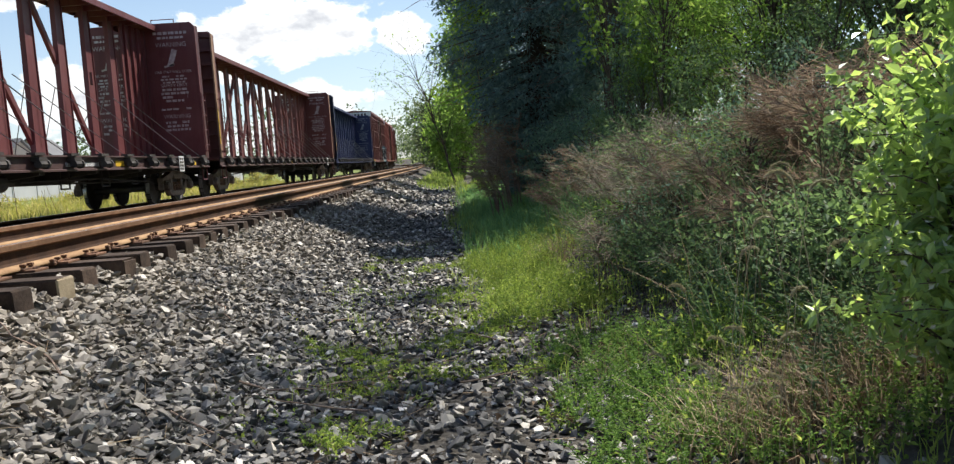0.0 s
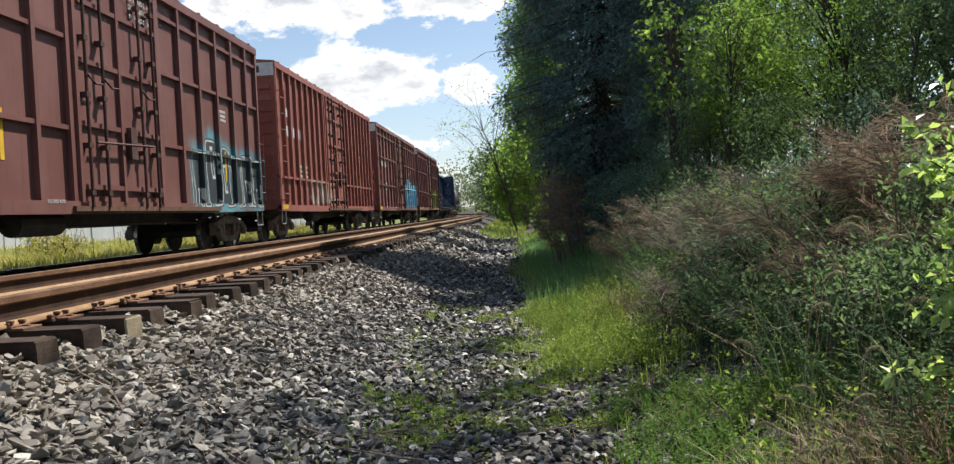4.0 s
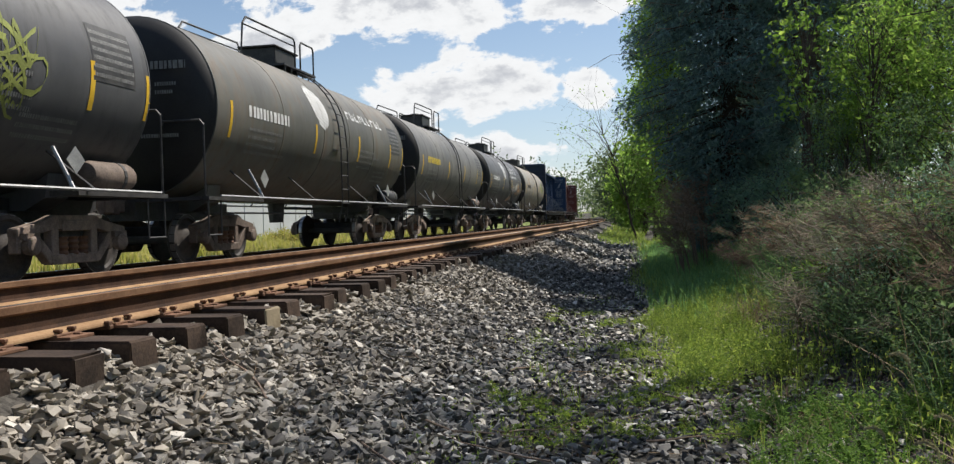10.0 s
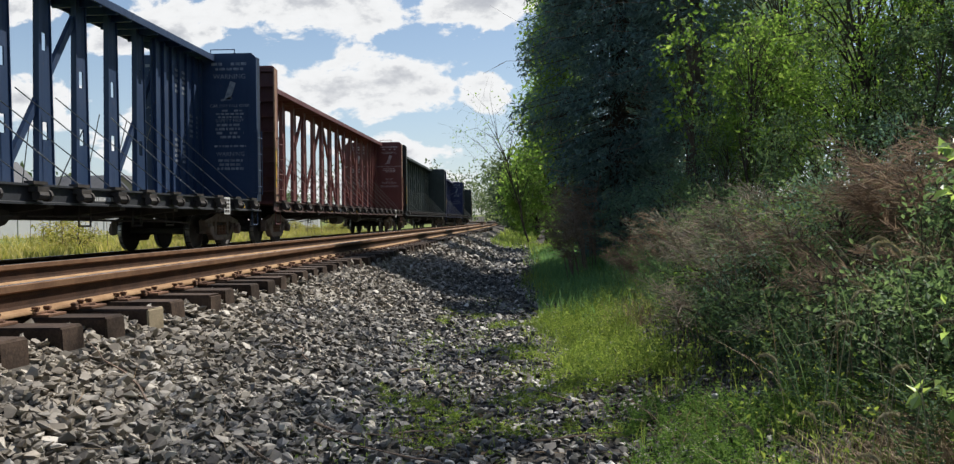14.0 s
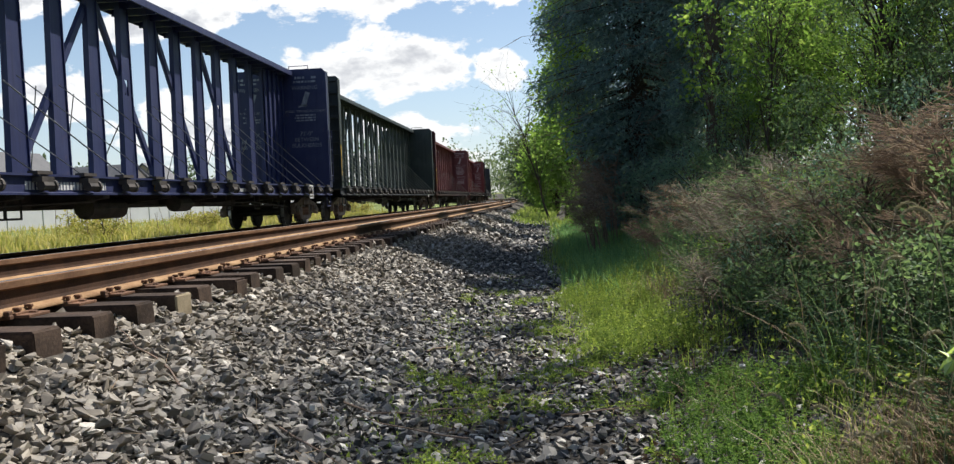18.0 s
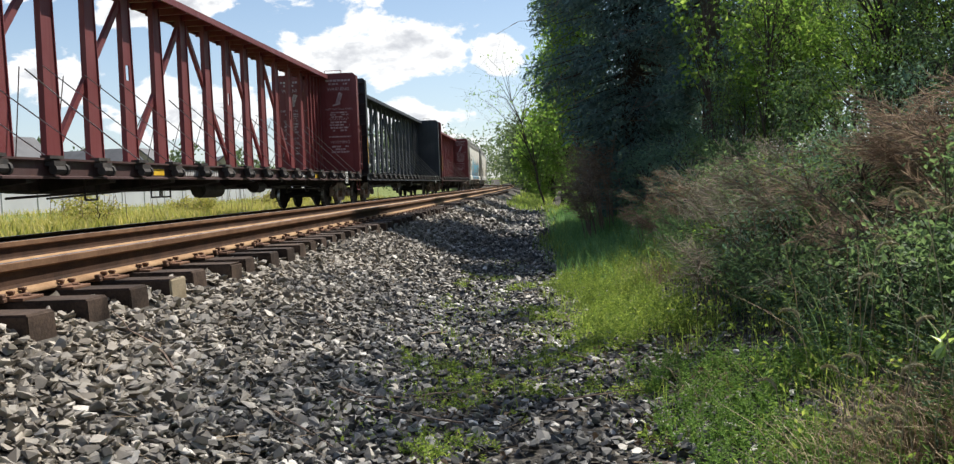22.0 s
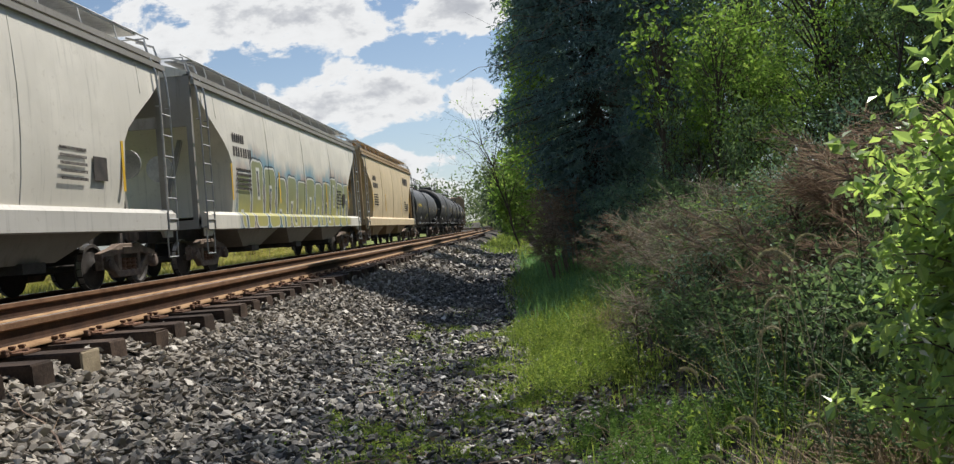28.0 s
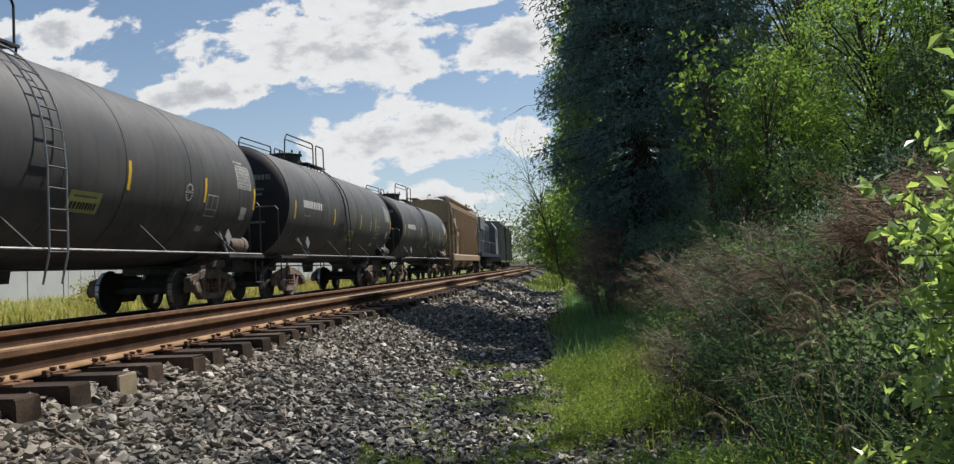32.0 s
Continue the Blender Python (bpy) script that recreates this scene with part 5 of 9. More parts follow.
    for y in ((-C + 0.45, oy - 0.95, oy + 2.25, C - 2.6, C - 0.10) if platform == "open" else (-C + 0.45, -1.25, 1.6, C - 1.3, C - 0.08)):
        lo, hi = (-0.42, 0.05) if platform == "open" else (-0.50, 0.12)
        patch(y, y + 0.09, zc + lo, zc + hi, M_YELLOW, "reflector", "yellow reflective strip")
    if mark == "word":                                  # the owner's name, as six block shapes
        for k in range(6):
            y = -C + 0.95 + 0.42 * k
            bmm = patch(y, y + 0.10, zc + 0.28, zc + 0.60, letters, "logo_block", "")
            patch(y + 0.10, y + 0.34, zc + 0.51, zc + 0.60, letters, "logo_block")
            patch(y + 0.24, y + 0.34, zc + (0.28 if k % 2 else 0.39), zc + 0.51, letters, "logo_block")
            if k % 3:
                patch(y + 0.10, y + 0.24, zc + 0.28, zc + 0.35, letters, "logo_block")
    if disc:
        bm = bmesh.new()
        cy, cz, rr0, n = -0.85, 0.55, 0.46, 11
        for k in range(n):                              # a globe of curved white bands
            w0 = -rr0 + 2 * rr0 * k / n
            w1 = w0 + 2 * rr0 / n * 0.80
            half = math.sqrt(max(0.01, rr0 * rr0 - ((w0 + w1) / 2) ** 2))
            for q in range(8):
                y0, y1 = -half + 2 * half * q / 8, -half + 2 * half * (q + 1) / 8
                vs = []
                for y, w in ((y0, w0), (y1, w0), (y1, w1), (y0, w1)):
                    ang = (cz + w + 0.25 * (y * y) - 0.35 * y) / R
                    vs.append(bm.verts.new(((R + 0.005) * math.cos(ang), cy + y, zc + (R + 0.005) * math.sin(ang))))
                bm.faces.new(vs)
        part("logo_disc", bm, letters, car, "white round emblem of curved bands")
        big = 0.6 if mat is WARM else 1.0
        for k in range(9):
            y = 1.0 + 0.32 * k
            patch(y, y + 0.05, zc + 0.48, zc + 0.48 + 0.34 * big, letters, "logo_block")
            patch(y + 0.05, y + 0.20, zc + (0.48 if k % 3 else 0.62), zc + (0.48 if k % 3 else 0.62) + 0.05, letters, "logo_block")
            if k % 2:
                patch(y + 0.15, y + 0.20, zc + 0.53, zc + 0.48 + 0.26 * big, letters, "logo_block")
        for k in range(12 if big == 1.0 else 0):
            y = 1.1 + 0.21 * k
            patch(y, y + 0.09, zc + 0.22, zc + 0.33, letters, "logo_block")
    if blotch:                                          # scribbled loops of spray paint
        (ya, yb), (za, zb), inks = blotch
        for k in range(14 if len(inks) > 1 else 0):     # filled cloud-like shapes under the strokes
            y, z = rnd.uniform(ya, yb), zc + rnd.uniform(za, zb)
            a, b = rnd.uniform(0.2, 0.5), rnd.uniform(0.12, 0.28)
            bm = bmesh.new()
            vs = []
            for q in range(14):
                t = q * math.tau / 14
                rad = 1 + 0.22 * math.sin(3 * t + k)
                yy, zz = y + a * rad * math.cos(t), z + b * rad * math.sin(t) + 0.2 * a * math.cos(t)
                rr = math.asin(max(-0.98, min(0.98, (zz - zc) / R)))
                vs.append(bm.verts.new(((R + 0.0022 + 0.0002 * k) * math.cos(rr), yy, zc + (R + 0.0022 + 0.0002 * k) * math.sin(rr))))
            bm.faces.new(vs)
            part("graffiti", bm, inks[k % len(inks)], car, "cloud-like sprayed shape")
        for k in range(9):
            y, z = rnd.uniform(ya, yb), zc + rnd.uniform(za, zb)
            span, tall, ph = rnd.uniform(0.15, 0.42), rnd.uniform(0.14, 0.36), rnd.uniform(0, 6)
            bm = bmesh.new()
            prev = None
            for q in range(22):
                t = q * 0.42 + ph
                yy, zz = y + span * math.sin(t * 1.0) + 0.012 * q, z + tall * math.cos(t * 1.6 + k)
                rr = math.asin(max(-0.98, min(0.98, (zz - zc) / R)))
                w = 0.028 + 0.012 * math.sin(t * 2)
                rad = R + 0.004 + 0.0005 * k
                cur = [bm.verts.new((rad * math.cos(rr + d_), yy + d_ * 0.6, zc + rad * math.sin(rr + d_))) for d_ in (-w / R, w / R)]
                if prev:
                    bm.faces.new((prev[0], cur[0], cur[1], prev[1]))
                prev = cur
            part("graffiti", bm, inks[k % len(inks)], car, "looping spray-painted stroke")
    # ladders that follow the shell
    for sx in (1, -1):
        bm = bmesh.new()
        lw = 0.21
        arc = []
        for k in range(9):
            a = radians(86 - 9.8 * k)
            arc.append((sx * ((R + 0.09) * math.cos(a)), zc + (R + 0.09) * math.sin(a)))
        arc += [(sx * (R + 0.12), zc - 0.3), (sx * (R + 0.12), 0.95), (sx * (R + 0.02), 0.52)]
        bent(bm, [(p, oy + 0.15 - lw, q) for p, q in arc], 0.016, 5)
        lad = part("ladder", bm, M_GALV if seed == 13 else M_TANKGEAR, car)
        bm = bmesh.new()
        bent(bm, [(p, oy + 0.15 + lw, q) for p, q in arc], 0.016, 5)
        part("ladder_rail", bm, M_GALV if seed == 13 else M_TANKGEAR, lad)
        for (p0, q0), (p1, q1) in zip(arc[:-1], arc[1:]):
            n = max(1, round(math.hypot(p1 - p0, q1 - q0) / 0.32))
            for k in range(n):
                f = k / n
                shared("rung", rung_mesh(lw), lad, (p0 + (p1 - p0) * f, oy + 0.15, q0 + (q1 - q0) * f))
        # side rail on brackets, outside the shell
        bm = bmesh.new()
        bent(bm, [(sx * (R + 0.06), -C - 0.1, 0.99), (sx * (R + 0.06), C + 0.1, 0.99)], 0.021, 6)
        part("side_rail", bm, M_GALV if seed % 2 else M_TANKGEAR, car)
        for y in (-C + 1.4, -1.6, 2.0, C - 1.4):
            bm = bmesh.new()
            rod(bm, (sx * (shell_x(1.5) - 0.03), y - 0.25, 1.48), (sx * (R + 0.06), y, 1.0), 0.018, 5)
            part("bracket", bm, M_TANKGEAR, car)
    # platform and rails at the manway
    bm = bmesh.new()
    if platform == "box":
        box(bm, -0.42, 0.42, -0.75, 0.45, top - 0.06, top + 0.42)
        box(bm, -0.46, 0.46, -0.80, 0.50, top + 0.42, top + 0.47)
        box(bm, -0.15, 0.15, -0.3, 0.1, top + 0.47, top + 0.56)
    else:
        turned(bm, [(top - 0.08, 0.46), (top + 0.22, 0.46), (top + 0.23, 0.52), (top + 0.28, 0.52), (top + 0.32, 0.3)], (0, oy - 0.9, 0), 20, "z")
        turned(bm, [(top - 0.08, 0.2), (top + 0.2, 0.2), (top + 0.24, 0.12)], (0.0, oy + 0.1, 0), 14, "z")
        for k in range(8):
            a = k * math.tau / 8
            rod(bm, (0.47 * math.cos(a), oy - 0.9 + 0.47 * math.sin(a), top + 0.2), (0.47 * math.cos(a), oy - 0.9 + 0.47 * math.sin(a), top + 0.38), 0.03, 6)
    part("manway_housing", bm, M_TANKGEAR, car, bevel=0.02)
    for sx in (1, -1):
        bm = bmesh.new()
        box(bm, min(sx * 0.43, sx * 0.70), max(sx * 0.43, sx * 0.70), oy - 0.9, oy + 0.95, top - 0.02, top + 0.02)
        for k in range(6):
            y = oy - 0.8 + 0.34 * k
            rod(bm, (sx * 0.68, y, top), (sx * 0.66, y, zc + math.sqrt(R * R - 0.66 * 0.66) - 0.01), 0.02, 5)
        part("platform", bm, M_TANKGEAR, car)
        hh = top + 0.66
        bm = bmesh.new()
        bent(bm, [(sx * 0.68, oy + 0.85, top), (sx * 0.68, oy + 0.85, hh - 0.08), (sx * 0.68, oy + 0.80, hh), (sx * 0.68, oy + 0.12, hh), (sx * 0.68, oy + 0.05, hh - 0.08), (sx * 0.68, oy + 0.05, top)], 0.021, 6)
        part("handrail", bm, M_TANKGEAR, car)
        bm = bmesh.new()
        bent(bm, [(sx * 0.68, oy - 0.25, top), (sx * 0.68, oy - 0.25, hh - 0.08), (sx * 0.68, oy - 0.33, hh), (sx * 0.68, oy - 2.7, hh - 0.05), (sx * 0.68, oy - 2.85, hh - 0.2), (sx * 0.66, oy - 2.9, zc + math.sqrt(R * R - 0.4356) - 0.02)], 0.021, 6)
        bent(bm, [(sx * 0.68, oy - 0.25, top + 0.5), (sx * 0.68, oy - 2.8, top + 0.45)], 0.017, 5)
        part("handrail", bm, M_TANKGEAR, car)
    # saddles, stub sills, end platforms
    for sy in (1, -1):
        ty = sy * (L / 2 - truck_in)
        bm = bmesh.new()
        prof2 = [(-0.80, 0.92)] + [((R + 0.01) * math.cos(a), zc + (R + 0.01) * math.sin(a)) for a in [radians(236 + 6.8 * k) for k in range(11)]] + [(0.80, 0.92), (0.5, 0.76), (-0.5, 0.76)]
        extrude(bm, prof2, ty - 0.22, ty + 0.22)
        part("saddle", bm, mat, car)
        bm = bmesh.new()
        box(bm, -0.28, 0.28, min(sy * (L / 2 - 3.6), sy * (L / 2 - 0.5)), max(sy * (L / 2 - 3.6), sy * (L / 2 - 0.5)), 0.62, 0.93)
        box(bm, -1.40, 1.40, min(sy * (L / 2 - 0.95), sy * (L / 2 - 0.55)), max(sy * (L / 2 - 0.95), sy * (L / 2 - 0.55)), 0.92, 0.98)
        part("stub_sill", bm, M_TANKGEAR, car)
        for sx in (1, -1):
            bm = bmesh.new()
            box(bm, min(sx * 1.12, sx * 1.52), max(sx * 1.12, sx * 1.52), min(sy * (L / 2 - 2.6), sy * (L / 2 - 0.6)), max(sy * (L / 2 - 2.6), sy * (L / 2 - 0.6)), 0.92, 0.98)
            part("end_step_board", bm, M_TANKGEAR, car)
            bm = bmesh.new()
            yq = sy * (L / 2 - 0.62)
            bent(bm, [(sx * 1.45, yq, 0.95), (sx * 1.45, yq, 2.12), (sx * 1.38, yq, 2.2), (sx * 0.75, yq, 2.2), (sx * 0.7, yq, 2.12), (sx * 0.7, yq, 0.95)], 0.02, 6)
            part("end_rail", bm, M_TANKGEAR, car)
            stirrup(car, sx * 1.48, sy * (L / 2 - 0.85), M_TANKGEAR, 0.36, 0.94)
        bm = bmesh.new()
        yq = sy * (L / 2 - 2.65)
        rod(bm, (R * 0.80, yq, 1.52), (1.5, yq, 0.98), 0.026, 6)
        vs = [(1.535, yq + a, 1.34 + b) for a, b in ((0, 0.17), (0.17, 0), (0, -0.17), (-0.17, 0))]
        q0 = [bm.verts.new(v) for v in vs]
        q1 = [bm.verts.new((v[0] - 0.012, v[1], v[2])) for v in vs]
        bm.faces.new(q0)
        bm.faces.new(q1[::-1])
        for k in range(4):
            bm.faces.new((q0[k], q1[k], q1[(k + 1) % 4], q0[(k + 1) % 4]))
        part("placard", bm, M_GALV, car, "diamond placard holder")
    bm = bmesh.new()
    bent(bm, [(0.4, -C + 1.5, 0.75), (0.4, C - 1.5, 0.75)], 0.02, 5)
    turned(bm, [(0.55, 0.16), (zc - R + 0.05, 0.2)], (0, 0, 0), 12, "z")
    part("brake_gear", bm, M_TANKGEAR, car)
    bm = bmesh.new()
    turned(bm, [(L / 2 - 2.05, 0.08), (L / 2 - 2.0, 0.17), (L / 2 - 1.92, 0.20), (L / 2 - 1.18, 0.20), (L / 2 - 1.10, 0.17), (L / 2 - 1.05, 0.08)], (1.18, 0, 1.20), 16, "y")
    tank_ = part("air_reservoir", bm, M_TRUCK if seed % 4 == 1 else M_TANKGEAR, car, smooth=True)
    bm = bmesh.new()
    turned(bm, [(L / 2 - 1.42, 0.207), (L / 2 - 1.36, 0.207)], (1.18, 0, 1.20), 16, "y")
    part("strap", bm, M_TANKGEAR, tank_)
    add_gear(car, s, L, truck_in)
    CARS.append((car, s))
    return car


M_PRINT = mottled("faded small print", (0.12, 0.12, 0.115), (0.26, 0.26, 0.25), 9.0, 0.6, 0.0, 0.05, 0.001, 60.0, var=0.1)
M_STENCIL = mottled("worn white stencil paint", (0.30, 0.30, 0.29), (0.52, 0.52, 0.50), 9.0, 0.6, 0.0, 0.05, 0.001, 60.0, var=0.1)
M_NOTICE = mottled("faded yellow notice", (0.34, 0.33, 0.11), (0.46, 0.44, 0.18), 7.0, 0.55, 0.0, 0.05, 0.001, 50.0, var=0.1)
M_TANKGEAR = mottled("black painted fittings", (0.022, 0.022, 0.024), (0.065, 0.062, 0.060), 6.0, 0.55, bump=0.1, dist=0.002)


# ---- covered hoppers
HP = [(1.30, 4.36), (1.40, 4.24), (1.46, 3.7), (1.50, 3.0), (1.50, 2.3), (1.46, 1.7), (1.40, 1.25)]   # half width by height


def hopper(label, body, sill, s0, s1, seed, shade=None, ribbed=False, walk_mat=None, letters=None, logo=False, curve=1.9, bay_mat=None):
    s, L = (s0 + s1) / 2, s1 - s0
    rnd = random.Random(seed)
    letters = letters or M_BLACK
    car = tagged(new("hopper_car"), label, "freight car", group="cars of the freight train")
    E = L / 2 - 0.75
    shade = shade or body

    def reach(z):
        """How far the side sheet runs towards the car's end at a height."""
        f = min(1.0, max(0.0, (4.15 - z) / 1.75))
        f = f * f * (3 - 2 * f)
        return E - 0.15 - curve * f

    bm = bmesh.new()
    rows = []
    zs = [4.36, 4.24, 4.0, 3.75, 3.5, 3.25, 3.0, 2.75, 2.5, 2.25, 2.0, 1.7, 1.25]
    for z in zs:
        x = float(np.interp(-z, [-p[1] for p in HP], [p[0] for p in HP]))
        r = reach(z)
        ys = [-r, -r * 0.5, 0, r * 0.5, r]
        rows.append(([bm.verts.new((x, y, z)) for y in ys], [bm.verts.new((-x, y, z)) for y in ys]))
    for (a, b), (c, d) in zip(rows[:-1], rows[1:]):
        for k in range(4):
            bm.faces.new((a[k], a[k + 1], c[k + 1], c[k]))
            bm.faces.new((b[k + 1], b[k], d[k], d[k + 1]))
        bm.faces.new((a[0], c[0], d[0], b[0]))
        bm.faces.new((a[4], b[4], d[4], c[4]))
    bm.faces.new(rows[0][0] + rows[0][1][::-1])
    bm.faces.new(rows[-1][0][::-1] + rows[-1][1])
    part("body_shell", bm, body, car, smooth=True)
    bm = bmesh.new()
    extrude(bm, [(-1.34, 4.32), (1.34, 4.32), (1.34, 4.42), (0.75, 4.60), (-0.75, 4.60), (-1.34, 4.42)], -E, E)
    roof = part("roof", bm, body, car)
    for sx in (1, -1):
        for z, x in ((4.30, 1.36), (4.12, 1.43)):
            bm = bmesh.new()
            box(bm, min(sx * (x - 0.03), sx * (x + 0.05)), max(sx * (x - 0.03), sx * (x + 0.05)), -E, E, z, z + 0.10)
            part("eave_rail", bm, walk_mat or shade, car)
        bm = bmesh.new()
        prof = [(1.38, 1.30), (1.44, 1.30), (1.53, 1.22), (1.53, 0.90), (1.47, 0.88), (1.47, 0.94), (1.38, 0.94)]
        extrude(bm, [(sx * a, b) for a, b in prof], -E + 0.1, E - 0.1)
        part("side_sill", bm, sill, car)
        for k in range(12 if ribbed else 5):
            y = -E + 1.2 + k * (2 * E - 2.4) / (11 if ribbed else 4)
            rib = bmesh.new()
            zlist = [4.12, 3.5, 3.0, 2.3, 1.7, 1.28]
            pts = [(sx * (float(np.interp(-z, [-p[1] for p in HP], [p[0] for p in HP])) + (0.035 if ribbed else 0.004)), z) for z in zlist if abs(y) < reach(z) - 0.05]
            for (xa, za), (xb, zb) in zip(pts[:-1], pts[1:]):
                beam(rib, (xa, y, za), (xb, y, zb), 0.08 if ribbed else 0.012, 0.12 if ribbed else 0.03)
            if len(pts) > 1:
                part("side_rib" if ribbed else "seam", rib, body, car)
            if ribbed:
                rib = bmesh.new()
                y += (2 * E - 2.4) / 22
                pts = [(a, z) for a, z in pts]
                for (xa, za), (xb, zb) in zip(pts[:-1], pts[1:]):
                    beam(rib, (xa, y, za), (xb, y, zb), 0.08, 0.12)
                if len(pts) > 1 and y < E - 1.4:
                    part("side_rib", rib, body, car)
    # end frames, slope-sheet braces, ladders
    for sy in (1, -1):
        bm = bmesh.new()
        for sx in (1, -1):
            beam(bm, (sx * 1.30, sy * (E - 0.05), 1.0), (sx * 1.30, sy * (E - 0.05), 4.35), 0.12, 0.10)
            beam(bm, (sx * 0.5, sy * (E - 0.08), 1.1), (sx * 0.7, sy * (E - 0.9), 3.0), 0.10, 0.10)
        box(bm, -1.36, 1.36, min(sy * (E - 0.10), sy * (E + 0.02)), max(sy * (E - 0.10), sy * (E + 0.02)), 0.92, 1.12)
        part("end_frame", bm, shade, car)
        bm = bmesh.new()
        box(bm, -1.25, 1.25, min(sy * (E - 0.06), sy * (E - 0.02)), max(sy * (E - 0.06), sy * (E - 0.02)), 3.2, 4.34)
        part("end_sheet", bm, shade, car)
        bm = bmesh.new()
        box(bm, -1.3, 1.3, min(sy * (E - 0.9), sy * E), max(sy * (E - 0.9), sy * E), 1.04, 1.10)
        part("end_platform", bm, shade, car)
        ladder(car, 1.45, sy * (E - 0.28), 0.9, 3.4, 0.44, M_GALV, 6, 0.02)
        for yy in (0.06, 0.50):
            bm = bmesh.new()
            bent(bm, [(1.54, sy * (E - yy), 3.4), (1.50, sy * (E - yy), 4.0), (1.30, sy * (E - yy), 4.62), (0.95, sy * (E - yy), 4.74)], 0.022, 6)
            part("ladder_top", bm, M_GALV, car)
        stirrup(car, 1.50, sy * (E - 0.28), M_GALV, 0.36, 0.9, 0.44)
        bm = bmesh.new()
        beam(bm, (1.35, sy * (E - 0.35), 1.0), (1.35, sy * (E - 0.95), 1.0), 0.3, 0.05)
        vsx = [(sy * (E - 0.15), 1.25), (sy * (E - 0.15), 0.75), (sy * (E - 0.5), 0.75), (sy * (E - 0.9), 1.25)]
        extrude(bm, vsx, 1.40, 1.46, "x")
        part("corner_gusset", bm, sill, car)
        turned(bm2 := bmesh.new(), [(-0.02, 0.30), (0.02, 0.30)], (0.55, sy * (E - 0.02), 2.3), 16, "y")
        part("brake_wheel", bm2, M_GALV, car)
    # roof walk on its brackets, and hatches
    for sx in (1, -1):
        bm = bmesh.new()
        box(bm, min(sx * 0.62, sx * 1.18), max(sx * 0.62, sx * 1.18), -E + 0.55, E - 0.55, 4.76, 4.79)
        part("roof_walk", bm, walk_mat or M_GALV, roof)
        bm = bmesh.new()
        rod(bm, (sx * 1.20, -E + 0.05, 4.80), (sx * 1.20, E - 0.05, 4.80), 0.018, 5)
        part("walk_edge", bm, walk_mat or M_GALV, roof)
        for k in range(15):
            y = -E + 0.2 + k * (2 * E - 0.4) / 14
            bm = bmesh.new()
            bent(bm, [(sx * 1.25, y, 4.44), (sx * 1.18, y, 4.77), (sx * 0.62, y, 4.77)], 0.016, 5)
            part("walk_bracket", bm, M_GALV, roof)
    for k in range(10):
        y = -E + 1.2 + k * (2 * E - 2.4) / 9
        bm = bmesh.new()
        turned(bm, [(4.56, 0.34), (4.70, 0.34), (4.76, 0.2)], (0, y, 0), 14, "z")
        part("hatch", bm, body, roof)
    # discharge bays
    nb = 3
    span = (2 * E - 4.4) / nb
    for k in range(nb):
        y = -E + 2.2 + (k + 0.5) * span
        bm = bmesh.new()
        up = [bm.verts.new((a * 1.36, y + b * span * 0.47, 1.02)) for a, b in ((-1, -1), (1, -1), (1, 1), (-1, 1))]
        lo = [bm.verts.new((a * 1.05, y + b * span * 0.16, 0.44)) for a, b in ((-1, -1), (1, -1), (1, 1), (-1, 1))]
        for q in range(4):
            bm.faces.new((up[q], up[(q + 1) % 4], lo[(q + 1) % 4], lo[q]))
        bm.faces.new(up[::-1])
        bm.faces.new(lo)
        bay = part("discharge_bay", bm, bay_mat or shade, car)
        bm = bmesh.new()
        box(bm, -1.15, 1.15, y - 0.30, y + 0.30, 0.30, 0.46)
        part("outlet_gate", bm, M_BLACK, bay)
    bm = bmesh.new()
    box(bm, -0.28, 0.28, -L / 2 + 0.5, L / 2 - 0.5, 0.68, 0.98)
    part("center_sill", bm, M_BLACK, car)
    # markings
    rows = char_bars(rnd, -E + 2.15, -E + 3.0, 3.05, 0.22, 0.4) + char_bars(rnd, -E + 2.15, -E + 3.55, 2.70, 0.24, 0.4)
    bars(car, rows, letters, x=1.503, label="car number, as dark bars")
    rows = []
    for k in range(5):
        rows += char_bars(rnd, -E + 2.3, -E + 3.4, 2.35 - 0.12 * k, 0.06, 0.4) + char_bars(rnd, E - 4.2, E - 3.4, 2.2 - 0.12 * k, 0.05, 0.4)
    bars(car, rows, letters, x=1.503, label="rows of small stencilled print")
    for y in (-E + 1.9, -E * 0.33, E * 0.33, E - 2.2):
        tape(car, 1.504, y, y + 0.09, 1.6, 2.5)
    bm = bmesh.new()
    box(bm, 1.503, 1.507, E - 3.2, E - 2.75, 1.75, 2.15)
    part("notice", bm, M_BLACK, car, "dark square notice with small print")
    if logo:
        bm = bmesh.new()
        for k in range(3):
            y = E - 4.1 + 0.66 * k
            for a, b, lo, hi in ((0.0, 0.54, 3.02, 3.66),):
                vs = [bm.verts.new((1.487, y + c - 0.25 * (z - 3.0), z)) for c, z in ((a, lo), (b, lo), (b, hi), (a, hi))]
                bm.faces.new(vs)
        box(bm, 1.485, 1.489, E - 4.0, E - 2.1, 2.80, 2.92)
        part("logo_block", bm, letters, car, "dark owner's emblem, as block shapes")
    add_gear(car, s, L, 2.0)
    CARS.append((car, s))
    return car


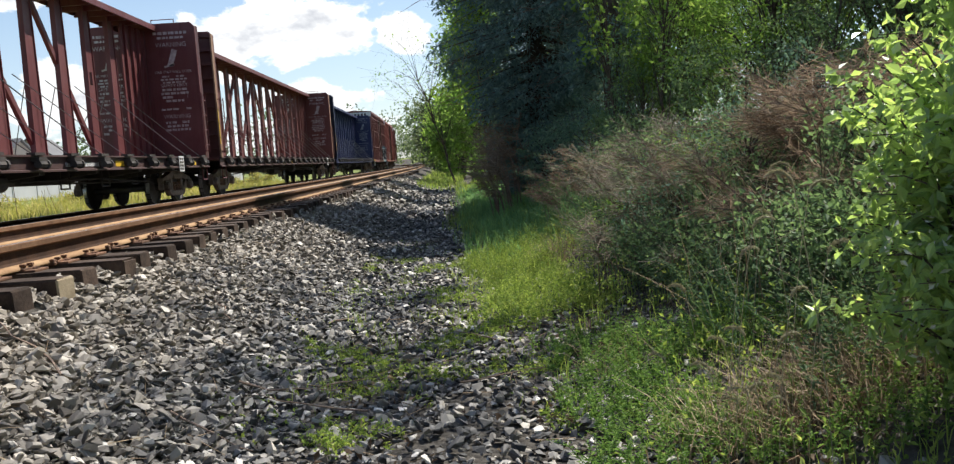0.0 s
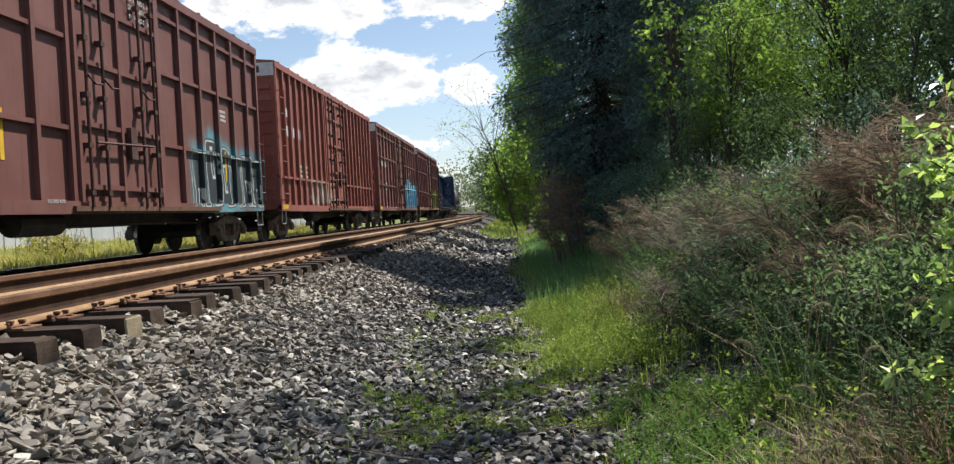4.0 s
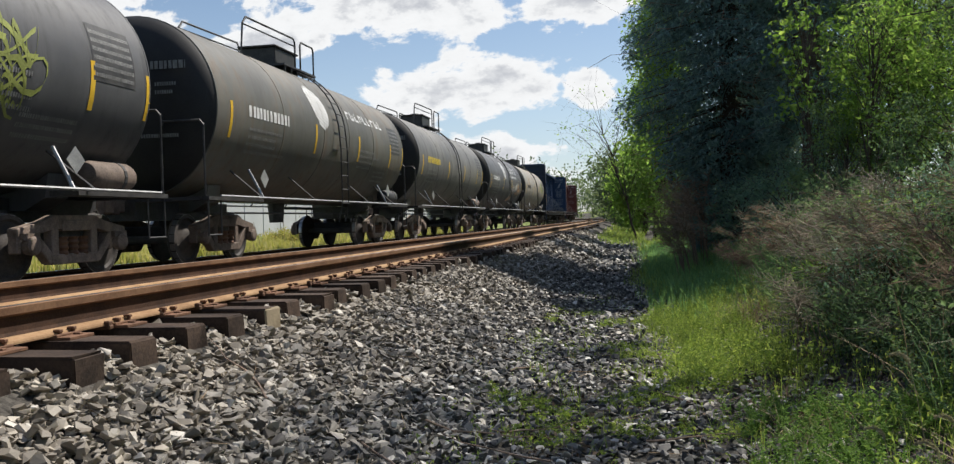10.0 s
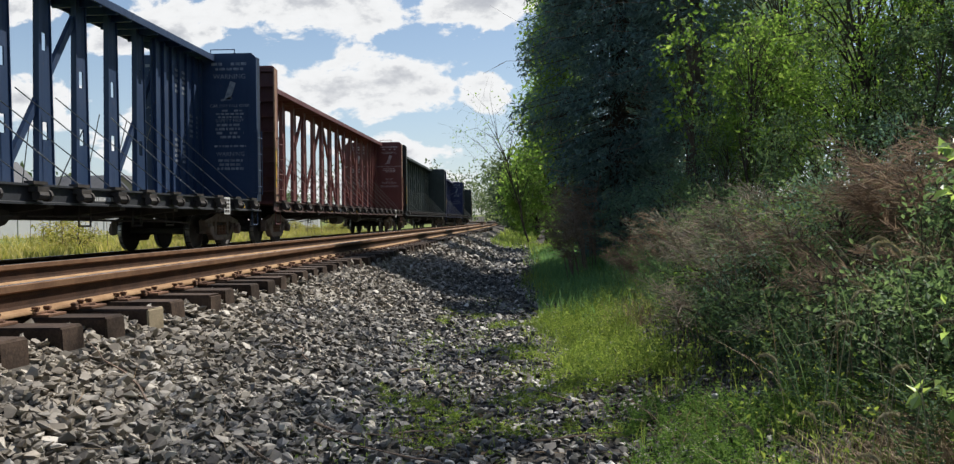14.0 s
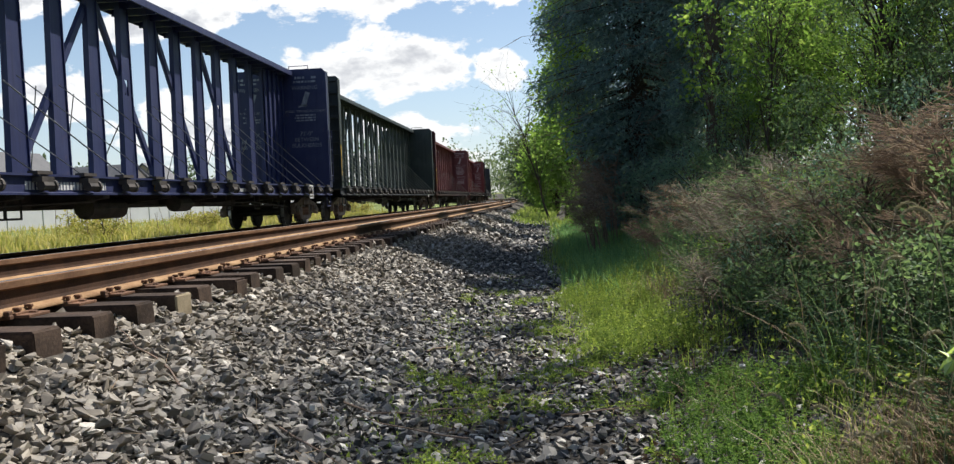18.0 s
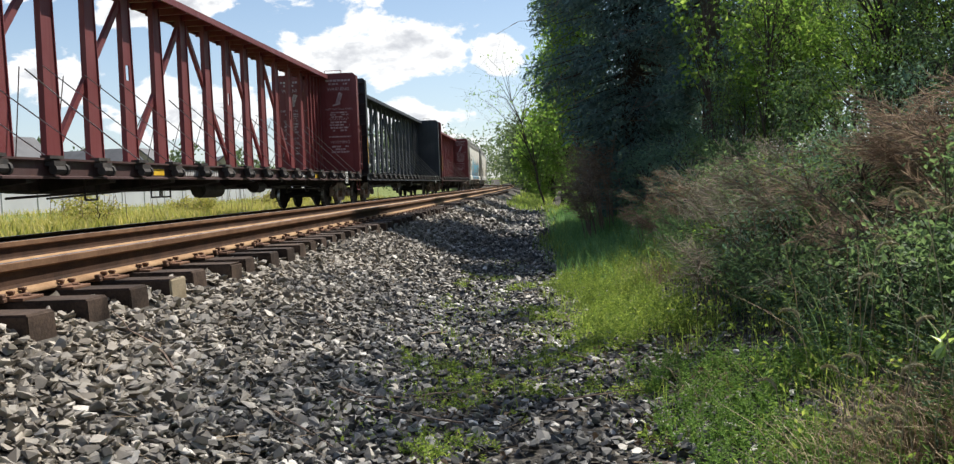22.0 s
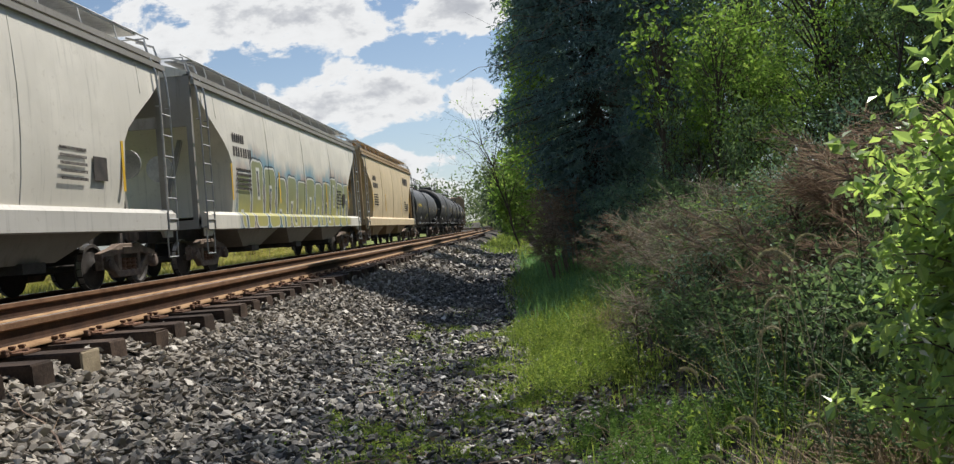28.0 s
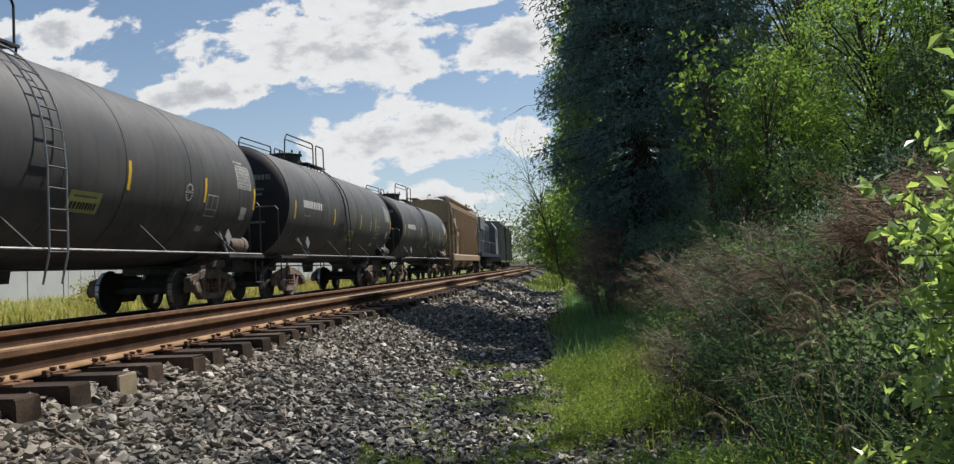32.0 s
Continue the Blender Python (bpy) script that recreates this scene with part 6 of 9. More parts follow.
# ---- the locomotive in the middle of the train
def locomotive(s0, s1):
    s, L = (s0 + s1) / 2, s1 - s0
    blue, grey = paint("dark blue engine paint", (0.008, 0.013, 0.030), rust=0.1), paint("grey engine paint", (0.16, 0.17, 0.18), rust=0.15)
    car = tagged(new("locomotive"), "dark blue and grey diesel locomotive with a high cab", "locomotive", group="cars of the freight train")
    E = L / 2 - 0.7
    bm = bmesh.new()
    box(bm, -1.5, 1.5, -E, E, 1.25, 1.55)
    part("walkway", bm, blue, car)
    bm = bmesh.new()
    extrude(bm, [(-0.95, 1.55), (0.95, 1.55), (0.95, 4.2), (0.7, 4.55), (-0.7, 4.55), (-0.95, 4.2)], -E + 1.0, E - 5.6)
    hood = part("hood", bm, blue, car)
    for k in range(9):
        y = -E + 1.6 + k * (2 * E - 8) / 9
        bm = bmesh.new()
        box(bm, 0.95, 0.985, y, y + 1.1, 1.7, 3.7)
        part("hood_door", bm, blue, hood)
    bm = bmesh.new()
    box(bm, -1.4, 1.4, -E + 1.2, -E + 5.0, 3.5, 4.5)
    part("radiator", bm, grey, hood)
    bm = bmesh.new()
    extrude(bm, [(-1.5, 1.55), (1.5, 1.55), (1.5, 4.1), (1.1, 4.65), (-1.1, 4.65), (-1.5, 4.1)], E - 5.6, E - 2.6)
    cab = part("cab", bm, grey, car)
    for y in (E - 5.2, E - 4.2):
        bm = bmesh.new()
        box(bm, 1.5, 1.51, y, y + 0.75, 3.2, 4.0)
        part("window", bm, M_TANKGEAR, cab)
    bm = bmesh.new()
    box(bm, -0.9, 0.9, E - 2.6, E - 0.8, 1.55, 3.2)
    part("nose", bm, blue, car, bevel=0.15)
    bm = bmesh.new()
    box(bm, -1.2, 1.2, -3.0, 3.0, 0.35, 1.2)
    part("fuel_tank", bm, M_BLACK, car, bevel=0.15)
    for sx in (1, -1):
        bm = bmesh.new()
        for k in range(14):
            y = -E + 0.5 + k * (2 * E - 1.0) / 13
            rod(bm, (sx * 1.46, y, 1.55), (sx * 1.46, y, 2.55), 0.018, 5)
        rod(bm, (sx * 1.46, -E + 0.5, 2.55), (sx * 1.46, E - 0.5, 2.55), 0.02, 5)
        part("handrail", bm, M_GALV, car)
    add_gear(car, s, L, 3.2)
    CARS.append((car, s))


# ---- the cars in their order; s0 and s1 are the couplings, in metres ahead of the camera at the start
centerbeam(REDB, RED, RED, 0.3, 24.65, "warn", slots=False, posts=15, shift=-0.28)
centerbeam(REDB, RED2, RED2, 24.65, 48.7, "warn", edge=M_CREAM_EDGE, posts=15, shift=-0.28)
centerbeam("navy blue steel centre-beam lumber car with white warnings, empty", NAVY, NAVY, 48.7, 72.8, "warn", slots=False, shift=0.36)
BOX_1 = bubbles("maroon boxcar paint with white, black and pale blue graffiti", (0.165, 0.066, 0.057), 3.4, 7.8, 0.80, 2.45, 0.80, (0.03, 0.03, 0.035), (0.035, 0.035, 0.04), (0.10, 0.38, 0.45), halo2=(0.06, 0.26, 0.33))
BOX_2 = sprayed("red boxcar paint with a scrubbed patch", (0.27, 0.090, 0.070), -4.3, -0.6, 0.95, 1.9, (0.50, 0.44, 0.40), (0.36, 0.20, 0.16), (0.42, 0.30, 0.26), cell=1.6)
BOX_3 = bubbles("maroon boxcar paint with blue graffiti", (0.180, 0.070, 0.060), 2.4, 7.6, 0.9, 2.75, 1.0, (0.10, 0.36, 0.58), (0.20, 0.50, 0.66), (0.05, 0.10, 0.20))
BOX_4 = sprayed("maroon boxcar paint with yellow-green graffiti", (0.165, 0.066, 0.057), 2.6, 6.6, 0.9, 2.45, (0.30, 0.40, 0.05), (0.38, 0.46, 0.10), (0.10, 0.16, 0.03), cell=0.8)
boxcar("maroon steel boxcar with ribbed sides and pale graffiti near its end", BOX_1, 72.8, 90.4, 1.06, (2.05, 3.45, 4.55), 1, top_white=True)
boxcar("brick-red steel boxcar with close upright ribs", BOX_2, 90.4, 107.6, 0.72, (1.75,), 2, top_white=True, words=False)
boxcar("maroon steel boxcar with a large blue graffiti piece", BOX_3, 107.6, 124.9, 1.06, (2.05, 3.45, 4.55), 3, top_white=True)
boxcar("maroon steel boxcar with yellow-green graffiti", BOX_4, 124.9, 142.2, 1.06, (2.05, 3.45, 4.55), 4, top_white=True)
centerbeam(BLUB, BLUE, BLUE, 142.2, 166.1, "warn", sill=DARK, shift=-0.28)
SOOT2 = tank_paint("dull black tank paint", (0.045, 0.045, 0.048), (0.098, 0.096, 0.095))
SOOT, WARM, GREY = tank_paint("sooty black tank paint", (0.062, 0.063, 0.068), (0.125, 0.123, 0.122)), tank_paint("dusty olive-grey tank paint", (0.082, 0.080, 0.070), (0.150, 0.145, 0.122), 0.2), tank_paint("dusty dark grey tank paint", (0.098, 0.097, 0.096), (0.195, 0.185, 0.165))
PALE = tank_paint("pale grey tank paint stained with rust", (0.22, 0.205, 0.175), (0.39, 0.365, 0.31), 0.9, (0.22, 0.12, 0.05))
M_YELLOW_INK = mottled("yellow stencil paint", (0.50, 0.36, 0.03), (0.62, 0.47, 0.05), 5.0, 0.6)
M_SPRAY_PALE = mottled("pale spray paint", (0.42, 0.40, 0.36), (0.56, 0.54, 0.50), 4.0, 0.6)
M_SPRAY_GREY = mottled("grey spray paint", (0.16, 0.16, 0.155), (0.26, 0.255, 0.245), 4.0, 0.6)
M_SPRAY_RUST = mottled("orange spray paint", (0.30, 0.16, 0.085), (0.42, 0.25, 0.14), 4.0, 0.6)
M_SPRAY_LIME = mottled("lime spray paint", (0.20, 0.23, 0.05), (0.32, 0.35, 0.09), 4.0, 0.6)
tank_car("black tank car with a white owner's name, dusty", SOOT, 166.1, 179.3, 1.52, 2.50, 1, "word", blotch=((2.2, 3.1), (-0.45, 0.25), (M_SPRAY_LIME,)))
tank_car("olive-grey dusty tank car with a white round emblem", WARM, 179.3, 192.4, 1.52, 2.50, 3, disc=True)
tank_car("dark grey tank car with yellow numbers", GREY, 192.4, 205.5, 1.52, 2.50, 5, letters=M_YELLOW_INK)
tank_car("black tank car with white emblem and pale graffiti", SOOT, 205.5, 218.6, 1.52, 2.50, 7, disc=True, blotch=((1.4, 4.6), (-0.95, -0.1), (M_SPRAY_PALE, M_SPRAY_RUST, M_SPRAY_GREY)))
tank_car("pale grey tank car stained brown along the top", PALE, 218.6, 231.7, 1.52, 2.50, 9, letters=M_BLACK, blotch=((2.4, 4.4), (-0.1, 0.25), (M_SPRAY_LIME,)))
centerbeam(BLUB, BLUE, BLUE, 231.7, 255.7, "warn", sill=DARK, shift=-0.28)
centerbeam(REDB, RED2, RED2, 255.7, 279.7, "between", edge=M_CREAM_EDGE, posts=15, shift=-0.28)
centerbeam(GRNB, GREEN, GREEN, 279.7, 303.7, "", slots=False, posts=18, sill=DARK)
centerbeam("navy blue steel centre-beam lumber car with white warnings, empty", NAVY, NAVY, 303.7, 327.6, "between", slots=False, shift=0.17)
centerbeam(GRNB, GREEN, GREEN, 327.6, 351.3, "", slots=False, posts=18, sill=DARK, shift=0.33)
centerbeam(REDB, RED, RED, 351.3, 375.1, "warn", slots=False, posts=15, shift=-0.57)
centerbeam("bright brick-red centre-beam lumber car with white warnings, empty", BRIGHT, BRIGHT, 375.1, 399.2, "warn", slots=False, posts=15, shift=-0.28)
centerbeam("sooty charcoal centre-beam lumber car, empty", DARK, DARK, 399.2, 423.0, "", slots=False, posts=16, shift=-0.02)
centerbeam("bright brick-red centre-beam lumber car with white warnings, empty", BRIGHT, BRIGHT, 423.0, 446.4, "warn", slots=False, posts=15, shift=-0.28)
CREAM = (0.60, 0.57, 0.50)
HOP_1 = bubbles("pale grey hopper paint with blue and orange graffiti", CREAM, -4.6, 5.9, 0.75, 2.95, 0.98, (0.03, 0.20, 0.32), (0.10, 0.42, 0.58), (0.10, 0.34, 0.46), halo2=(0.42, 0.20, 0.09), edge=(0.46, 0.22, 0.09), ink=(0.10, 0.05, 0.03))
HOP_2 = bubbles("pale grey hopper paint with black outlined graffiti", CREAM, -5.2, -1.4, 0.80, 2.55, 0.74, (0.50, 0.48, 0.43), (0.58, 0.56, 0.51), (0.60, 0.58, 0.53), halo2=(0.56, 0.54, 0.49), edge=(0.05, 0.05, 0.055), ink=(0.03, 0.03, 0.035), bold=0.13)
HOP_3 = bubbles("pale grey hopper paint with olive, white and blue graffiti", CREAM, -6.4, 6.5, 0.80, 2.75, 1.12, (0.40, 0.37, 0.12), (0.24, 0.26, 0.13), (0.06, 0.22, 0.32))
TAN, TAN_D = paint("tan hopper paint", (0.55, 0.44, 0.28), rust=0.45, rough=0.55), paint("tan-brown hopper trim", (0.34, 0.235, 0.13), rust=0.3)
BAY = paint("dusty pale bay paint", (0.24, 0.21, 0.175), rust=0.3)
PALE_SILL, GREY_END = paint("pale grey sill paint", (0.46, 0.445, 0.41), rust=0.35), paint("darker grey end paint", (0.25, 0.235, 0.21), rust=0.35)
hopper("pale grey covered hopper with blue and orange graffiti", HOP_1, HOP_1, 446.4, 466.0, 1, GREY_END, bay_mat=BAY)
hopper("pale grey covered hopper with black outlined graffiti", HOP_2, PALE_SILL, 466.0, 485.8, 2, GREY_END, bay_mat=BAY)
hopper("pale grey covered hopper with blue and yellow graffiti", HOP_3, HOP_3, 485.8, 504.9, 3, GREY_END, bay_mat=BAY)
hopper("tan covered hopper with dark lettering, stained", TAN, TAN, 504.9, 522.8, 4, TAN_D, walk_mat=TAN_D, logo=True)
tank_car("black tank car with faded yellow number", SOOT2, 522.8, 539.2, 1.45, 2.21, 11, platform="open", letters=M_YELLOW_INK)
tank_car("black tank car with white number", SOOT2, 539.2, 554.6, 1.63, 2.40, 13, platform="open")
tank_car("black tank car with white number", SOOT2, 554.6, 569.3, 1.52, 2.37, 15, platform="open")
tank_car("dull black tank car with white number", SOOT2, 569.3, 584.5, 1.48, 2.37, 17, platform="open")
RIBTAN = paint("brown-tan hopper paint", (0.33, 0.225, 0.145), rust=0.4)
hopper("brown-tan ribbed hopper car", RIBTAN, RIBTAN, 584.5, 601.5, 5, TAN_D, ribbed=True, walk_mat=TAN_D, curve=2.2)
locomotive(601.5, 624.0)
GREYGREEN = paint("dull green-grey boxcar paint", (0.14, 0.16, 0.135), rust=0.2)
boxcar("dull green-grey steel boxcar", GREYGREEN, 624.0, 642.0, 0.72, (), 7, words=False)
boxcar("dull green-grey steel boxcar", GREYGREEN, 642.0, 660.0, 0.72, (), 8, words=False)


def train_pose(s, t):
    y = s - SPEED * t
    return pose(TRAIN_X + bend(y), y, TRAIN_Z, 0, 0, math.degrees(math.atan2(bend(y - 8) - bend(y + 8), 16)))


def motions():
    """The train rolls past; its wheels turn while they are near."""
    times = [0, 0.1] + [k * 1.0 for k in range(1, 32)] + [31.9, 32]
    for car, s in CARS:
        walk(car, [(t, train_pose(s, t)) for t in times])
    turn = SPEED / FPS / 0.425
    for ws, s, at in WHEELS:
        near, gone = (s - 40.0) / SPEED, (s - 8.0) / SPEED
        f0, f1 = max(0, math.ceil(near * FPS)), min(32 * FPS, math.floor(gone * FPS))
        if f1 - f0 < 2:
            continue
        frames = sorted({0, *range(f0, f1 + 1), 32 * FPS})
        rows = [(f / FPS, Matrix.LocRotScale(at, Euler((turn * (min(max(f, f0), f1) - f0), 0, 0)), None)) for f in frames]
        walk(ws, rows)


# ---------------------------------------------------------------- plants
RNG = np.random.default_rng(11)


def fast_mesh(name, verts, faces, mat, smooth=False):
    """A mesh from arrays: verts (n, 3), faces (m, k)."""
    verts, faces = np.asarray(verts, np.float32), np.asarray(faces, np.int32)
    me = bpy.data.meshes.new(name)
    m, k = faces.shape
    me.vertices.add(len(verts))
    me.vertices.foreach_set("co", verts.ravel())
    me.loops.add(m * k)
    me.loops.foreach_set("vertex_index", faces.ravel())
    me.polygons.add(m)
    me.polygons.foreach_set("loop_start", np.arange(0, m * k, k, dtype=np.int32))
    me.update(calc_edges=True)
    me.validate()
    for mm in mat if isinstance(mat, (list, tuple)) else [mat]:
        me.materials.append(mm)
    me.polygons.foreach_set("use_smooth", [smooth] * len(me.polygons))
    return me


def unit(v):
    return v / np.maximum(np.linalg.norm(v, axis=1, keepdims=True), 1e-6)


def leaf_arrays(P, size, ratio=0.5, droop=0.0, fold=0.12, rng=None, flat=0.0):
    """Folded four-cornered leaves at P. droop: pull of the tips downwards; flat: how level the blades lie."""
    rng = rng or RNG
    n = len(P)
    d = rng.normal(size=(n, 3))
    d[:, 2] -= droop
    d = unit(d)
    q = rng.normal(size=(n, 3))
    q[:, 2] += flat
    s = unit(np.cross(d, q))
    nn = np.cross(s, d)
    L = (size * rng.uniform(0.6, 1.35, n))[:, None]
    mid = P + d * L * 0.45
    V = np.stack([P, mid + s * L * ratio / 2 + nn * L * fold, P + d * L, mid - s * L * ratio / 2 + nn * L * fold], 1).reshape(-1, 3)
    return V, np.arange(4 * n).reshape(-1, 4)


def leaves_along(P, D, size, ratio, rng, fold=0.10):
    """Folded leaves at P that point along D."""
    n = len(P)
    d = unit(D)
    sd = unit(np.cross(d, rng.normal(0, 0.5, (n, 3)) + np.array([0, 0, 1.0])))
    nn = np.cross(sd, d)
    L = (size * rng.uniform(0.6, 1.35, n))[:, None]
    mid = P + d * L * 0.45
    V = np.stack([P, mid + sd * L * ratio / 2 + nn * L * fold, P + d * L - nn * L * fold, mid - sd * L * ratio / 2 + nn * L * fold], 1).reshape(-1, 3)
    return V, np.arange(4 * n).reshape(-1, 4)


def blade_arrays(P, height, width, lean=0.35, rng=None, bend_by=0.5):
    """Grass blades: narrow, leaning, bent over at the tip."""
    rng = rng or RNG
    n = len(P)
    a = rng.uniform(0, math.tau, n)
    h = height * rng.uniform(0.45, 1.25, n)
    out = np.stack([np.cos(a), np.sin(a), np.zeros(n)], 1)
    b = a + rng.normal(0, 0.3, n) + math.pi / 2
    side = np.stack([np.cos(b), np.sin(b), np.zeros(n)], 1) * (width * rng.uniform(0.6, 1.3, n))[:, None] / 2
    up = np.array([0, 0, 1.0])
    le = (lean * rng.uniform(0.1, 1.3, n))[:, None]
    hh = h[:, None]
    m = P + up * hh * 0.55 + out * hh * le * 0.4
    t = P + up * hh * (1 - 0.25 * le * bend_by) + out * hh * le * 1.1
    V = np.stack([P - side, P + side, m + side * 0.8, m - side * 0.8, t + side * 0.1, t - side * 0.1], 1).reshape(-1, 3)
    base = (np.arange(n) * 6)[:, None]
    return V, np.concatenate([base + np.array([[0, 1, 2, 3]]), base + np.array([[3, 2, 4, 5]])], 0)


def stem_arrays(A, B, r0, r1):
    """Three-sided tapering twigs from A to B."""
    d = unit(B - A)
    q = np.tile(np.array([[0.31, 0.17, 0.93]]), (len(A), 1))
    s = unit(np.cross(d, q))
    w = np.cross(d, s)
    r0, r1 = np.broadcast_to(np.asarray(r0, float).reshape(-1, 1), (len(A), 1)), np.broadcast_to(np.asarray(r1, float).reshape(-1, 1), (len(A), 1))
    ring = []
    for P, r in ((A, r0), (B, r1)):
        for k in range(3):
            t = k * math.tau / 3
            ring.append(P + (s * math.cos(t) + w * math.sin(t)) * r)
    V = np.stack(ring, 1).reshape(-1, 3)
    base = (np.arange(len(A)) * 6)[:, None]
    F = np.concatenate([base + np.array([[k, (k + 1) % 3, 3 + (k + 1) % 3, 3 + k]]) for k in range(3)], 0)
    return V, F


def joined(groups):
    V, F, o = [], [], 0
    for v, f in groups:
        V.append(v)
        F.append(f + o)
        o += len(v)
    return np.concatenate(V), np.concatenate(F)


def mesh_part(name, arrays, mat, parent, label=""):
    ob = new(name, fast_mesh(name, *arrays, mat))
    ob.parent = parent
    if label:
        ob["label"] = label
    return ob


L_LIME = leaf_mat("sunny lime leaves", [(0.0, (0.141, 0.256, 0.056)), (0.5, (0.206, 0.341, 0.071)), (0.85, (0.281, 0.427, 0.100)), (1.0, (0.390, 0.502, 0.140))], 0.5)
L_MID = leaf_mat("mid green leaves", [(0.0, (0.106, 0.183, 0.093)), (0.5, (0.160, 0.246, 0.118)), (1.0, (0.206, 0.305, 0.141))], 0.42)
L_DARK = leaf_mat("dark green leaves", [(0.0, (0.125, 0.225, 0.170)), (0.6, (0.183, 0.302, 0.218)), (1.0, (0.238, 0.367, 0.259))], 0.36)
L_DEEP = leaf_mat("deep green weeds", [(0.0, (0.063, 0.115, 0.070)), (0.6, (0.098, 0.167, 0.093)), (1.0, (0.138, 0.218, 0.124))], 0.36)
L_CEDAR = leaf_mat("cedar needles", [(0.0, (0.103, 0.176, 0.172)), (0.6, (0.159, 0.259, 0.247)), (1.0, (0.242, 0.372, 0.332))], 0.15, 0.6)
L_GRASS = leaf_mat("fresh grass", [(0.0, (0.085, 0.142, 0.040)), (0.3, (0.192, 0.290, 0.068)), (0.7, (0.331, 0.431, 0.092)), (1.0, (0.504, 0.579, 0.158))], 0.42)
L_LUSH = leaf_mat("lush shaded grass", [(0.0, (0.121, 0.247, 0.105)), (0.5, (0.186, 0.356, 0.142)), (1.0, (0.284, 0.460, 0.179))], 0.42)
L_FRESH = leaf_mat("fresh green weeds", [(0.0, (0.092, 0.171, 0.053)), (0.5, (0.189, 0.330, 0.087)), (1.0, (0.310, 0.455, 0.127))], 0.42)
L_VERGE = leaf_mat("verge blades", [(0.0, (0.270, 0.287, 0.072)), (0.5, (0.378, 0.368, 0.105)), (1.0, (0.567, 0.460, 0.210))], 0.4)
L_STRAW = leaf_mat("dry straw", [(0.0, (0.22, 0.155, 0.095)), (0.5, (0.33, 0.24, 0.15)), (1.0, (0.46, 0.36, 0.24))], 0.2, 0.7, (1, 1, 1))
L_DEAD = leaf_mat("dead brush", [(0.0, (0.20, 0.135, 0.09)), (0.5, (0.31, 0.225, 0.155)), (1.0, (0.46, 0.36, 0.26))], 0.5, 0.8, (1, 1, 1))
L_GREYDRY = leaf_mat("grey dry stems", [(0.0, (0.144, 0.168, 0.103)), (0.35, (0.228, 0.234, 0.152)), (0.7, (0.372, 0.312, 0.255)), (1.0, (0.480, 0.396, 0.331))], 0.45, 0.8, (1, 1, 1))
L_LITTER = leaf_mat("leaf litter", [(0.0, (0.080, 0.052, 0.034)), (0.5, (0.170, 0.115, 0.075)), (1.0, (0.330, 0.255, 0.180))], 0.15, 0.8, (1, 1, 1))
L_SEED = leaf_mat("pale seed heads", [(0.0, (0.32, 0.31, 0.21)), (1.0, (0.50, 0.47, 0.34))], 0.4, 0.7, (1, 1, 1))
L_FOX = leaf_mat("pale foxtail bristles", [(0.0, (0.40, 0.38, 0.28)), (1.0, (0.60, 0.56, 0.43))], 0.55, 0.7, (1.2, 1.2, 1.1))
L_FLOWER = leaf_mat("white blossom", [(0.0, (0.62, 0.62, 0.52)), (1.0, (0.82, 0.82, 0.76))], 0.3, 0.6, (1, 1, 1))
L_FAR = leaf_mat("distant foliage", [(0.0, (0.082, 0.126, 0.074)), (0.5, (0.124, 0.175, 0.091)), (1.0, (0.196, 0.242, 0.132))], 0.45)
M_BARK = mottled("grey-brown bark", (0.055, 0.042, 0.033), (0.135, 0.108, 0.085), 5.0, 0.9, bump=0.6, dist=0.01, fine=30.0, spec=0.2)
M_TWIG = mottled("dead twigs", (0.16, 0.115, 0.085), (0.34, 0.25, 0.19), 9.0, 0.9, bump=0.2, dist=0.002, spec=0.2)


def on_ground(xy):
    return np.array([(x, y, ground_z(x, y)) for x, y in xy])


def clump_points(centres, per, spread, rng):
    """Leaf places gathered about clump centres."""
    c = np.repeat(centres, per, axis=0)
    sp = np.repeat(np.broadcast_to(spread, len(centres)), per)
    off = unit(rng.normal(size=c.shape)) * (rng.uniform(0, 1, len(c)) ** 0.5)[:, None] * sp[:, None]
    off[:, 2] *= 0.75
    return c + off


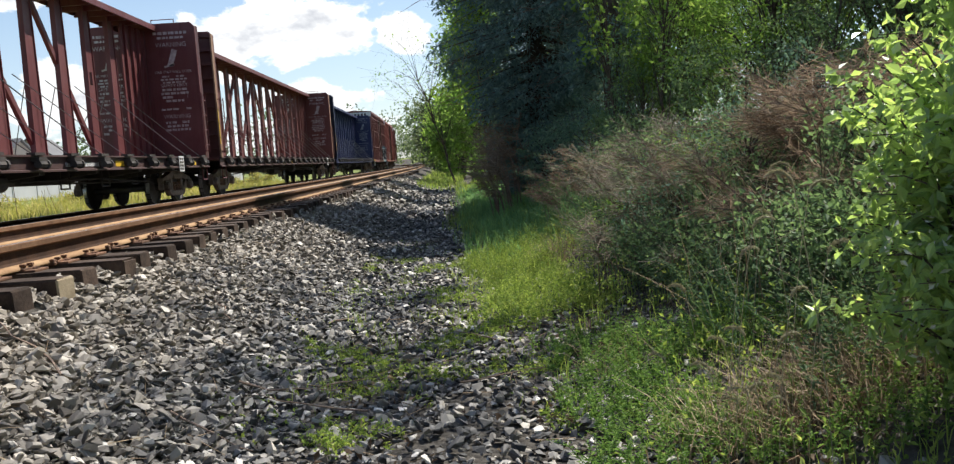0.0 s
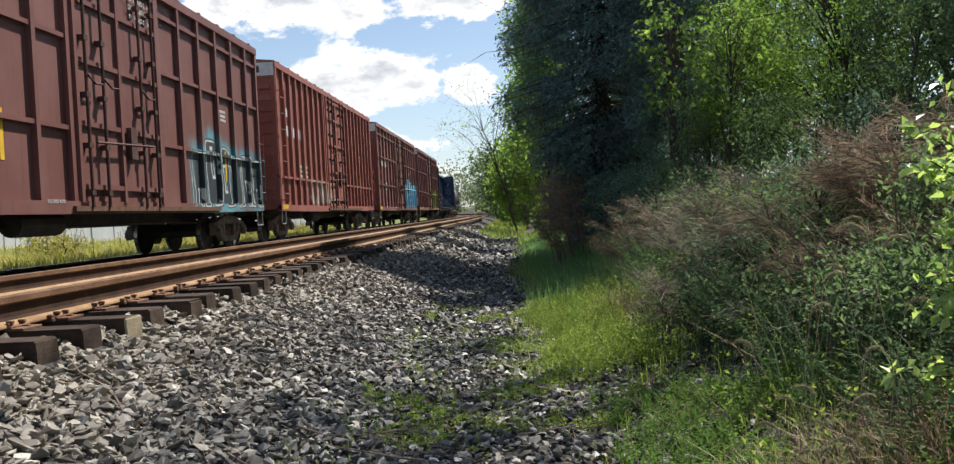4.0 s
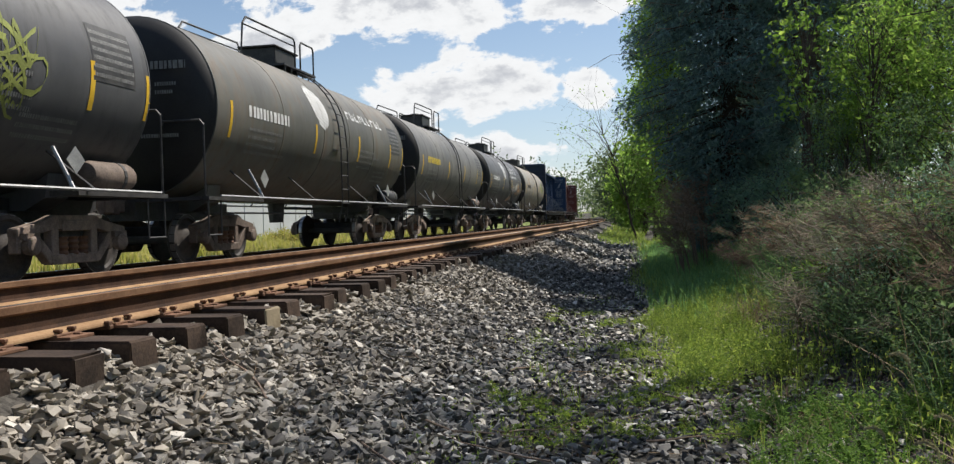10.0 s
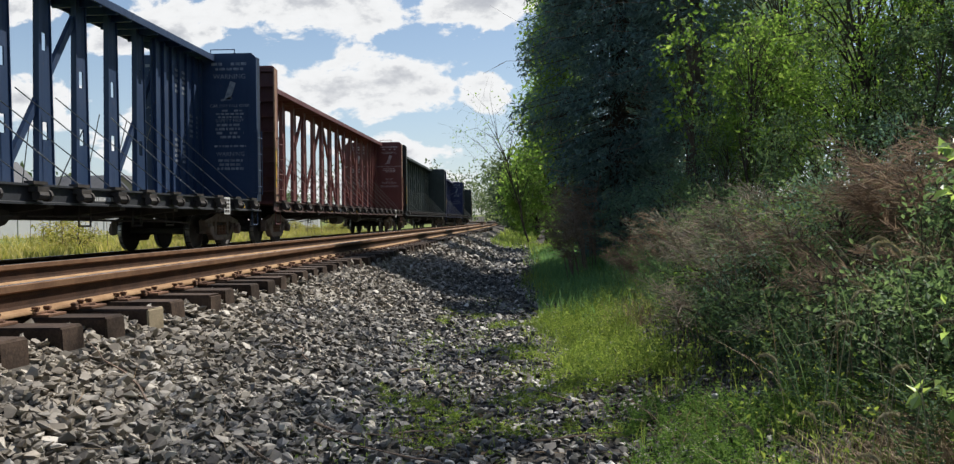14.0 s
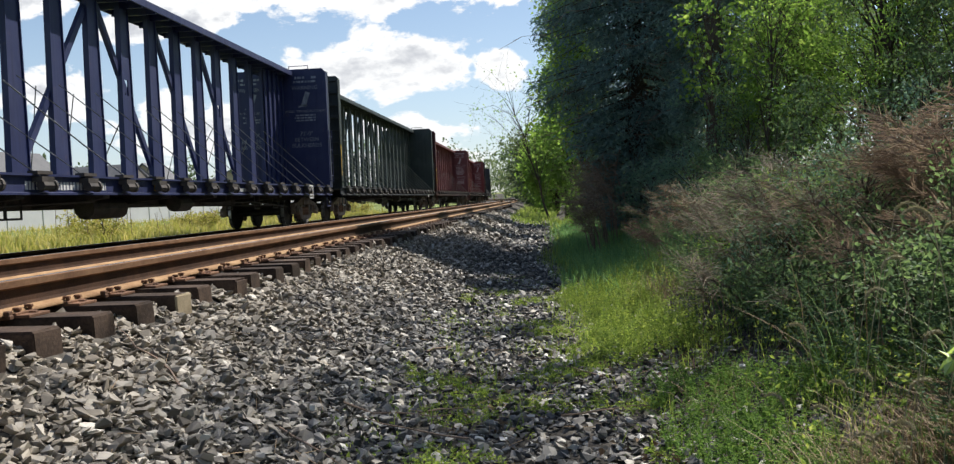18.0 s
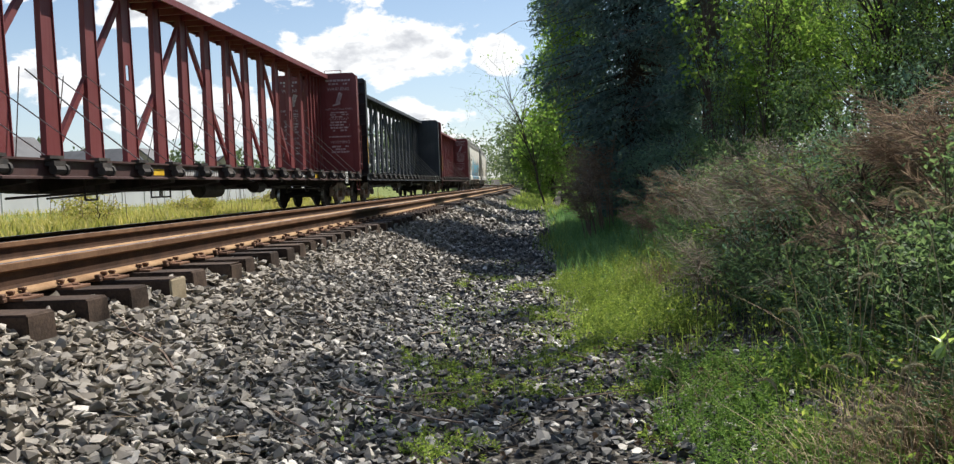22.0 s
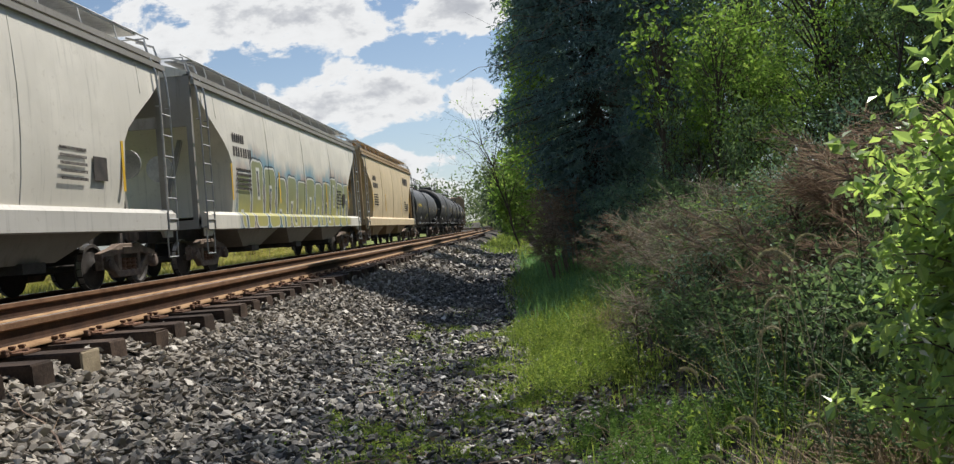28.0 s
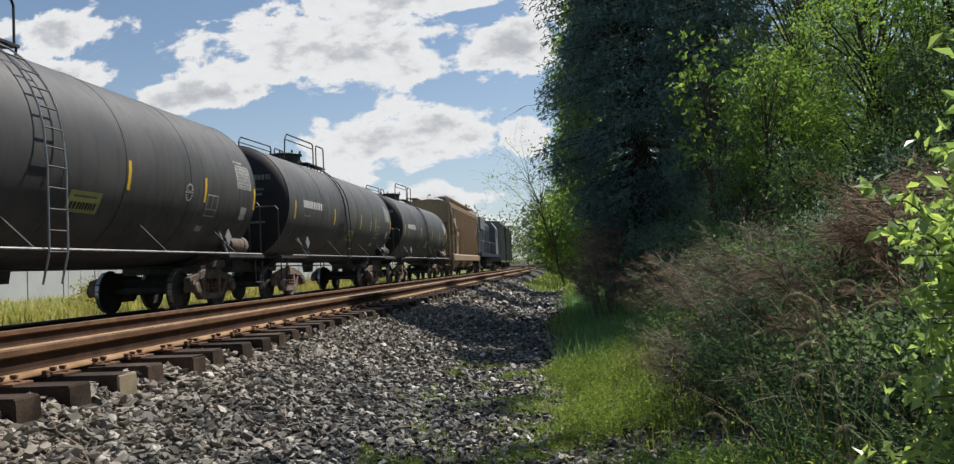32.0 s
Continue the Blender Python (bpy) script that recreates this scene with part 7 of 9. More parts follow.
def tree(label, x, y, height, radius, mat, seed, leaf=0.09, clumps=60, per=120, low=0.25, trunk_r=0.12, spread=0.55, ratio=0.55, category="tree", droop=0.3, lean=(0, 0)):
    rng = np.random.default_rng(seed)
    root = tagged(new("tree" if category == "tree" else "shrub"), label, category, group="trees and shrubs of the wooded bank")
    root.location = (x, y, ground_z(x, y) - 0.08)
    n = clumps
    u = unit(rng.normal(size=(n, 3)))
    r = rng.uniform(0.35, 1.0, n) ** 0.6
    c = u * r[:, None] * np.array([radius, radius, height * (1 - low) / 2])
    c *= rng.uniform(0.75, 1.15, (n, 1))
    c[:, 2] += height * (low + (1 - low) / 2)
    c[:, 0] += lean[0] * c[:, 2] / height
    c[:, 1] += lean[1] * c[:, 2] / height
    # trunk in bent lengths, and a limb to most clumps
    tz = np.linspace(0, height * 0.8, 7)
    tp = np.stack([lean[0] * tz / height + np.cumsum(rng.normal(0, 0.05 * radius, 7)), lean[1] * tz / height + np.cumsum(rng.normal(0, 0.05 * radius, 7)), tz], 1)
    tp[0] = (0, 0, 0)
    bm = bmesh.new()
    for k in range(6):
        rod(bm, tp[k], tp[k + 1], trunk_r * (1 - k / 7), 8, trunk_r * (1 - (k + 1) / 7), caps=False)
    part("trunk", bm, M_BARK, root, smooth=True)
    start = np.array([tp[min(5, max(1, int(len(tp) * max(0.0, p[2] - 0.35 * height * rng.uniform(0.2, 1)) / (height * 0.85))))] for p in c])
    knee = (start + c) / 2 + rng.normal(0, 0.06 * radius, c.shape) + np.array([0, 0, 0.06 * height])
    groups = [stem_arrays(start, knee, trunk_r * 0.28, trunk_r * 0.16), stem_arrays(knee, c, trunk_r * 0.16, trunk_r * 0.05)]
    tips = np.repeat(c, 4, axis=0)
    groups.append(stem_arrays(tips, tips + rng.normal(0, spread * 0.7, tips.shape), trunk_r * 0.05, 0.003))
    mesh_part("branchwork", joined(groups), M_BARK, root)
    if per:
        P = clump_points(c, per, spread * rng.uniform(0.6, 1.3, n), rng)
        mesh_part("crown", leaf_arrays(P, leaf, ratio, droop, rng=rng), mat, root)
    return root


# the dark cedar: a tall cone of drooping sprays
def cedar(x, y, height, radius, seed, n=620):
    rng = np.random.default_rng(seed)
    root = tagged(new("cedar_tree"), "tall dense dark cedar tree, nearly black in its own shade", "tree", group="trees and shrubs of the wooded bank")
    root.location = (x, y, ground_z(x, y) - 0.1)
    bm = bmesh.new()
    rod(bm, (0, 0, 0), (0, 0, height * 0.5), 0.24, 10, 0.14, caps=False)
    rod(bm, (0, 0, height * 0.5), (0, 0, height * 0.97), 0.14, 8, 0.03, caps=False)
    part("trunk", bm, M_BARK, root, smooth=True)
    z = height * rng.uniform(0.02, 1.0, n) ** 0.9
    a = rng.uniform(0, math.tau, n)
    lumps = 1 + 0.16 * np.sin(a * 3 + z * 1.3) + 0.10 * np.sin(a * 5 - z * 2.1)
    reach = radius * np.clip(1.30 - (z / height) ** 2.2, 0.05, 1) * rng.uniform(0.7, 1.12, n) * lumps * np.clip(0.42 + z / 7.0, 0, 1)
    A = np.stack([0 * z, 0 * z, z + 0.15 * reach], 1)
    B = np.stack([reach * np.cos(a), reach * np.sin(a), z - 0.12 * reach], 1)
    mesh_part("branchwork", stem_arrays(A, B, 0.03, 0.008), M_BARK, root)
    k = 84
    f = rng.uniform(0.30, 1.06, (n, k, 1)) ** 0.8
    along = B - A
    out = unit(along)
    side = unit(np.cross(out, np.array([[0, 0, 1.0]])))
    wide = (0.10 + 0.34 * np.sin(np.clip(f, 0, 1) * math.pi) ** 0.7) * rng.normal(0, 0.75, (n, k, 1))
    P = A[:, None] + along[:, None] * f + side[:, None] * wide
    P[..., 2] += rng.normal(-0.05, 0.10, (n, k)) - 0.25 * np.abs(wide[..., 0])
    D = out[:, None] + side[:, None] * np.sign(wide) * 0.7 + rng.normal(0, 0.40, (n, k, 3)) + np.array([0, 0, -0.15])
    mesh_part("crown", leaves_along(P.reshape(-1, 3), D.reshape(-1, 3), 0.15, 0.20, rng), L_CEDAR, root)
    C = np.concatenate([clump_points(A + along * q, w, 0.46 * rng.uniform(0.7, 1.25, n), rng) for q, w in ((0.92, 26), (0.72, 26), (0.45, 14))])
    mesh_part("inner_crown", leaf_arrays(C, 0.14, 0.26, 0.7, rng=rng), L_CEDAR, root)
    m = rng.uniform(size=n) < 0.22
    T = A[m] + along[m] * 0.9
    T2 = T + out[m] * 0.45 + rng.normal(0, 0.18, T.shape)
    mesh_part("dead_branchwork", joined([stem_arrays(T, T2, 0.010, 0.005), stem_arrays(T2, T2 + out[m] * 0.3 + rng.normal(0, 0.22, T.shape), 0.006, 0.004), stem_arrays(T2, T2 + out[m] * 0.3 + rng.normal(0, 0.22, T.shape), 0.006, 0.004)]), M_TWIG, root, "bare grey twigs among the needles")["kind"] = "stuff"
    return root


cedar(2.35, 20.0, 11.5, 2.0, 3, 700)
# added out of sight behind the first, to lengthen the shadow on the ballast
cedar(3.4, 24.5, 11.0, 1.7, 4, 150)
cedar(3.65, 17.6, 9.0, 1.2, 5, 190)

# the light-green trees past the cedar and the bare one that leans over the line
tree("light green broad-leaved tree lit from behind", 1.5, 29.0, 12.0, 0.85, L_LIME, 21, 0.14, 90, 110, 0.12, 0.14, 0.75)
tree("light green broad-leaved tree lit from behind", 1.4, 37.0, 12.5, 1.1, L_LIME, 22, 0.17, 90, 100, 0.10, 0.16, 0.85)
tree("mid-green broad-leaved tree beside the line", 1.3, 46.0, 10.0, 1.3, L_LIME, 23, 0.22, 90, 80, 0.06, 0.16, 1.0)
tree("mid-green broad-leaved tree beside the line", 0.8, 58.0, 7.5, 1.8, L_LIME, 24, 0.28, 80, 70, 0.05, 0.18, 1.2)
tree("mid-green broad-leaved tree beside the line", 0.4, 74.0, 7.5, 2.2, L_LIME, 25, 0.34, 80, 60, 0.05, 0.18, 1.4)
tree("mid-green broad-leaved tree beside the line", -0.8, 95.0, 9.0, 3.0, L_FAR, 26, 0.42, 80, 50, 0.05, 0.18, 1.6)
tree("nearly bare thin tree reaching over the line", 0.4, 42.0, 8.0, 2.0, L_LIME, 27, 0.12, 46, 8, 0.35, 0.055, 0.8, lean=(-2.2, 0))
# the wood on the bank
WOOD = [(6.0, 9.0, 4.0, 1.5, L_MID, 31), (7.6, 11.5, 5.6, 2.2, L_DARK, 32), (4.9, 12.2, 4.4, 1.4, L_LIME, 33), (6.2, 14.6, 5.6, 1.9, L_MID, 34), (4.9, 16.8, 6.4, 1.7, L_MID, 35),
        (8.5, 15.0, 7.6, 2.6, L_DARK, 36), (7.6, 20.0, 9.0, 2.8, L_DARK, 37), (6.6, 5.6, 3.4, 1.6, L_MID, 38), (8.8, 6.5, 4.6, 2.2, L_DARK, 39), (5.6, 7.4, 2.8, 1.1, L_MID, 40), (11.5, 11.0, 8.0, 3.0, L_DARK, 41),
        (6.6, 2.6, 3.6, 1.6, L_MID, 42), (9.5, 2.5, 5.0, 2.4, L_DARK, 43), (4.2, 14.4, 3.4, 0.9, L_LIME, 44), (6.0, 10.8, 4.2, 1.4, L_MID, 45), (7.2, 8.4, 3.9, 1.6, L_MID, 46)]
for wx, wy, wh, wr, wm, sd in WOOD:
    lab = {"sunny lime leaves": "sunlit lime-green young tree on the bank", "mid green leaves": "mid-green leafy tree on the bank", "dark green leaves": "dark shaded tree deep in the wood"}[wm.name]
    tree(lab, wx, wy, wh, wr, wm, sd, 0.050 if wx < 7 else 0.10, 80, 190 if wx < 7 else 90, 0.04, 0.07, 0.40, droop=0.0)


# taller trees added at the wood's edge, whose thin unseen crowns dapple the ballast
for wx, wy, wh, wr, sd in ((6.2, 18.0, 10.0, 2.0, 53),):
    tree("tall tree with a thin unseen crown, added for dappled shade", wx, wy, wh, wr, L_MID, sd, 0.09, 60, 60, 0.55, 0.09, 0.5)

# unseen tree, set where its shadow falls across the middle of the bank
tree("tall leafy tree added out of view to shade the bank", 7.2, 12.4, 10.5, 1.6, L_MID, 60, 0.10, 50, 22, 0.6, 0.08, 0.42)
tree("young sapling with sparse bright yellow-green leaves", 3.05, 14.6, 4.3, 0.75, L_LIME, 54, 0.105, 40, 14, 0.40, 0.035, 0.30, ratio=0.6)
tree("young sapling with sparse bright yellow-green leaves", 3.7, 13.4, 3.9, 0.8, L_LIME, 55, 0.09, 40, 22, 0.25, 0.03, 0.30, ratio=0.6)


# more added crowns above the view, leaning out to dapple ditch and ballast
for wx, wy, wh, wr, sd, k in ((6.2, 11.5, 10.4, 1.6, 56, 26), (6.6, 14.5, 11.5, 1.7, 57, 22), (5.8, 9.6, 9.4, 1.5, 58, 14)):
    tree("tall tree with a thin unseen crown, added for dappled shade", wx, wy, wh, wr, L_MID, sd, 0.10, 42, k, 0.74, 0.06, 0.34, lean=(-3.0, 0))


# undergrowth along the bank: leafy shrubs, dead brush, tall grass
def shrub(label, x, y, height, radius, mat, seed, leaf=0.05, clumps=40, per=90, spread=0.28):
    return tree(label, x, y, height, radius, mat, seed, leaf, clumps, per, 0.0, 0.035, spread, category="shrub", droop=0.1)


SHRUBS = [(2.75, 6.9, 0.95, 0.5, L_MID, 161), (3.0, 8.0, 1.0, 0.55, L_DARK, 162), (2.45, 5.4, 0.65, 0.45, L_MID, 163), (3.3, 4.9, 0.9, 0.5, L_DARK, 164), (2.15, 7.4, 0.75, 0.4, L_DARK, 165), (2.4, 9.4, 1.1, 0.5, L_MID, 166), (3.7, 8.6, 1.3, 0.7, L_DARK, 167),
          (3.0, 5.4, 1.0, 0.6, L_MID, 61), (4.3, 7.9, 1.0, 0.7, L_MID, 62), (2.6, 7.6, 0.5, 0.45, L_MID, 63), (4.2, 9.6, 1.6, 0.8, L_MID, 64), (3.2, 9.6, 0.9, 0.6, L_MID, 65),
          (2.9, 12.3, 1.2, 0.7, L_MID, 66), (3.9, 11.2, 1.9, 0.9, L_MID, 67), (3.3, 14.0, 2.0, 0.9, L_MID, 68), (2.8, 16.0, 1.8, 0.8, L_DARK, 69), (2.4, 4.6, 0.6, 0.5, L_MID, 70),
          (5.2, 5.6, 1.6, 0.9, L_MID, 71), (2.3, 6.1, 0.5, 0.45, L_MID, 72), (2.9, 3.9, 0.9, 0.6, L_MID, 73), (5.0, 10.6, 2.4, 1.0, L_MID, 74), (3.5, 15.5, 3.0, 1.0, L_DARK, 75), (1.9, 23.0, 1.5, 0.6, L_MID, 76),
          (1.5, 27.0, 2.0, 0.7, L_LIME, 77), (2.4, 18.0, 1.5, 0.7, L_DARK, 78), (2.0, 6.9, 0.5, 0.4, L_MID, 79), (2.1, 8.6, 0.6, 0.40, L_LIME, 80), (2.6, 8.9, 0.9, 0.5, L_LIME, 60)]
for sx_, sy_, sh, sr, sm, sd in SHRUBS:
    lab = {"sunny lime leaves": "lime-green shrub at the wood's edge", "mid green leaves": "tangled mid-green shrub on the bank", "dark green leaves": "dark green shrub in the shade of the bank"}[sm.name]
    shrub(lab, sx_, sy_, sh, sr, sm, sd, 0.040 if sy_ < 10 else 0.055, per=70 if sy_ < 10 else 80)


def dead_brush(x, y, height, radius, seed, stems=46, lean=(-0.35, -0.1), spray=None, thick=1.0, label="dry brown brush of last year's weeds with fine twigs"):
    """Last year's weeds: many thin stems with fans of fine brown twigs."""
    rng = np.random.default_rng(seed)
    root = tagged(new("dead_brush"), label, "brush", group="dead brush on the bank")
    root.location = (x, y, ground_z(x, y) - 0.03)
    n = stems
    A = np.stack([rng.normal(0, radius * 0.35, n), rng.normal(0, radius * 0.35, n), np.zeros(n)], 1)
    h = height * rng.uniform(0.6, 1.1, n)
    out = rng.normal(0, 0.30, (n, 2)) * radius + np.array(lean) * height * 0.5
    B = A + np.stack([out[:, 0] * 0.5, out[:, 1] * 0.5, h * 0.6], 1)
    C = A + np.stack([out[:, 0] * 1.5, out[:, 1] * 1.5, h], 1)
    groups = [stem_arrays(A, B, 0.006 * thick, 0.0045 * thick), stem_arrays(B, C, 0.0045 * thick, 0.003 * thick)]
    k = 18
    f = rng.uniform(0.15, 1.0, n * k)[:, None]
    S = np.repeat(B, k, 0) + np.repeat(C - B, k, 0) * f
    T = S + np.stack([rng.normal(lean[0] * 0.25, 0.13, n * k), rng.normal(lean[1] * 0.2, 0.13, n * k), rng.uniform(-0.05, 0.12, n * k)], 1) * height * 0.75
    groups.append(stem_arrays(S, T, 0.0028 * thick, 0.0016 * thick))
    mesh_part("stalk_tangle", joined(groups), M_TWIG, root)["kind"] = "stuff"
    q = 7
    P = np.repeat(S, q, 0) + np.repeat(T - S, q, 0) * rng.uniform(0.1, 1.0, n * k * q)[:, None]
    D = unit(unit(np.repeat(T - S, q, 0)) + rng.normal(0, 0.38, P.shape))
    W = unit(np.cross(D, rng.normal(size=P.shape))) * 0.0019 * thick
    E = P + D * (0.105 * rng.uniform(0.5, 1.4, len(P)))[:, None]
    V = np.stack([P - W, P + W, E + W * 0.5, E - W * 0.5], 1).reshape(-1, 3)
    mesh_part("twig_spray", (V, np.arange(len(V)).reshape(-1, 4)), spray or L_DEAD, root, "fans of fine twigs and dry husks")
    return root


BRUSH = [(3.4, 6.2, 0.86, 102, 24), (3.1, 6.6, 0.76, 104, 20), (3.9, 6.0, 0.80, 105, 20), (3.5, 6.9, 0.80, 83, 16), (4.3, 7.9, 0.72, 86, 10), (3.75, 5.6, 0.74, 90, 16), (4.3, 5.9, 0.65, 95, 16), (3.1, 5.5, 0.42, 97, 10),
         (2.55, 6.0, 0.50, 121, 10), (2.6, 10.4, 0.86, 85, 8), (2.35, 10.2, 0.86, 114, 8), (2.2, 11.8, 0.76, 96, 8), (1.9, 12.6, 0.66, 98, 8), (1.9, 20.5, 1.6, 101, 12), (2.6, 7.0, 0.80, 122, 8)]
for bx, by, bh, sd, k in BRUSH:
    dead_brush(bx, by, bh, 0.55 if by < 15 else 0.75, sd, k, (-0.6, -0.05))
# the greyer, finer growth that mounds over the bank's foot
GREY_BRUSH = [(1.95, 7.5, 0.85, 131, 11), (2.15, 8.2, 1.05, 132, 13), (1.78, 6.9, 0.55, 133, 9), (2.35, 7.3, 0.95, 134, 9), (2.1, 9.0, 0.95, 135, 9), (2.45, 8.7, 1.05, 136, 8)]
for bx, by, bh, sd, k in GREY_BRUSH:
    dead_brush(bx, by, bh, 0.55, sd, k, (-0.22, -0.05), L_GREYDRY, 1.0, "grey-brown thicket of fine dry stems mounded over the bank's foot")
for bx, by, bh, sd in ((1.25, 16.9, 1.25, 141), (1.5, 17.8, 1.6, 142), (1.75, 18.8, 1.9, 143)):
    dead_brush(bx, by, bh, 0.45, sd, 13, (-0.28, 0.0), L_DEAD, 2.2, "tall bare grey bush of dry twigs beside the ditch")


# the honeysuckle beside the camera: arching shoots, pairs of leaves, white blossom
def honeysuckle(x, y, height, radius, seed, n=250):
    rng = np.random.default_rng(seed)
    root = tagged(new("honeysuckle_bush"), "fresh green honeysuckle bush with pairs of leaves and white blossom", "shrub", group="trees and shrubs of the wooded bank")
    root.location = (x, y, ground_z(x, y) - 0.05)
    a = rng.uniform(0, math.tau, n)
    h = height * rng.uniform(0.25, 1.0, n)
    r = radius * rng.uniform(0.35, 1.0, n)
    pts = []
    for f in np.linspace(0, 1, 9):
        arch = f ** 1.5
        pts.append(np.stack([r * arch * np.cos(a), r * arch * np.sin(a), h * (f - 0.30 * f ** 4)], 1))
    groups = [stem_arrays(p, q, 0.009 * (1 - k / 10), 0.009 * (1 - (k + 1) / 10)) for k, (p, q) in enumerate(zip(pts[:-1], pts[1:]))]
    mesh_part("shoot_tangle", joined(groups), M_BARK, root)
    P, W = [], []
    for p, q in zip(pts[1:-1], pts[2:]):
        for f in np.linspace(0, 1, 8):
            P.append(p + (q - p) * f + rng.normal(0, 0.03, p.shape))
    P = np.concatenate(P)
    P = P[rng.uniform(size=len(P)) < 0.95]
    mesh_part("foliage", leaf_arrays(np.concatenate([P, P]), 0.052, 0.50, 0.45, rng=rng, flat=0.8), L_MID2, root)
    tip = P[rng.uniform(size=len(P)) < 0.022]
    tip = np.repeat(tip, 9, 0) + rng.normal(0, 0.022, (len(tip) * 9, 3))
    mesh_part("blossom", leaf_arrays(tip, 0.032, 0.38, -0.3, rng=rng), L_FLOWER, root, "clusters of small white blossom")
    return root


L_MID2 = leaf_mat("honeysuckle leaves", [(0.0, (0.184, 0.293, 0.132)), (0.5, (0.287, 0.420, 0.172)), (1.0, (0.460, 0.598, 0.230))], 0.52, 0.30, (1.7, 1.6, 0.9), 0.75)
honeysuckle(2.62, 3.30, 2.0, 0.92, 5, 80)
honeysuckle(3.7, 4.1, 2.1, 0.9, 6, 45)
honeysuckle(3.0, 2.3, 2.6, 1.0, 7, 50)
honeysuckle(2.30, 3.0, 1.4, 0.72, 8, 110)
honeysuckle(2.22, 3.2, 2.2, 0.60, 9, 120)
honeysuckle(2.10, 3.15, 1.65, 0.58, 10, 100)


# ---- grass and weeds
def scatter(n, x0, x1, y0, y1, rng, keep=None):
    xy = np.stack([rng.uniform(x0, x1, n), rng.uniform(y0, y1, n)], 1)
    if keep is not None:
        xy = xy[[keep(a, b) for a, b in xy]]
    return xy


def patchy(scale, cut, seed):
    return lambda a, b: noise.noise((a * scale, b * scale, seed)) > cut


def stuff(name, arrays, mat, label, category):
    ob = new(name, fast_mesh(name, *arrays, mat))
    return tagged(ob, label, category, kind="stuff")


rng = np.random.default_rng(77)


def ditch_share(a, b, seed, reach=0.6):
    """How likely the ditch is grown over at a place: full along the bank's foot, thinning out towards the track."""
    edge = 0.75 + 0.30 * noise.noise((b * 0.45, seed, 0.0)) + 0.25 * noise.noise((b * 1.7, a * 1.7, seed))
    if 7.2 < b < 11.5:
        edge -= 0.25
    if b > 13:
        edge -= 0.35
    if b < 6.8:
        edge += 0.50
    f = (a - edge) / reach + 0.5
    return max(0.0, min(1.0, f)) * max(0.30 if b > 9.0 else 0.06, min(1.0, 0.42 + 1.9 * noise.noise((a * 1.9, b * 1.5, seed))))


def grown(n, x0, x1, y0, y1, seed, reach=0.6):
    return scatter(n, x0, x1, y0, y1, rng, lambda a, b: rng.uniform() < ditch_share(a, b, seed, reach))


xy = np.concatenate([grown(9000, -0.6, 2.0, 6.2, 12, 1.0), grown(9000, -0.6, 2.2, 11, 19, 1.0), grown(7500, -0.5, 2.4, 18, 40, 1.0), grown(5000, 0.2, 2.6, 2.4, 8.0, 1.0), scatter(3500, -1.4, 0.8, 36, 75, rng, patchy(0.3, -0.1, 5.0))])
far = np.clip(xy[:, 1] / 12, 0.6, 4)
stuff("grass", blade_arrays(on_ground(xy), 0.12 + 0.07 * far, 0.008 * far, 0.5, rng), L_GRASS, "fresh green grass and weeds growing in the ditch", "grass")
xy = np.concatenate([grown(11000, -0.4, 1.9, 6.2, 12.0, 1.0), grown(10000, 0.3, 2.5, 2.4, 7.5, 1.0), grown(6000, -0.3, 1.8, 10.5, 17, 1.0)])
P = on_ground(xy)
P[:, 2] += rng.uniform(0.0, 1.0, len(P)) ** 1.5 * np.clip(0.06 + 0.20 * (P[:, 0] - 0.2), 0.05, 0.30)
stuff("weeds", leaf_arrays(P, 0.032, 0.5, -0.2, rng=rng, flat=0.6), L_GRASS, "small-leaved fresh weeds in the ditch", "weeds")
xy = np.concatenate([scatter(2600, -1.0, 1.0, 4.4, 9.0, rng, patchy(2.2, 0.16, 9.0)), scatter(1600, -0.7, 0.8, 8.0, 14.0, rng, patchy(1.6, 0.10, 10.0))])
P = on_ground(xy)
V1 = leaf_arrays(P + np.stack([0 * P[:, 0], 0 * P[:, 0], rng.uniform(0.02, 0.11, len(P))], 1), 0.026, 0.5, -0.3, rng=rng, flat=0.5)
stuff("gravel_weeds", V1, L_GRASS, "sparse young weeds between the stones", "weeds")
xy = scatter(1400, -0.8, 1.0, 4.4, 8.5, rng, patchy(2.6, 0.2, 12.0))
stuff("gravel_grass", blade_arrays(on_ground(xy), 0.14, 0.006, 0.6, rng), L_GRASS, "sparse tufts of grass between the stones", "grass")
def lush(a, b):
    edge = 0.42 + 0.30 * noise.noise((b * 0.5, 3.0, 7.0)) + 0.3 * noise.noise((a * 2.0, b * 1.2, 8.0))
    return rng.uniform() < min(1.0, max(0.0, (a - edge) / 0.45)) * min(1.0, max(0.1, (b - 10.5) / 3.0))


xy = np.concatenate([scatter(13000, -0.2, 2.4, 10.5, 20.0, rng, lush), scatter(6000, -0.1, 2.2, 20.0, 30.0, rng, lush)])
far = np.clip(xy[:, 1] / 12, 0.9, 3)
stuff("ditch_grass", blade_arrays(on_ground(xy), 0.20 + 0.08 * far, 0.011 * far, 0.6, rng), L_LUSH, "lush green grass in the shade beside the ditch", "grass")
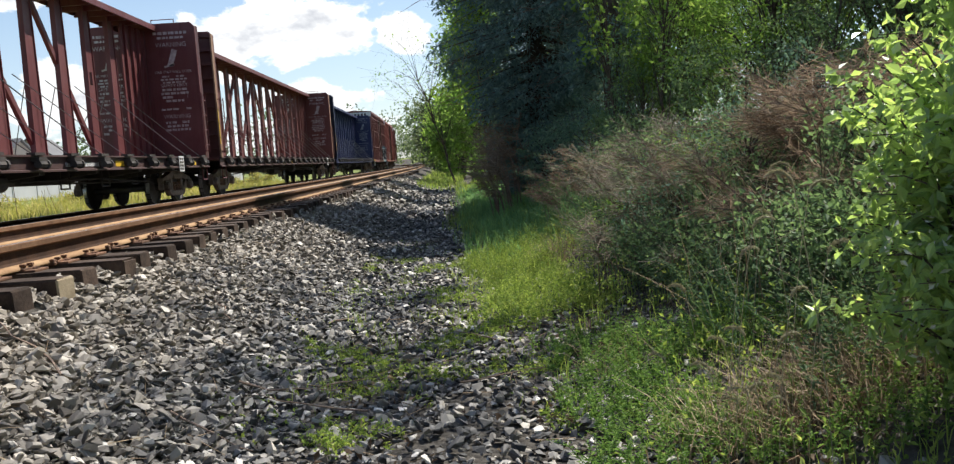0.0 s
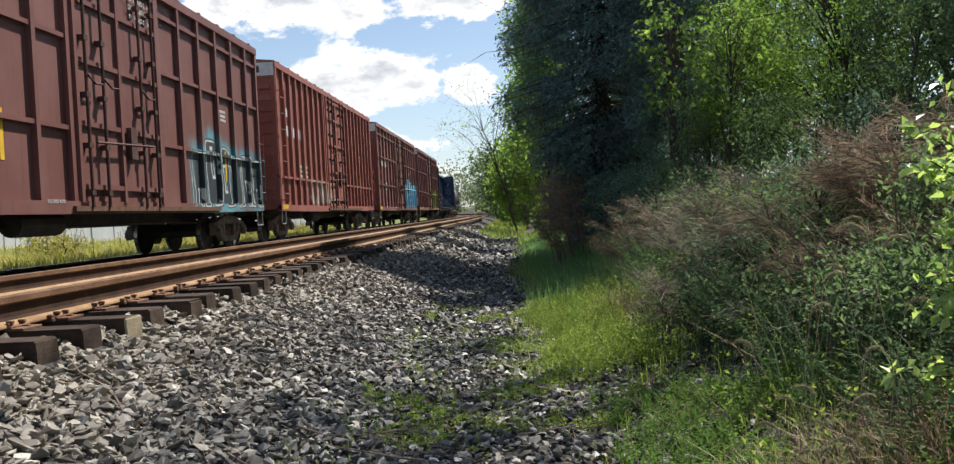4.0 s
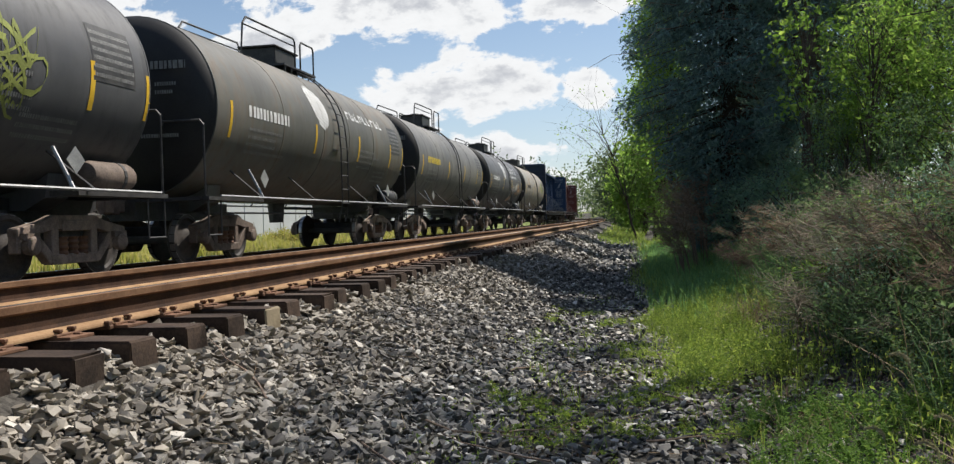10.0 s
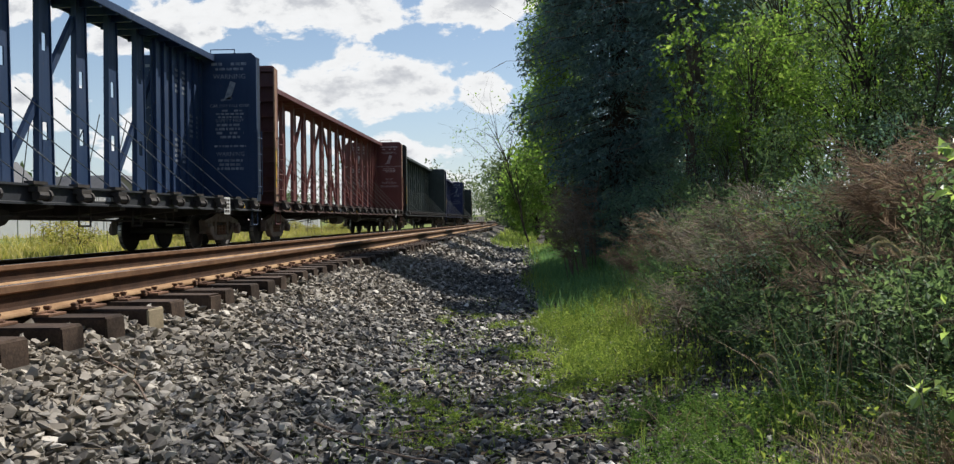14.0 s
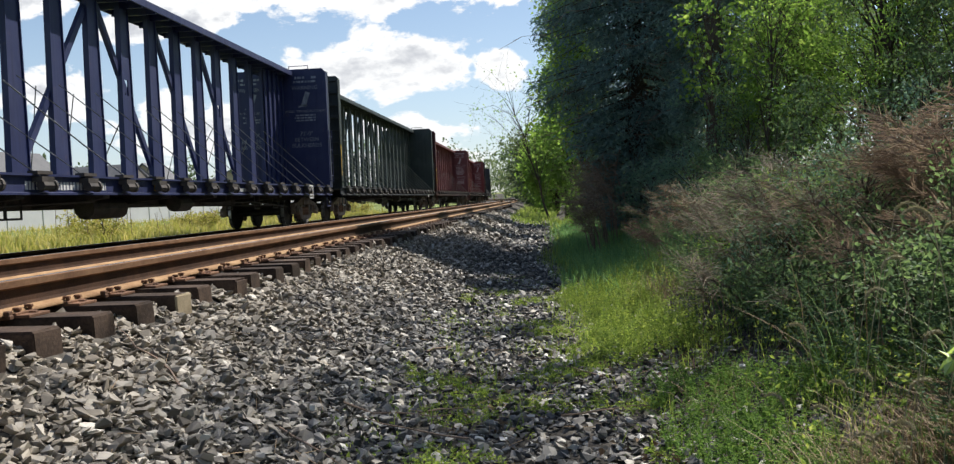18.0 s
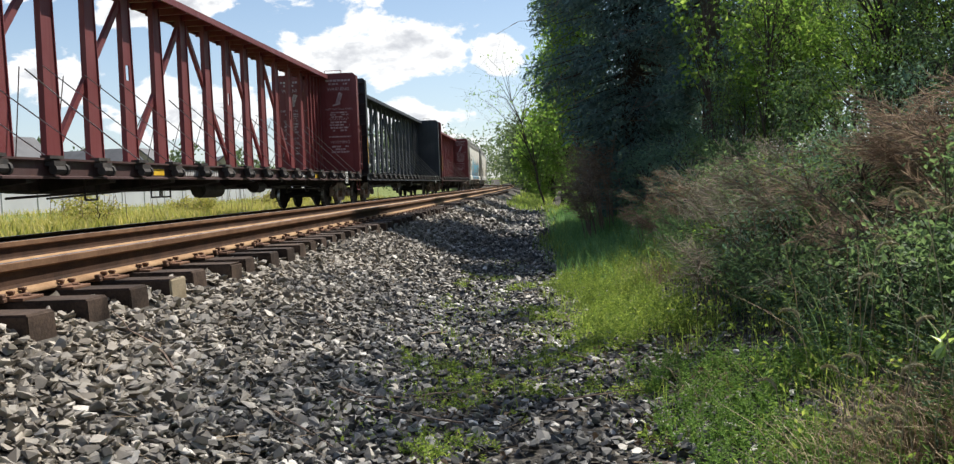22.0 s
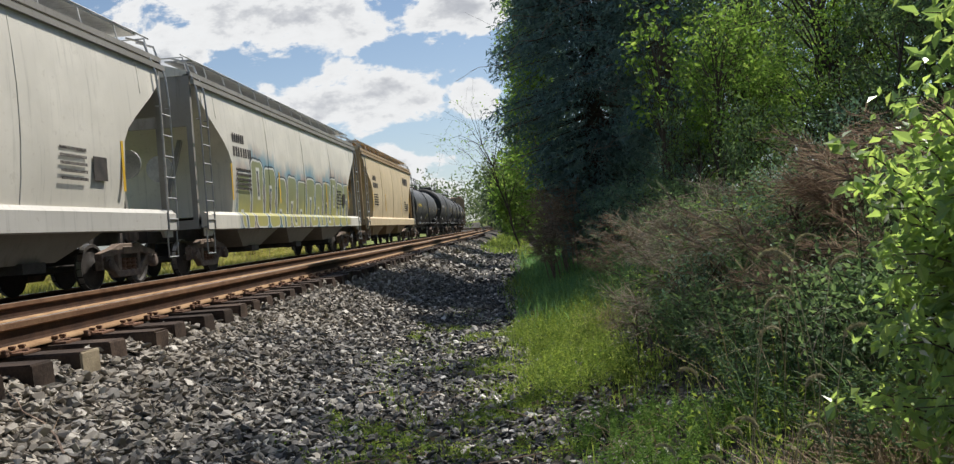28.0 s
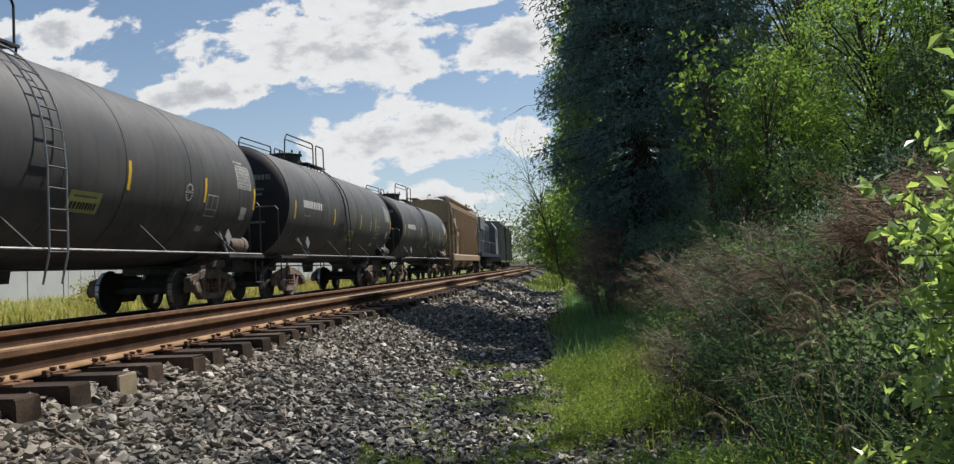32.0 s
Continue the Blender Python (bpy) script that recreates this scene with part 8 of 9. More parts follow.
# straw on the bank's foot and tall bank grass
xy = np.concatenate([scatter(900, 1.0, 2.6, 2.4, 6.2, rng, patchy(1.3, 0.1, 14.0)), scatter(900, 1.2, 1.9, 9.5, 11.5, rng)] + [np.stack([rng.normal(cx, sp, 420), rng.normal(cy, sp, 420)], 1) for cx, cy, sp in ((1.55, 3.8, 0.14), (1.78, 3.7, 0.14), (1.95, 4.05, 0.16), (2.1, 3.7, 0.16), (2.35, 4.3, 0.2))])
stuff("straw", blade_arrays(on_ground(xy), 0.20, 0.005, 1.5, rng), L_STRAW, "matted dry straw at the foot of the bank", "straw")
xy = scatter(2200, 1.7, 4.6, 4.6, 14.0, rng, patchy(0.9, 0.0, 15.0))
stuff("tall_grass", blade_arrays(on_ground(xy), 0.55, 0.006, 0.7, rng), L_DEEP, "tall green grass tangled over the bank", "grass")
xy = scatter(1300, 1.7, 4.6, 4.6, 12.0, rng, patchy(0.9, -0.1, 16.0))
stuff("dry_grass", blade_arrays(on_ground(xy), 0.70, 0.005, 0.9, rng), L_STRAW, "dry grass stalks lying through the green bank", "grass")
# leafy forbs: upright stalks set with leaves
def forbs(name, xy, height, leaf, per, mat, label, seed, lean=0.35):
    r = np.random.default_rng(seed)
    A = on_ground(xy)
    n = len(A)
    h = (height * r.uniform(0.45, 1.2, n))[:, None]
    way = np.stack([r.normal(-lean, 0.30, n), r.normal(-0.1, 0.30, n), 0 * h[:, 0]], 1)
    up = np.array([[0, 0, 1.0]])

    def at(f):
        return A[:, None] + (up * h)[:, None] * (f - 0.18 * f ** 3)[..., None] + (way * h)[:, None] * (f ** 2)[..., None]

    f = (np.arange(per)[None, :] + r.uniform(0, 1, (n, per))) / per * 0.92 + 0.08
    Q = at(f)
    az = np.arange(per)[None, :] * 2.4 + r.uniform(0, math.tau, (n, 1)) + r.normal(0, 0.4, (n, per))
    D = np.stack([np.cos(az), np.sin(az), r.normal(0.30, 0.35, (n, per))], -1)
    size = (leaf * (1.2 - 0.75 * f)).ravel()
    V, F = leaves_along(Q.reshape(-1, 3), D.reshape(-1, 3), size, 0.30, r)
    ks = [at(np.full((n, 1), q))[:, 0] for q in (0.0, 0.35, 0.7, 1.0)]
    stems = [stem_arrays(p, q, 0.0030 - 0.0007 * k, 0.0023 - 0.0007 * k) for k, (p, q) in enumerate(zip(ks[:-1], ks[1:]))]
    return stuff(name, joined(stems + [(V, F)]), mat, label, "weeds")


def mounds(name, xy, radius, height, per, leaf, mat, label, seed):
    """Low domes of small leaves, dense on top, with dark gaps between."""
    r = np.random.default_rng(seed)
    A = on_ground(xy)
    n = len(A)
    rad, hh = radius * r.uniform(0.55, 1.35, n), height * r.uniform(0.5, 1.4, n)
    u = unit(r.normal(size=(n, per, 3)).reshape(-1, 3)).reshape(n, per, 3)
    u[..., 2] = np.abs(u[..., 2]) * 0.97 + 0.03
    k = r.uniform(0.35, 1.0, (n, per, 1)) ** 0.4
    bump = 1 + 0.35 * np.sin(u[..., :1] * 5 + r.uniform(0, 6, (n, 1, 1))) * np.sin(u[..., 1:2] * 6 + r.uniform(0, 6, (n, 1, 1)))
    P = A[:, None] + u * k * bump * np.stack([rad, rad, hh], 1)[:, None]
    P = P.reshape(-1, 3) + r.normal(0, 0.012, (n * per, 3))
    return stuff(name, leaf_arrays(P, leaf, 0.5, -0.15, rng=r, flat=1.3), mat, label, "weeds")


mounds("weed_mounds", scatter(150, 1.9, 4.5, 4.2, 12.0, rng, patchy(0.9, -0.25, 31.0)), 0.24, 0.30, 200, 0.030, L_DEEP, "leafy green weeds mounded over the bank", 301)
mounds("weed_mats", scatter(330, 0.05, 1.35, 7.0, 12.0, rng, lambda a, b: noise.noise((a * 1.3, b * 0.9, 61.0)) + 0.9 * (a - 0.35) > 0.0), 0.12, 0.15, 110, 0.022, L_GRASS, "low fresh yellow-green weeds in the ditch", 304)
mounds("weed_mats", scatter(1700, -0.85, 0.9, 4.2, 12.5, rng, patchy(1.5, 0.13, 62.0)), 0.085, 0.05, 30, 0.024, L_GRASS, "small low weeds scattered over the stony ditch", 305)
forbs("forbs", scatter(800, 1.7, 4.4, 3.6, 11.0, rng, patchy(0.8, -0.2, 31.0)), 0.62, 0.044, 46, L_DEEP, "upright leafy weeds crowding the bank", 201)
forbs("forbs", scatter(520, 1.6, 4.2, 3.6, 11.0, rng, patchy(1.1, 0.0, 32.0)), 0.60, 0.036, 46, L_MID, "bright young leafy weeds on the bank", 202)
forbs("forbs", scatter(1500, 0.80, 2.1, 3.0, 6.2, rng, lambda a, b: noise.noise((a * 1.4, b * 1.4, 33.0)) > -0.15 and a > 0.85 + 0.25 * noise.noise((b * 2.0, 4.0, 1.0))), 0.21, 0.030, 22, L_FRESH, "low fresh leafy weeds at the foot of the bank", 203, 0.1)
forbs("forbs", scatter(800, 0.05, 1.4, 6.8, 12.0, rng, lambda a, b: noise.noise((a * 1.3, b * 0.9, 61.0)) + 0.9 * (a - 0.35) > 0.05), 0.30, 0.036, 22, L_GRASS, "bright yellow-green leafy weeds in the ditch", 204, 0.0)
forbs("forbs", scatter(90, 1.6, 2.7, 6.6, 9.4, rng), 1.0, 0.042, 60, L_MID, "tall leafy weeds growing up through the dry thicket", 206)
forbs("forbs", scatter(1000, -0.85, 0.8, 4.2, 11.0, rng, patchy(1.5, 0.10, 62.0)), 0.12, 0.034, 12, L_GRASS, "sparse leafy weeds between the stones", 205, 0.0)


def arching(name, xy, length, width, way, mat, label, seed):
    """Long thin stalks that rise, lean over and droop."""
    r = np.random.default_rng(seed)
    A = on_ground(xy)
    n = len(A)
    L = length * r.uniform(0.5, 1.25, n)[:, None]
    a = r.normal(way, 0.7, n)
    out = np.stack([np.cos(a), np.sin(a), 0 * a], 1)
    up = np.array([[0, 0, 1.0]])
    side = np.stack([-np.sin(a), np.cos(a), 0 * a], 1) * width / 2
    lean = r.uniform(0.35, 1.0, n)[:, None]
    rows = []
    for f in np.linspace(0, 1, 7):
        rows.append(A + up * L * (f * (1 - 0.25 * lean) - 0.42 * lean * f ** 3) + out * L * lean * (0.25 * f + 0.65 * f * f))
    V = np.stack([p + q * w for p, q, w in [(p, s_, 1 - 0.11 * k) for k, p in enumerate(rows) for s_ in (side, -side)]], 1).reshape(-1, 3)
    base = (np.arange(n) * 14)[:, None]
    F = np.concatenate([base + np.array([[2 * k, 2 * k + 1, 2 * k + 3, 2 * k + 2]]) for k in range(6)], 0)
    return stuff(name, (V, F), mat, label, "grass")


arching("arching_stalks", scatter(330, 1.9, 4.4, 3.8, 9.5, rng), 0.95, 0.0055, math.pi, L_SEED, "pale thin stalks arching out of the bank's weeds", 210)
arching("arching_grass", scatter(420, 1.7, 4.4, 3.6, 10.0, rng, patchy(1.0, -0.15, 63.0)), 0.75, 0.008, math.pi, L_MID, "long green blades arching over the bank", 211)
# dead leaves and crumbs of stalk on the bank's foot
xy = np.concatenate([scatter(500, 1.15, 2.4, 3.2, 4.6, rng), scatter(160, 1.0, 1.6, 5.6, 7.4, rng), scatter(260, -0.4, 0.9, 4.0, 7.0, rng, patchy(1.8, 0.1, 71.0))])
P = on_ground(xy) + np.array([0, 0, 0.03])
stuff("dead_leaves", leaf_arrays(P, 0.05, 0.55, 0.0, 0.25, rng, 1.5), L_LITTER, "curled brown dead leaves on the ground", "leaves")
# foxtail grass: thin stalks, arched bristly heads
def foxtail(x, y, height, way, size, seed):
    r = np.random.default_rng(seed)
    root = tagged(new("foxtail_grass"), "dry foxtail grass with a pale arched bristly head", "grass", group="foxtail grass on the bank")
    root.location = (x, y, ground_z(x, y))
    out, up = np.array([math.cos(way), math.sin(way), 0.0]), np.array([0, 0, 1.0])
    stalk = [up * height * f + out * 0.10 * height * f * f for f in np.linspace(0, 1, 6)]
    mesh_part("stalk", joined([stem_arrays(np.array([a]), np.array([b]), 0.0020, 0.0016) for a, b in zip(stalk[:-1], stalk[1:])]), L_SEED, root)
    pts = [stalk[-1]]
    for k in range(12):
        a = radians(78 - 10.5 * k)
        pts.append(pts[-1] + (out * math.cos(a) + up * math.sin(a)) * size / 12)
    pts = np.array(pts)
    w = np.array([0.5, 0.8, 1, 1, 1, 1, 1, 0.95, 0.9, 0.8, 0.65, 0.4]) * 0.0050
    core = [stem_arrays(pts[k:k + 1], pts[k + 1:k + 2], w[k], w[min(k + 1, 11)]) for k in range(12)]
    k = r.integers(0, 12, 300)
    P = pts[k] + (pts[k + 1] - pts[k]) * r.uniform(0, 1, 300)[:, None]
    D = unit(unit(pts[k + 1] - pts[k]) * 0.55 + r.normal(size=P.shape) * 0.6)
    bristle = stem_arrays(P, P + D * (w[k] * 2.5 * r.uniform(0.7, 1.2, 300))[:, None], 0.0011, 0.0004)
    mesh_part("seed_head", joined(core + [bristle]), L_FOX, root, "pale bristly seed head bent over")
    return root


FOXTAILS = [(1.16, 3.64, 0.47, 2.7, 0.088), (1.43, 3.78, 0.43, 3.2, 0.093), (1.42, 3.46, 0.53, 2.9, 0.094), (1.46, 3.50, 0.47, 0.1, 0.113), (1.37, 3.54, 0.31, 0.1, 0.088), (1.40, 3.46, 0.32, 3.3, 0.094), (1.45, 3.54, 0.23, 0.3, 0.085),
            (1.42, 3.66, 0.22, 3.3, 0.099), (1.71, 4.38, 0.98, -0.3, 0.118), (1.63, 3.72, 0.94, -0.0, 0.129), (1.73, 3.94, 0.79, 3.3, 0.109), (1.46, 2.96, 1.08, 3.3, 0.122), (1.35, 3.56, 0.93, 0.0, 0.111), (1.31, 3.78, 0.68, 2.9, 0.089),
            (1.52, 3.30, 0.81, -0.4, 0.109), (1.43, 3.34, 0.68, 0.2, 0.086), (1.43, 3.88, 0.76, 0.2, 0.115), (1.44, 3.20, 0.41, 3.3, 0.116), (1.32, 3.62, 0.39, 2.9, 0.097)]
for k, (fx, fy, fh, fw, fs) in enumerate(FOXTAILS):
    foxtail(fx, fy, fh, fw, fs, 900 + k)
# the bank and ditch behind the camera
for bx, by, bh, sd in ((4.6, -0.2, 1.0, 401), (4.6, -1.9, 1.2, 402), (3.6, -3.6, 1.0, 403), (4.6, -5.0, 2.0, 404), (3.4, -7.5, 1.5, 405)):
    shrub("tangled mid-green shrub on the bank", bx, by, bh, 0.9, L_MID, sd, 0.07, per=60)
xy = np.concatenate([scatter(5000, 0.9, 5.0, -9.0, 2.6, rng, patchy(0.8, -0.2, 41.0)), scatter(2500, 4.0, 12.0, -9.0, 12.0, rng)])
stuff("rear_grass", blade_arrays(on_ground(xy), 0.30, 0.016, 0.6, rng), L_GRASS, "rough grass on the bank", "grass")
# verge beyond the train
xy = np.concatenate([scatter(16000, -16, -10.3, 8, 60, rng), scatter(5000, -26, -15, 10, 80, rng)])
stuff("verge_grass", blade_arrays(on_ground(xy), 0.30, 0.03, 0.6, rng), L_VERGE, "sunny yellow-green verge grass beyond the train", "grass")
for k in range(16):
    shrub("yellow-green bush in the verge beyond the train", rng.uniform(-17.5, -12.0), 14 + 3.4 * k + rng.uniform(-1, 1), rng.uniform(0.6, 1.1), rng.uniform(0.5, 0.9), L_VERGE, 500 + k, 0.10, 22, 40, 0.3)
xy = scatter(260, -16, -11.0, 8, 60, rng, patchy(0.4, 0.05, 20.0))
A = on_ground(xy)
B = A + np.stack([rng.normal(0, 0.15, len(A)), rng.normal(0, 0.15, len(A)), rng.uniform(0.6, 1.6, len(A))], 1)
stuff("verge_stalks", stem_arrays(A, B, 0.012, 0.006), M_TWIG, "thin bare stalks standing in the verge", "weeds")


# ---------------------------------------------------------------- beyond the train: the long white building and the woods
M_WALL = mottled("pale grey wall sheet", (0.41, 0.415, 0.435), (0.49, 0.495, 0.51), 0.6, 0.6, bump=0.05, var=0.0)
M_DARKWIN = mottled("dark opening", (0.03, 0.032, 0.036), (0.05, 0.052, 0.056), 1.0, 0.4, var=0.0)


def warehouse(x, y0, y1, depth, h, label, wall, roof):
    root = tagged(new("warehouse"), label, "building", group="buildings beyond the train")
    root.location = (x, (y0 + y1) / 2, ground_z(x, (y0 + y1) / 2) - 0.15)
    half = (y1 - y0) / 2
    bm = bmesh.new()
    box(bm, -depth, 0, -half, half, 0, h)
    wl = part("wall", bm, wall, root)
    bm = bmesh.new()
    extrude(bm, [(0.10, h), (0.10, h + 0.10), (-depth / 2, h + 0.35), (-depth - 0.1, h + 0.10), (-depth - 0.1, h)], -half - 0.1, half + 0.1)
    part("roof", bm, roof, root)
    n = int((y1 - y0) / 3.0)
    for k in range(n):
        yy = -half + (k + 0.5) * (y1 - y0) / n
        bm = bmesh.new()
        box(bm, 0, 0.04, yy - 0.05, yy + 0.05, 0, h - 0.05)
        part("wall_rib", bm, wall, wl)
    return root


def house(x, y, turn, wide, deep, wall_h, ridge, wall, roof):
    root = tagged(new("house"), "small gabled house with a dark roof among far trees", "house", group="buildings beyond the train")
    root.matrix_basis = pose(x, y, ground_z(x, y) - 0.2, 0, 0, turn)
    bm = bmesh.new()
    extrude(bm, [(-wide / 2, 0), (wide / 2, 0), (wide / 2, wall_h), (0, ridge), (-wide / 2, wall_h)], -deep / 2, deep / 2)
    wl = part("wall", bm, wall, root)
    for sx in (1, -1):
        bm = bmesh.new()
        rise = (ridge - wall_h) / (wide / 2)
        extrude(bm, [(0, ridge + 0.02), (sx * (wide / 2 + 0.4), wall_h - 0.4 * rise + 0.02), (sx * (wide / 2 + 0.4), wall_h - 0.4 * rise + 0.22), (0, ridge + 0.24)], -deep / 2 - 0.4, deep / 2 + 0.4)
        part("roof_slope", bm, roof, root)
    for sx in (-0.25, 0.25):
        bm = bmesh.new()
        box(bm, sx * wide - 0.5, sx * wide + 0.5, -deep / 2 - 0.03, -deep / 2, wall_h * 0.4, wall_h * 0.85)
        part("window", bm, M_DARKWIN, wl)
    return root


M_SIDING = mottled("tan house siding", (0.34, 0.29, 0.23), (0.42, 0.37, 0.30), 0.6, 0.7, bump=0.05, var=0.2)
M_SHINGLE = mottled("dark grey shingles", (0.09, 0.09, 0.095), (0.15, 0.15, 0.155), 0.8, 0.8, bump=0.1, var=0.25)
warehouse(-27.0, 12, 110, 20, 2.75, "long low pale grey warehouse beyond the verge", M_WALL, M_WALL)
for hx, hy, ht, hw_, hr in ((-52, 62, 20, 8, 6.6), (-54, 80, -15, 9, 7.2), (-53, 98, 75, 8, 6.4), (-56, 118, 10, 9, 7.4), (-52, 44, 60, 8, 6.4), (-55, 142, 30, 9, 7.0)):
    house(hx, hy, ht, hw_, 10, 3.4, hr, M_SIDING, M_SHINGLE)


def far_woods(name, spots, seed, leaf, mat, label):
    rng = np.random.default_rng(seed)
    P = []
    for x, y, h, r in spots:
        n = 26
        u = unit(rng.normal(size=(n, 3)))
        c = u * (rng.uniform(0.3, 1, n) ** 0.5)[:, None] * np.array([r, r, h * 0.5]) * rng.uniform(0.75, 1.2, (n, 1))
        c += np.array([x, y, ground_z(x, y) + h * 0.5])
        P.append(clump_points(c, 13, r * 0.42, rng))
    P = np.concatenate(P)
    return stuff(name, leaf_arrays(P, leaf, 0.6, 0.2, rng=rng), mat, label, "trees")


rng = np.random.default_rng(8)
spots = [(-66 + rng.uniform(-8, 8), y, rng.uniform(6, 10), rng.uniform(3, 5)) for y in np.arange(20, 240, 5.0)]
far_woods("far_woods", spots, 9, 0.8, L_FAR, "row of distant leafy trees behind the warehouse")
spots = [(rng.uniform(-34, 26), rng.uniform(150, 215), rng.uniform(9, 15), rng.uniform(4, 6)) for k in range(70)]
spots += [(rng.uniform(8.5, 13) - 0.03 * y, y, rng.uniform(8, 11), 2.6) for y in np.arange(30, 150, 4.0)]
spots += [(rng.uniform(-3.5, 2) + bend(y), y, rng.uniform(7, 11), 3.0) for y in np.arange(100, 150, 4.0)]
far_woods("far_woods", spots, 10, 0.6, L_FAR, "distant woods where the line curves away")
spots = [(rng.uniform(9, 16), y, rng.uniform(7, 10), 3.0) for y in np.arange(-10, 40, 3.0)]
spots += [(rng.uniform(2, 16), rng.uniform(-40, -14), rng.uniform(7, 10), 3.4) for k in range(26)]
spots += [(rng.uniform(-40, -13), rng.uniform(-46, -12), rng.uniform(9, 13), 3.6) for k in range(26)]
far_woods("back_woods", spots, 12, 0.30, L_DARK, "dense dark woods behind the bank")


# ---------------------------------------------------------------- the ballast stones
def stone_shapes(corners, count=14):
    out = []
    for k in range(count):
        rnd = random.Random(100 + k)
        bm = bmesh.new()
        sx, sy, sz = 1.0, rnd.uniform(0.55, 0.95), rnd.uniform(0.28, 0.52)
        for q in range(corners):
            v = Vector((rnd.gauss(0, 1), rnd.gauss(0, 1), rnd.gauss(0, 1))).normalized() * rnd.uniform(0.9, 1.1)
            v = Vector([math.copysign(abs(c) ** 0.8, c) for c in v])
            bm.verts.new((v.x * sx, v.y * sy, v.z * sz))
        res = bmesh.ops.convex_hull(bm, input=list(bm.verts))
        bmesh.ops.delete(bm, geom=[v for v in bm.verts if not v.link_faces], context="VERTS")
        bmesh.ops.triangulate(bm, faces=list(bm.faces))
        bmesh.ops.recalc_face_normals(bm, faces=list(bm.faces))
        bm.verts.index_update()
        out.append((np.array([v.co[:] for v in bm.verts]), np.array([[v.index for v in f.verts] for f in bm.faces])))
        bm.free()
    return out


SHAPES = stone_shapes(10)
SHAPES_FAR = stone_shapes(7)


def turns(n, rng, tilt=0.42):
    a, b, c = rng.uniform(0, math.tau, n), rng.normal(0, tilt, n), rng.normal(0, tilt, n)
    ca, sa, cb, sb_, cc, sc = np.cos(a), np.sin(a), np.cos(b), np.sin(b), np.cos(c), np.sin(c)
    z, o = np.zeros(n), np.ones(n)
    Rz = np.stack([ca, -sa, z, sa, ca, z, z, z, o], 1).reshape(-1, 3, 3)
    Rx = np.stack([o, z, z, z, cb, -sb_, z, sb_, cb], 1).reshape(-1, 3, 3)
    Ry = np.stack([cc, z, sc, z, o, z, -sc, z, cc], 1).reshape(-1, 3, 3)
    return Rz @ Rx @ Ry


def stone_pile(xy, size, rng, sink=0.25, shapes=SHAPES_FAR):
    V, F, o = [], [], 0
    pick = rng.integers(0, len(shapes), len(xy))
    P = on_ground(xy)
    S = size * np.minimum(np.exp(rng.normal(0, 0.34, len(xy))), 1.7)
    P[:, 2] += S * rng.uniform(-sink, 1.0, len(xy))
    for k, (v, f) in enumerate(shapes):
        m = pick == k
        n = int(m.sum())
        if not n:
            continue
        R = turns(n, rng)
        vv = np.einsum("nij,vj->nvi", R, v) * S[m][:, None, None] + P[m][:, None, :]
        V.append(vv.reshape(-1, 3))
        F.append((f[None] + (np.arange(n) * len(v))[:, None, None]).reshape(-1, 3) + o)
        o += n * len(v)
    return np.concatenate(V), np.concatenate(F)


def off_ties(a, b):
    """Stones lie between the ties, not on them."""
    k = (b - 4.886) / 0.495
    return a > -2.12 or abs(k - round(k)) * 0.495 > 0.135


rng = np.random.default_rng(31)
near = scatter(25000, -2.40, -0.55, 2.3, 9.5, rng, off_ties)
near2 = scatter(10500, -0.6, 1.9, 2.6, 9.5, rng, lambda a, b: a < 1.05 or rng.uniform() < (1.9 - a))
mid = np.concatenate([scatter(17000, -2.25, 0.4, 9.5, 20, rng, off_ties), scatter(3600, 0.35, 1.4, 9.3, 18, rng)])
far_ = scatter(12500, -2.25, 0.6, 20, 46, rng, off_ties)
back = np.concatenate([scatter(11000, -2.4, 0.9, -8.0, 2.4, rng, off_ties), scatter(3500, -5.5, -2.2, -10.0, 3.0, rng, off_ties)])
between = scatter(9000, -5.4, -2.2, 3.0, 14, rng, off_ties)
between2 = scatter(5000, -5.6, -2.2, 14, 32, rng, off_ties)
piles = [stone_pile(back, 0.050, rng, 0.4), stone_pile(near, 0.0285, rng, shapes=SHAPES), stone_pile(near2, 0.0270, rng, 0.35, SHAPES), stone_pile(mid, 0.034, rng), stone_pile(far_, 0.062, rng), stone_pile(between, 0.034, rng, 0.6), stone_pile(between2, 0.045, rng, 0.6)]
bal = new("ballast", fast_mesh("ballast", *joined(piles), M_STONE))
tagged(bal, "heaped grey crushed-stone ballast on the shoulder of the track", "gravel", kind="stuff")
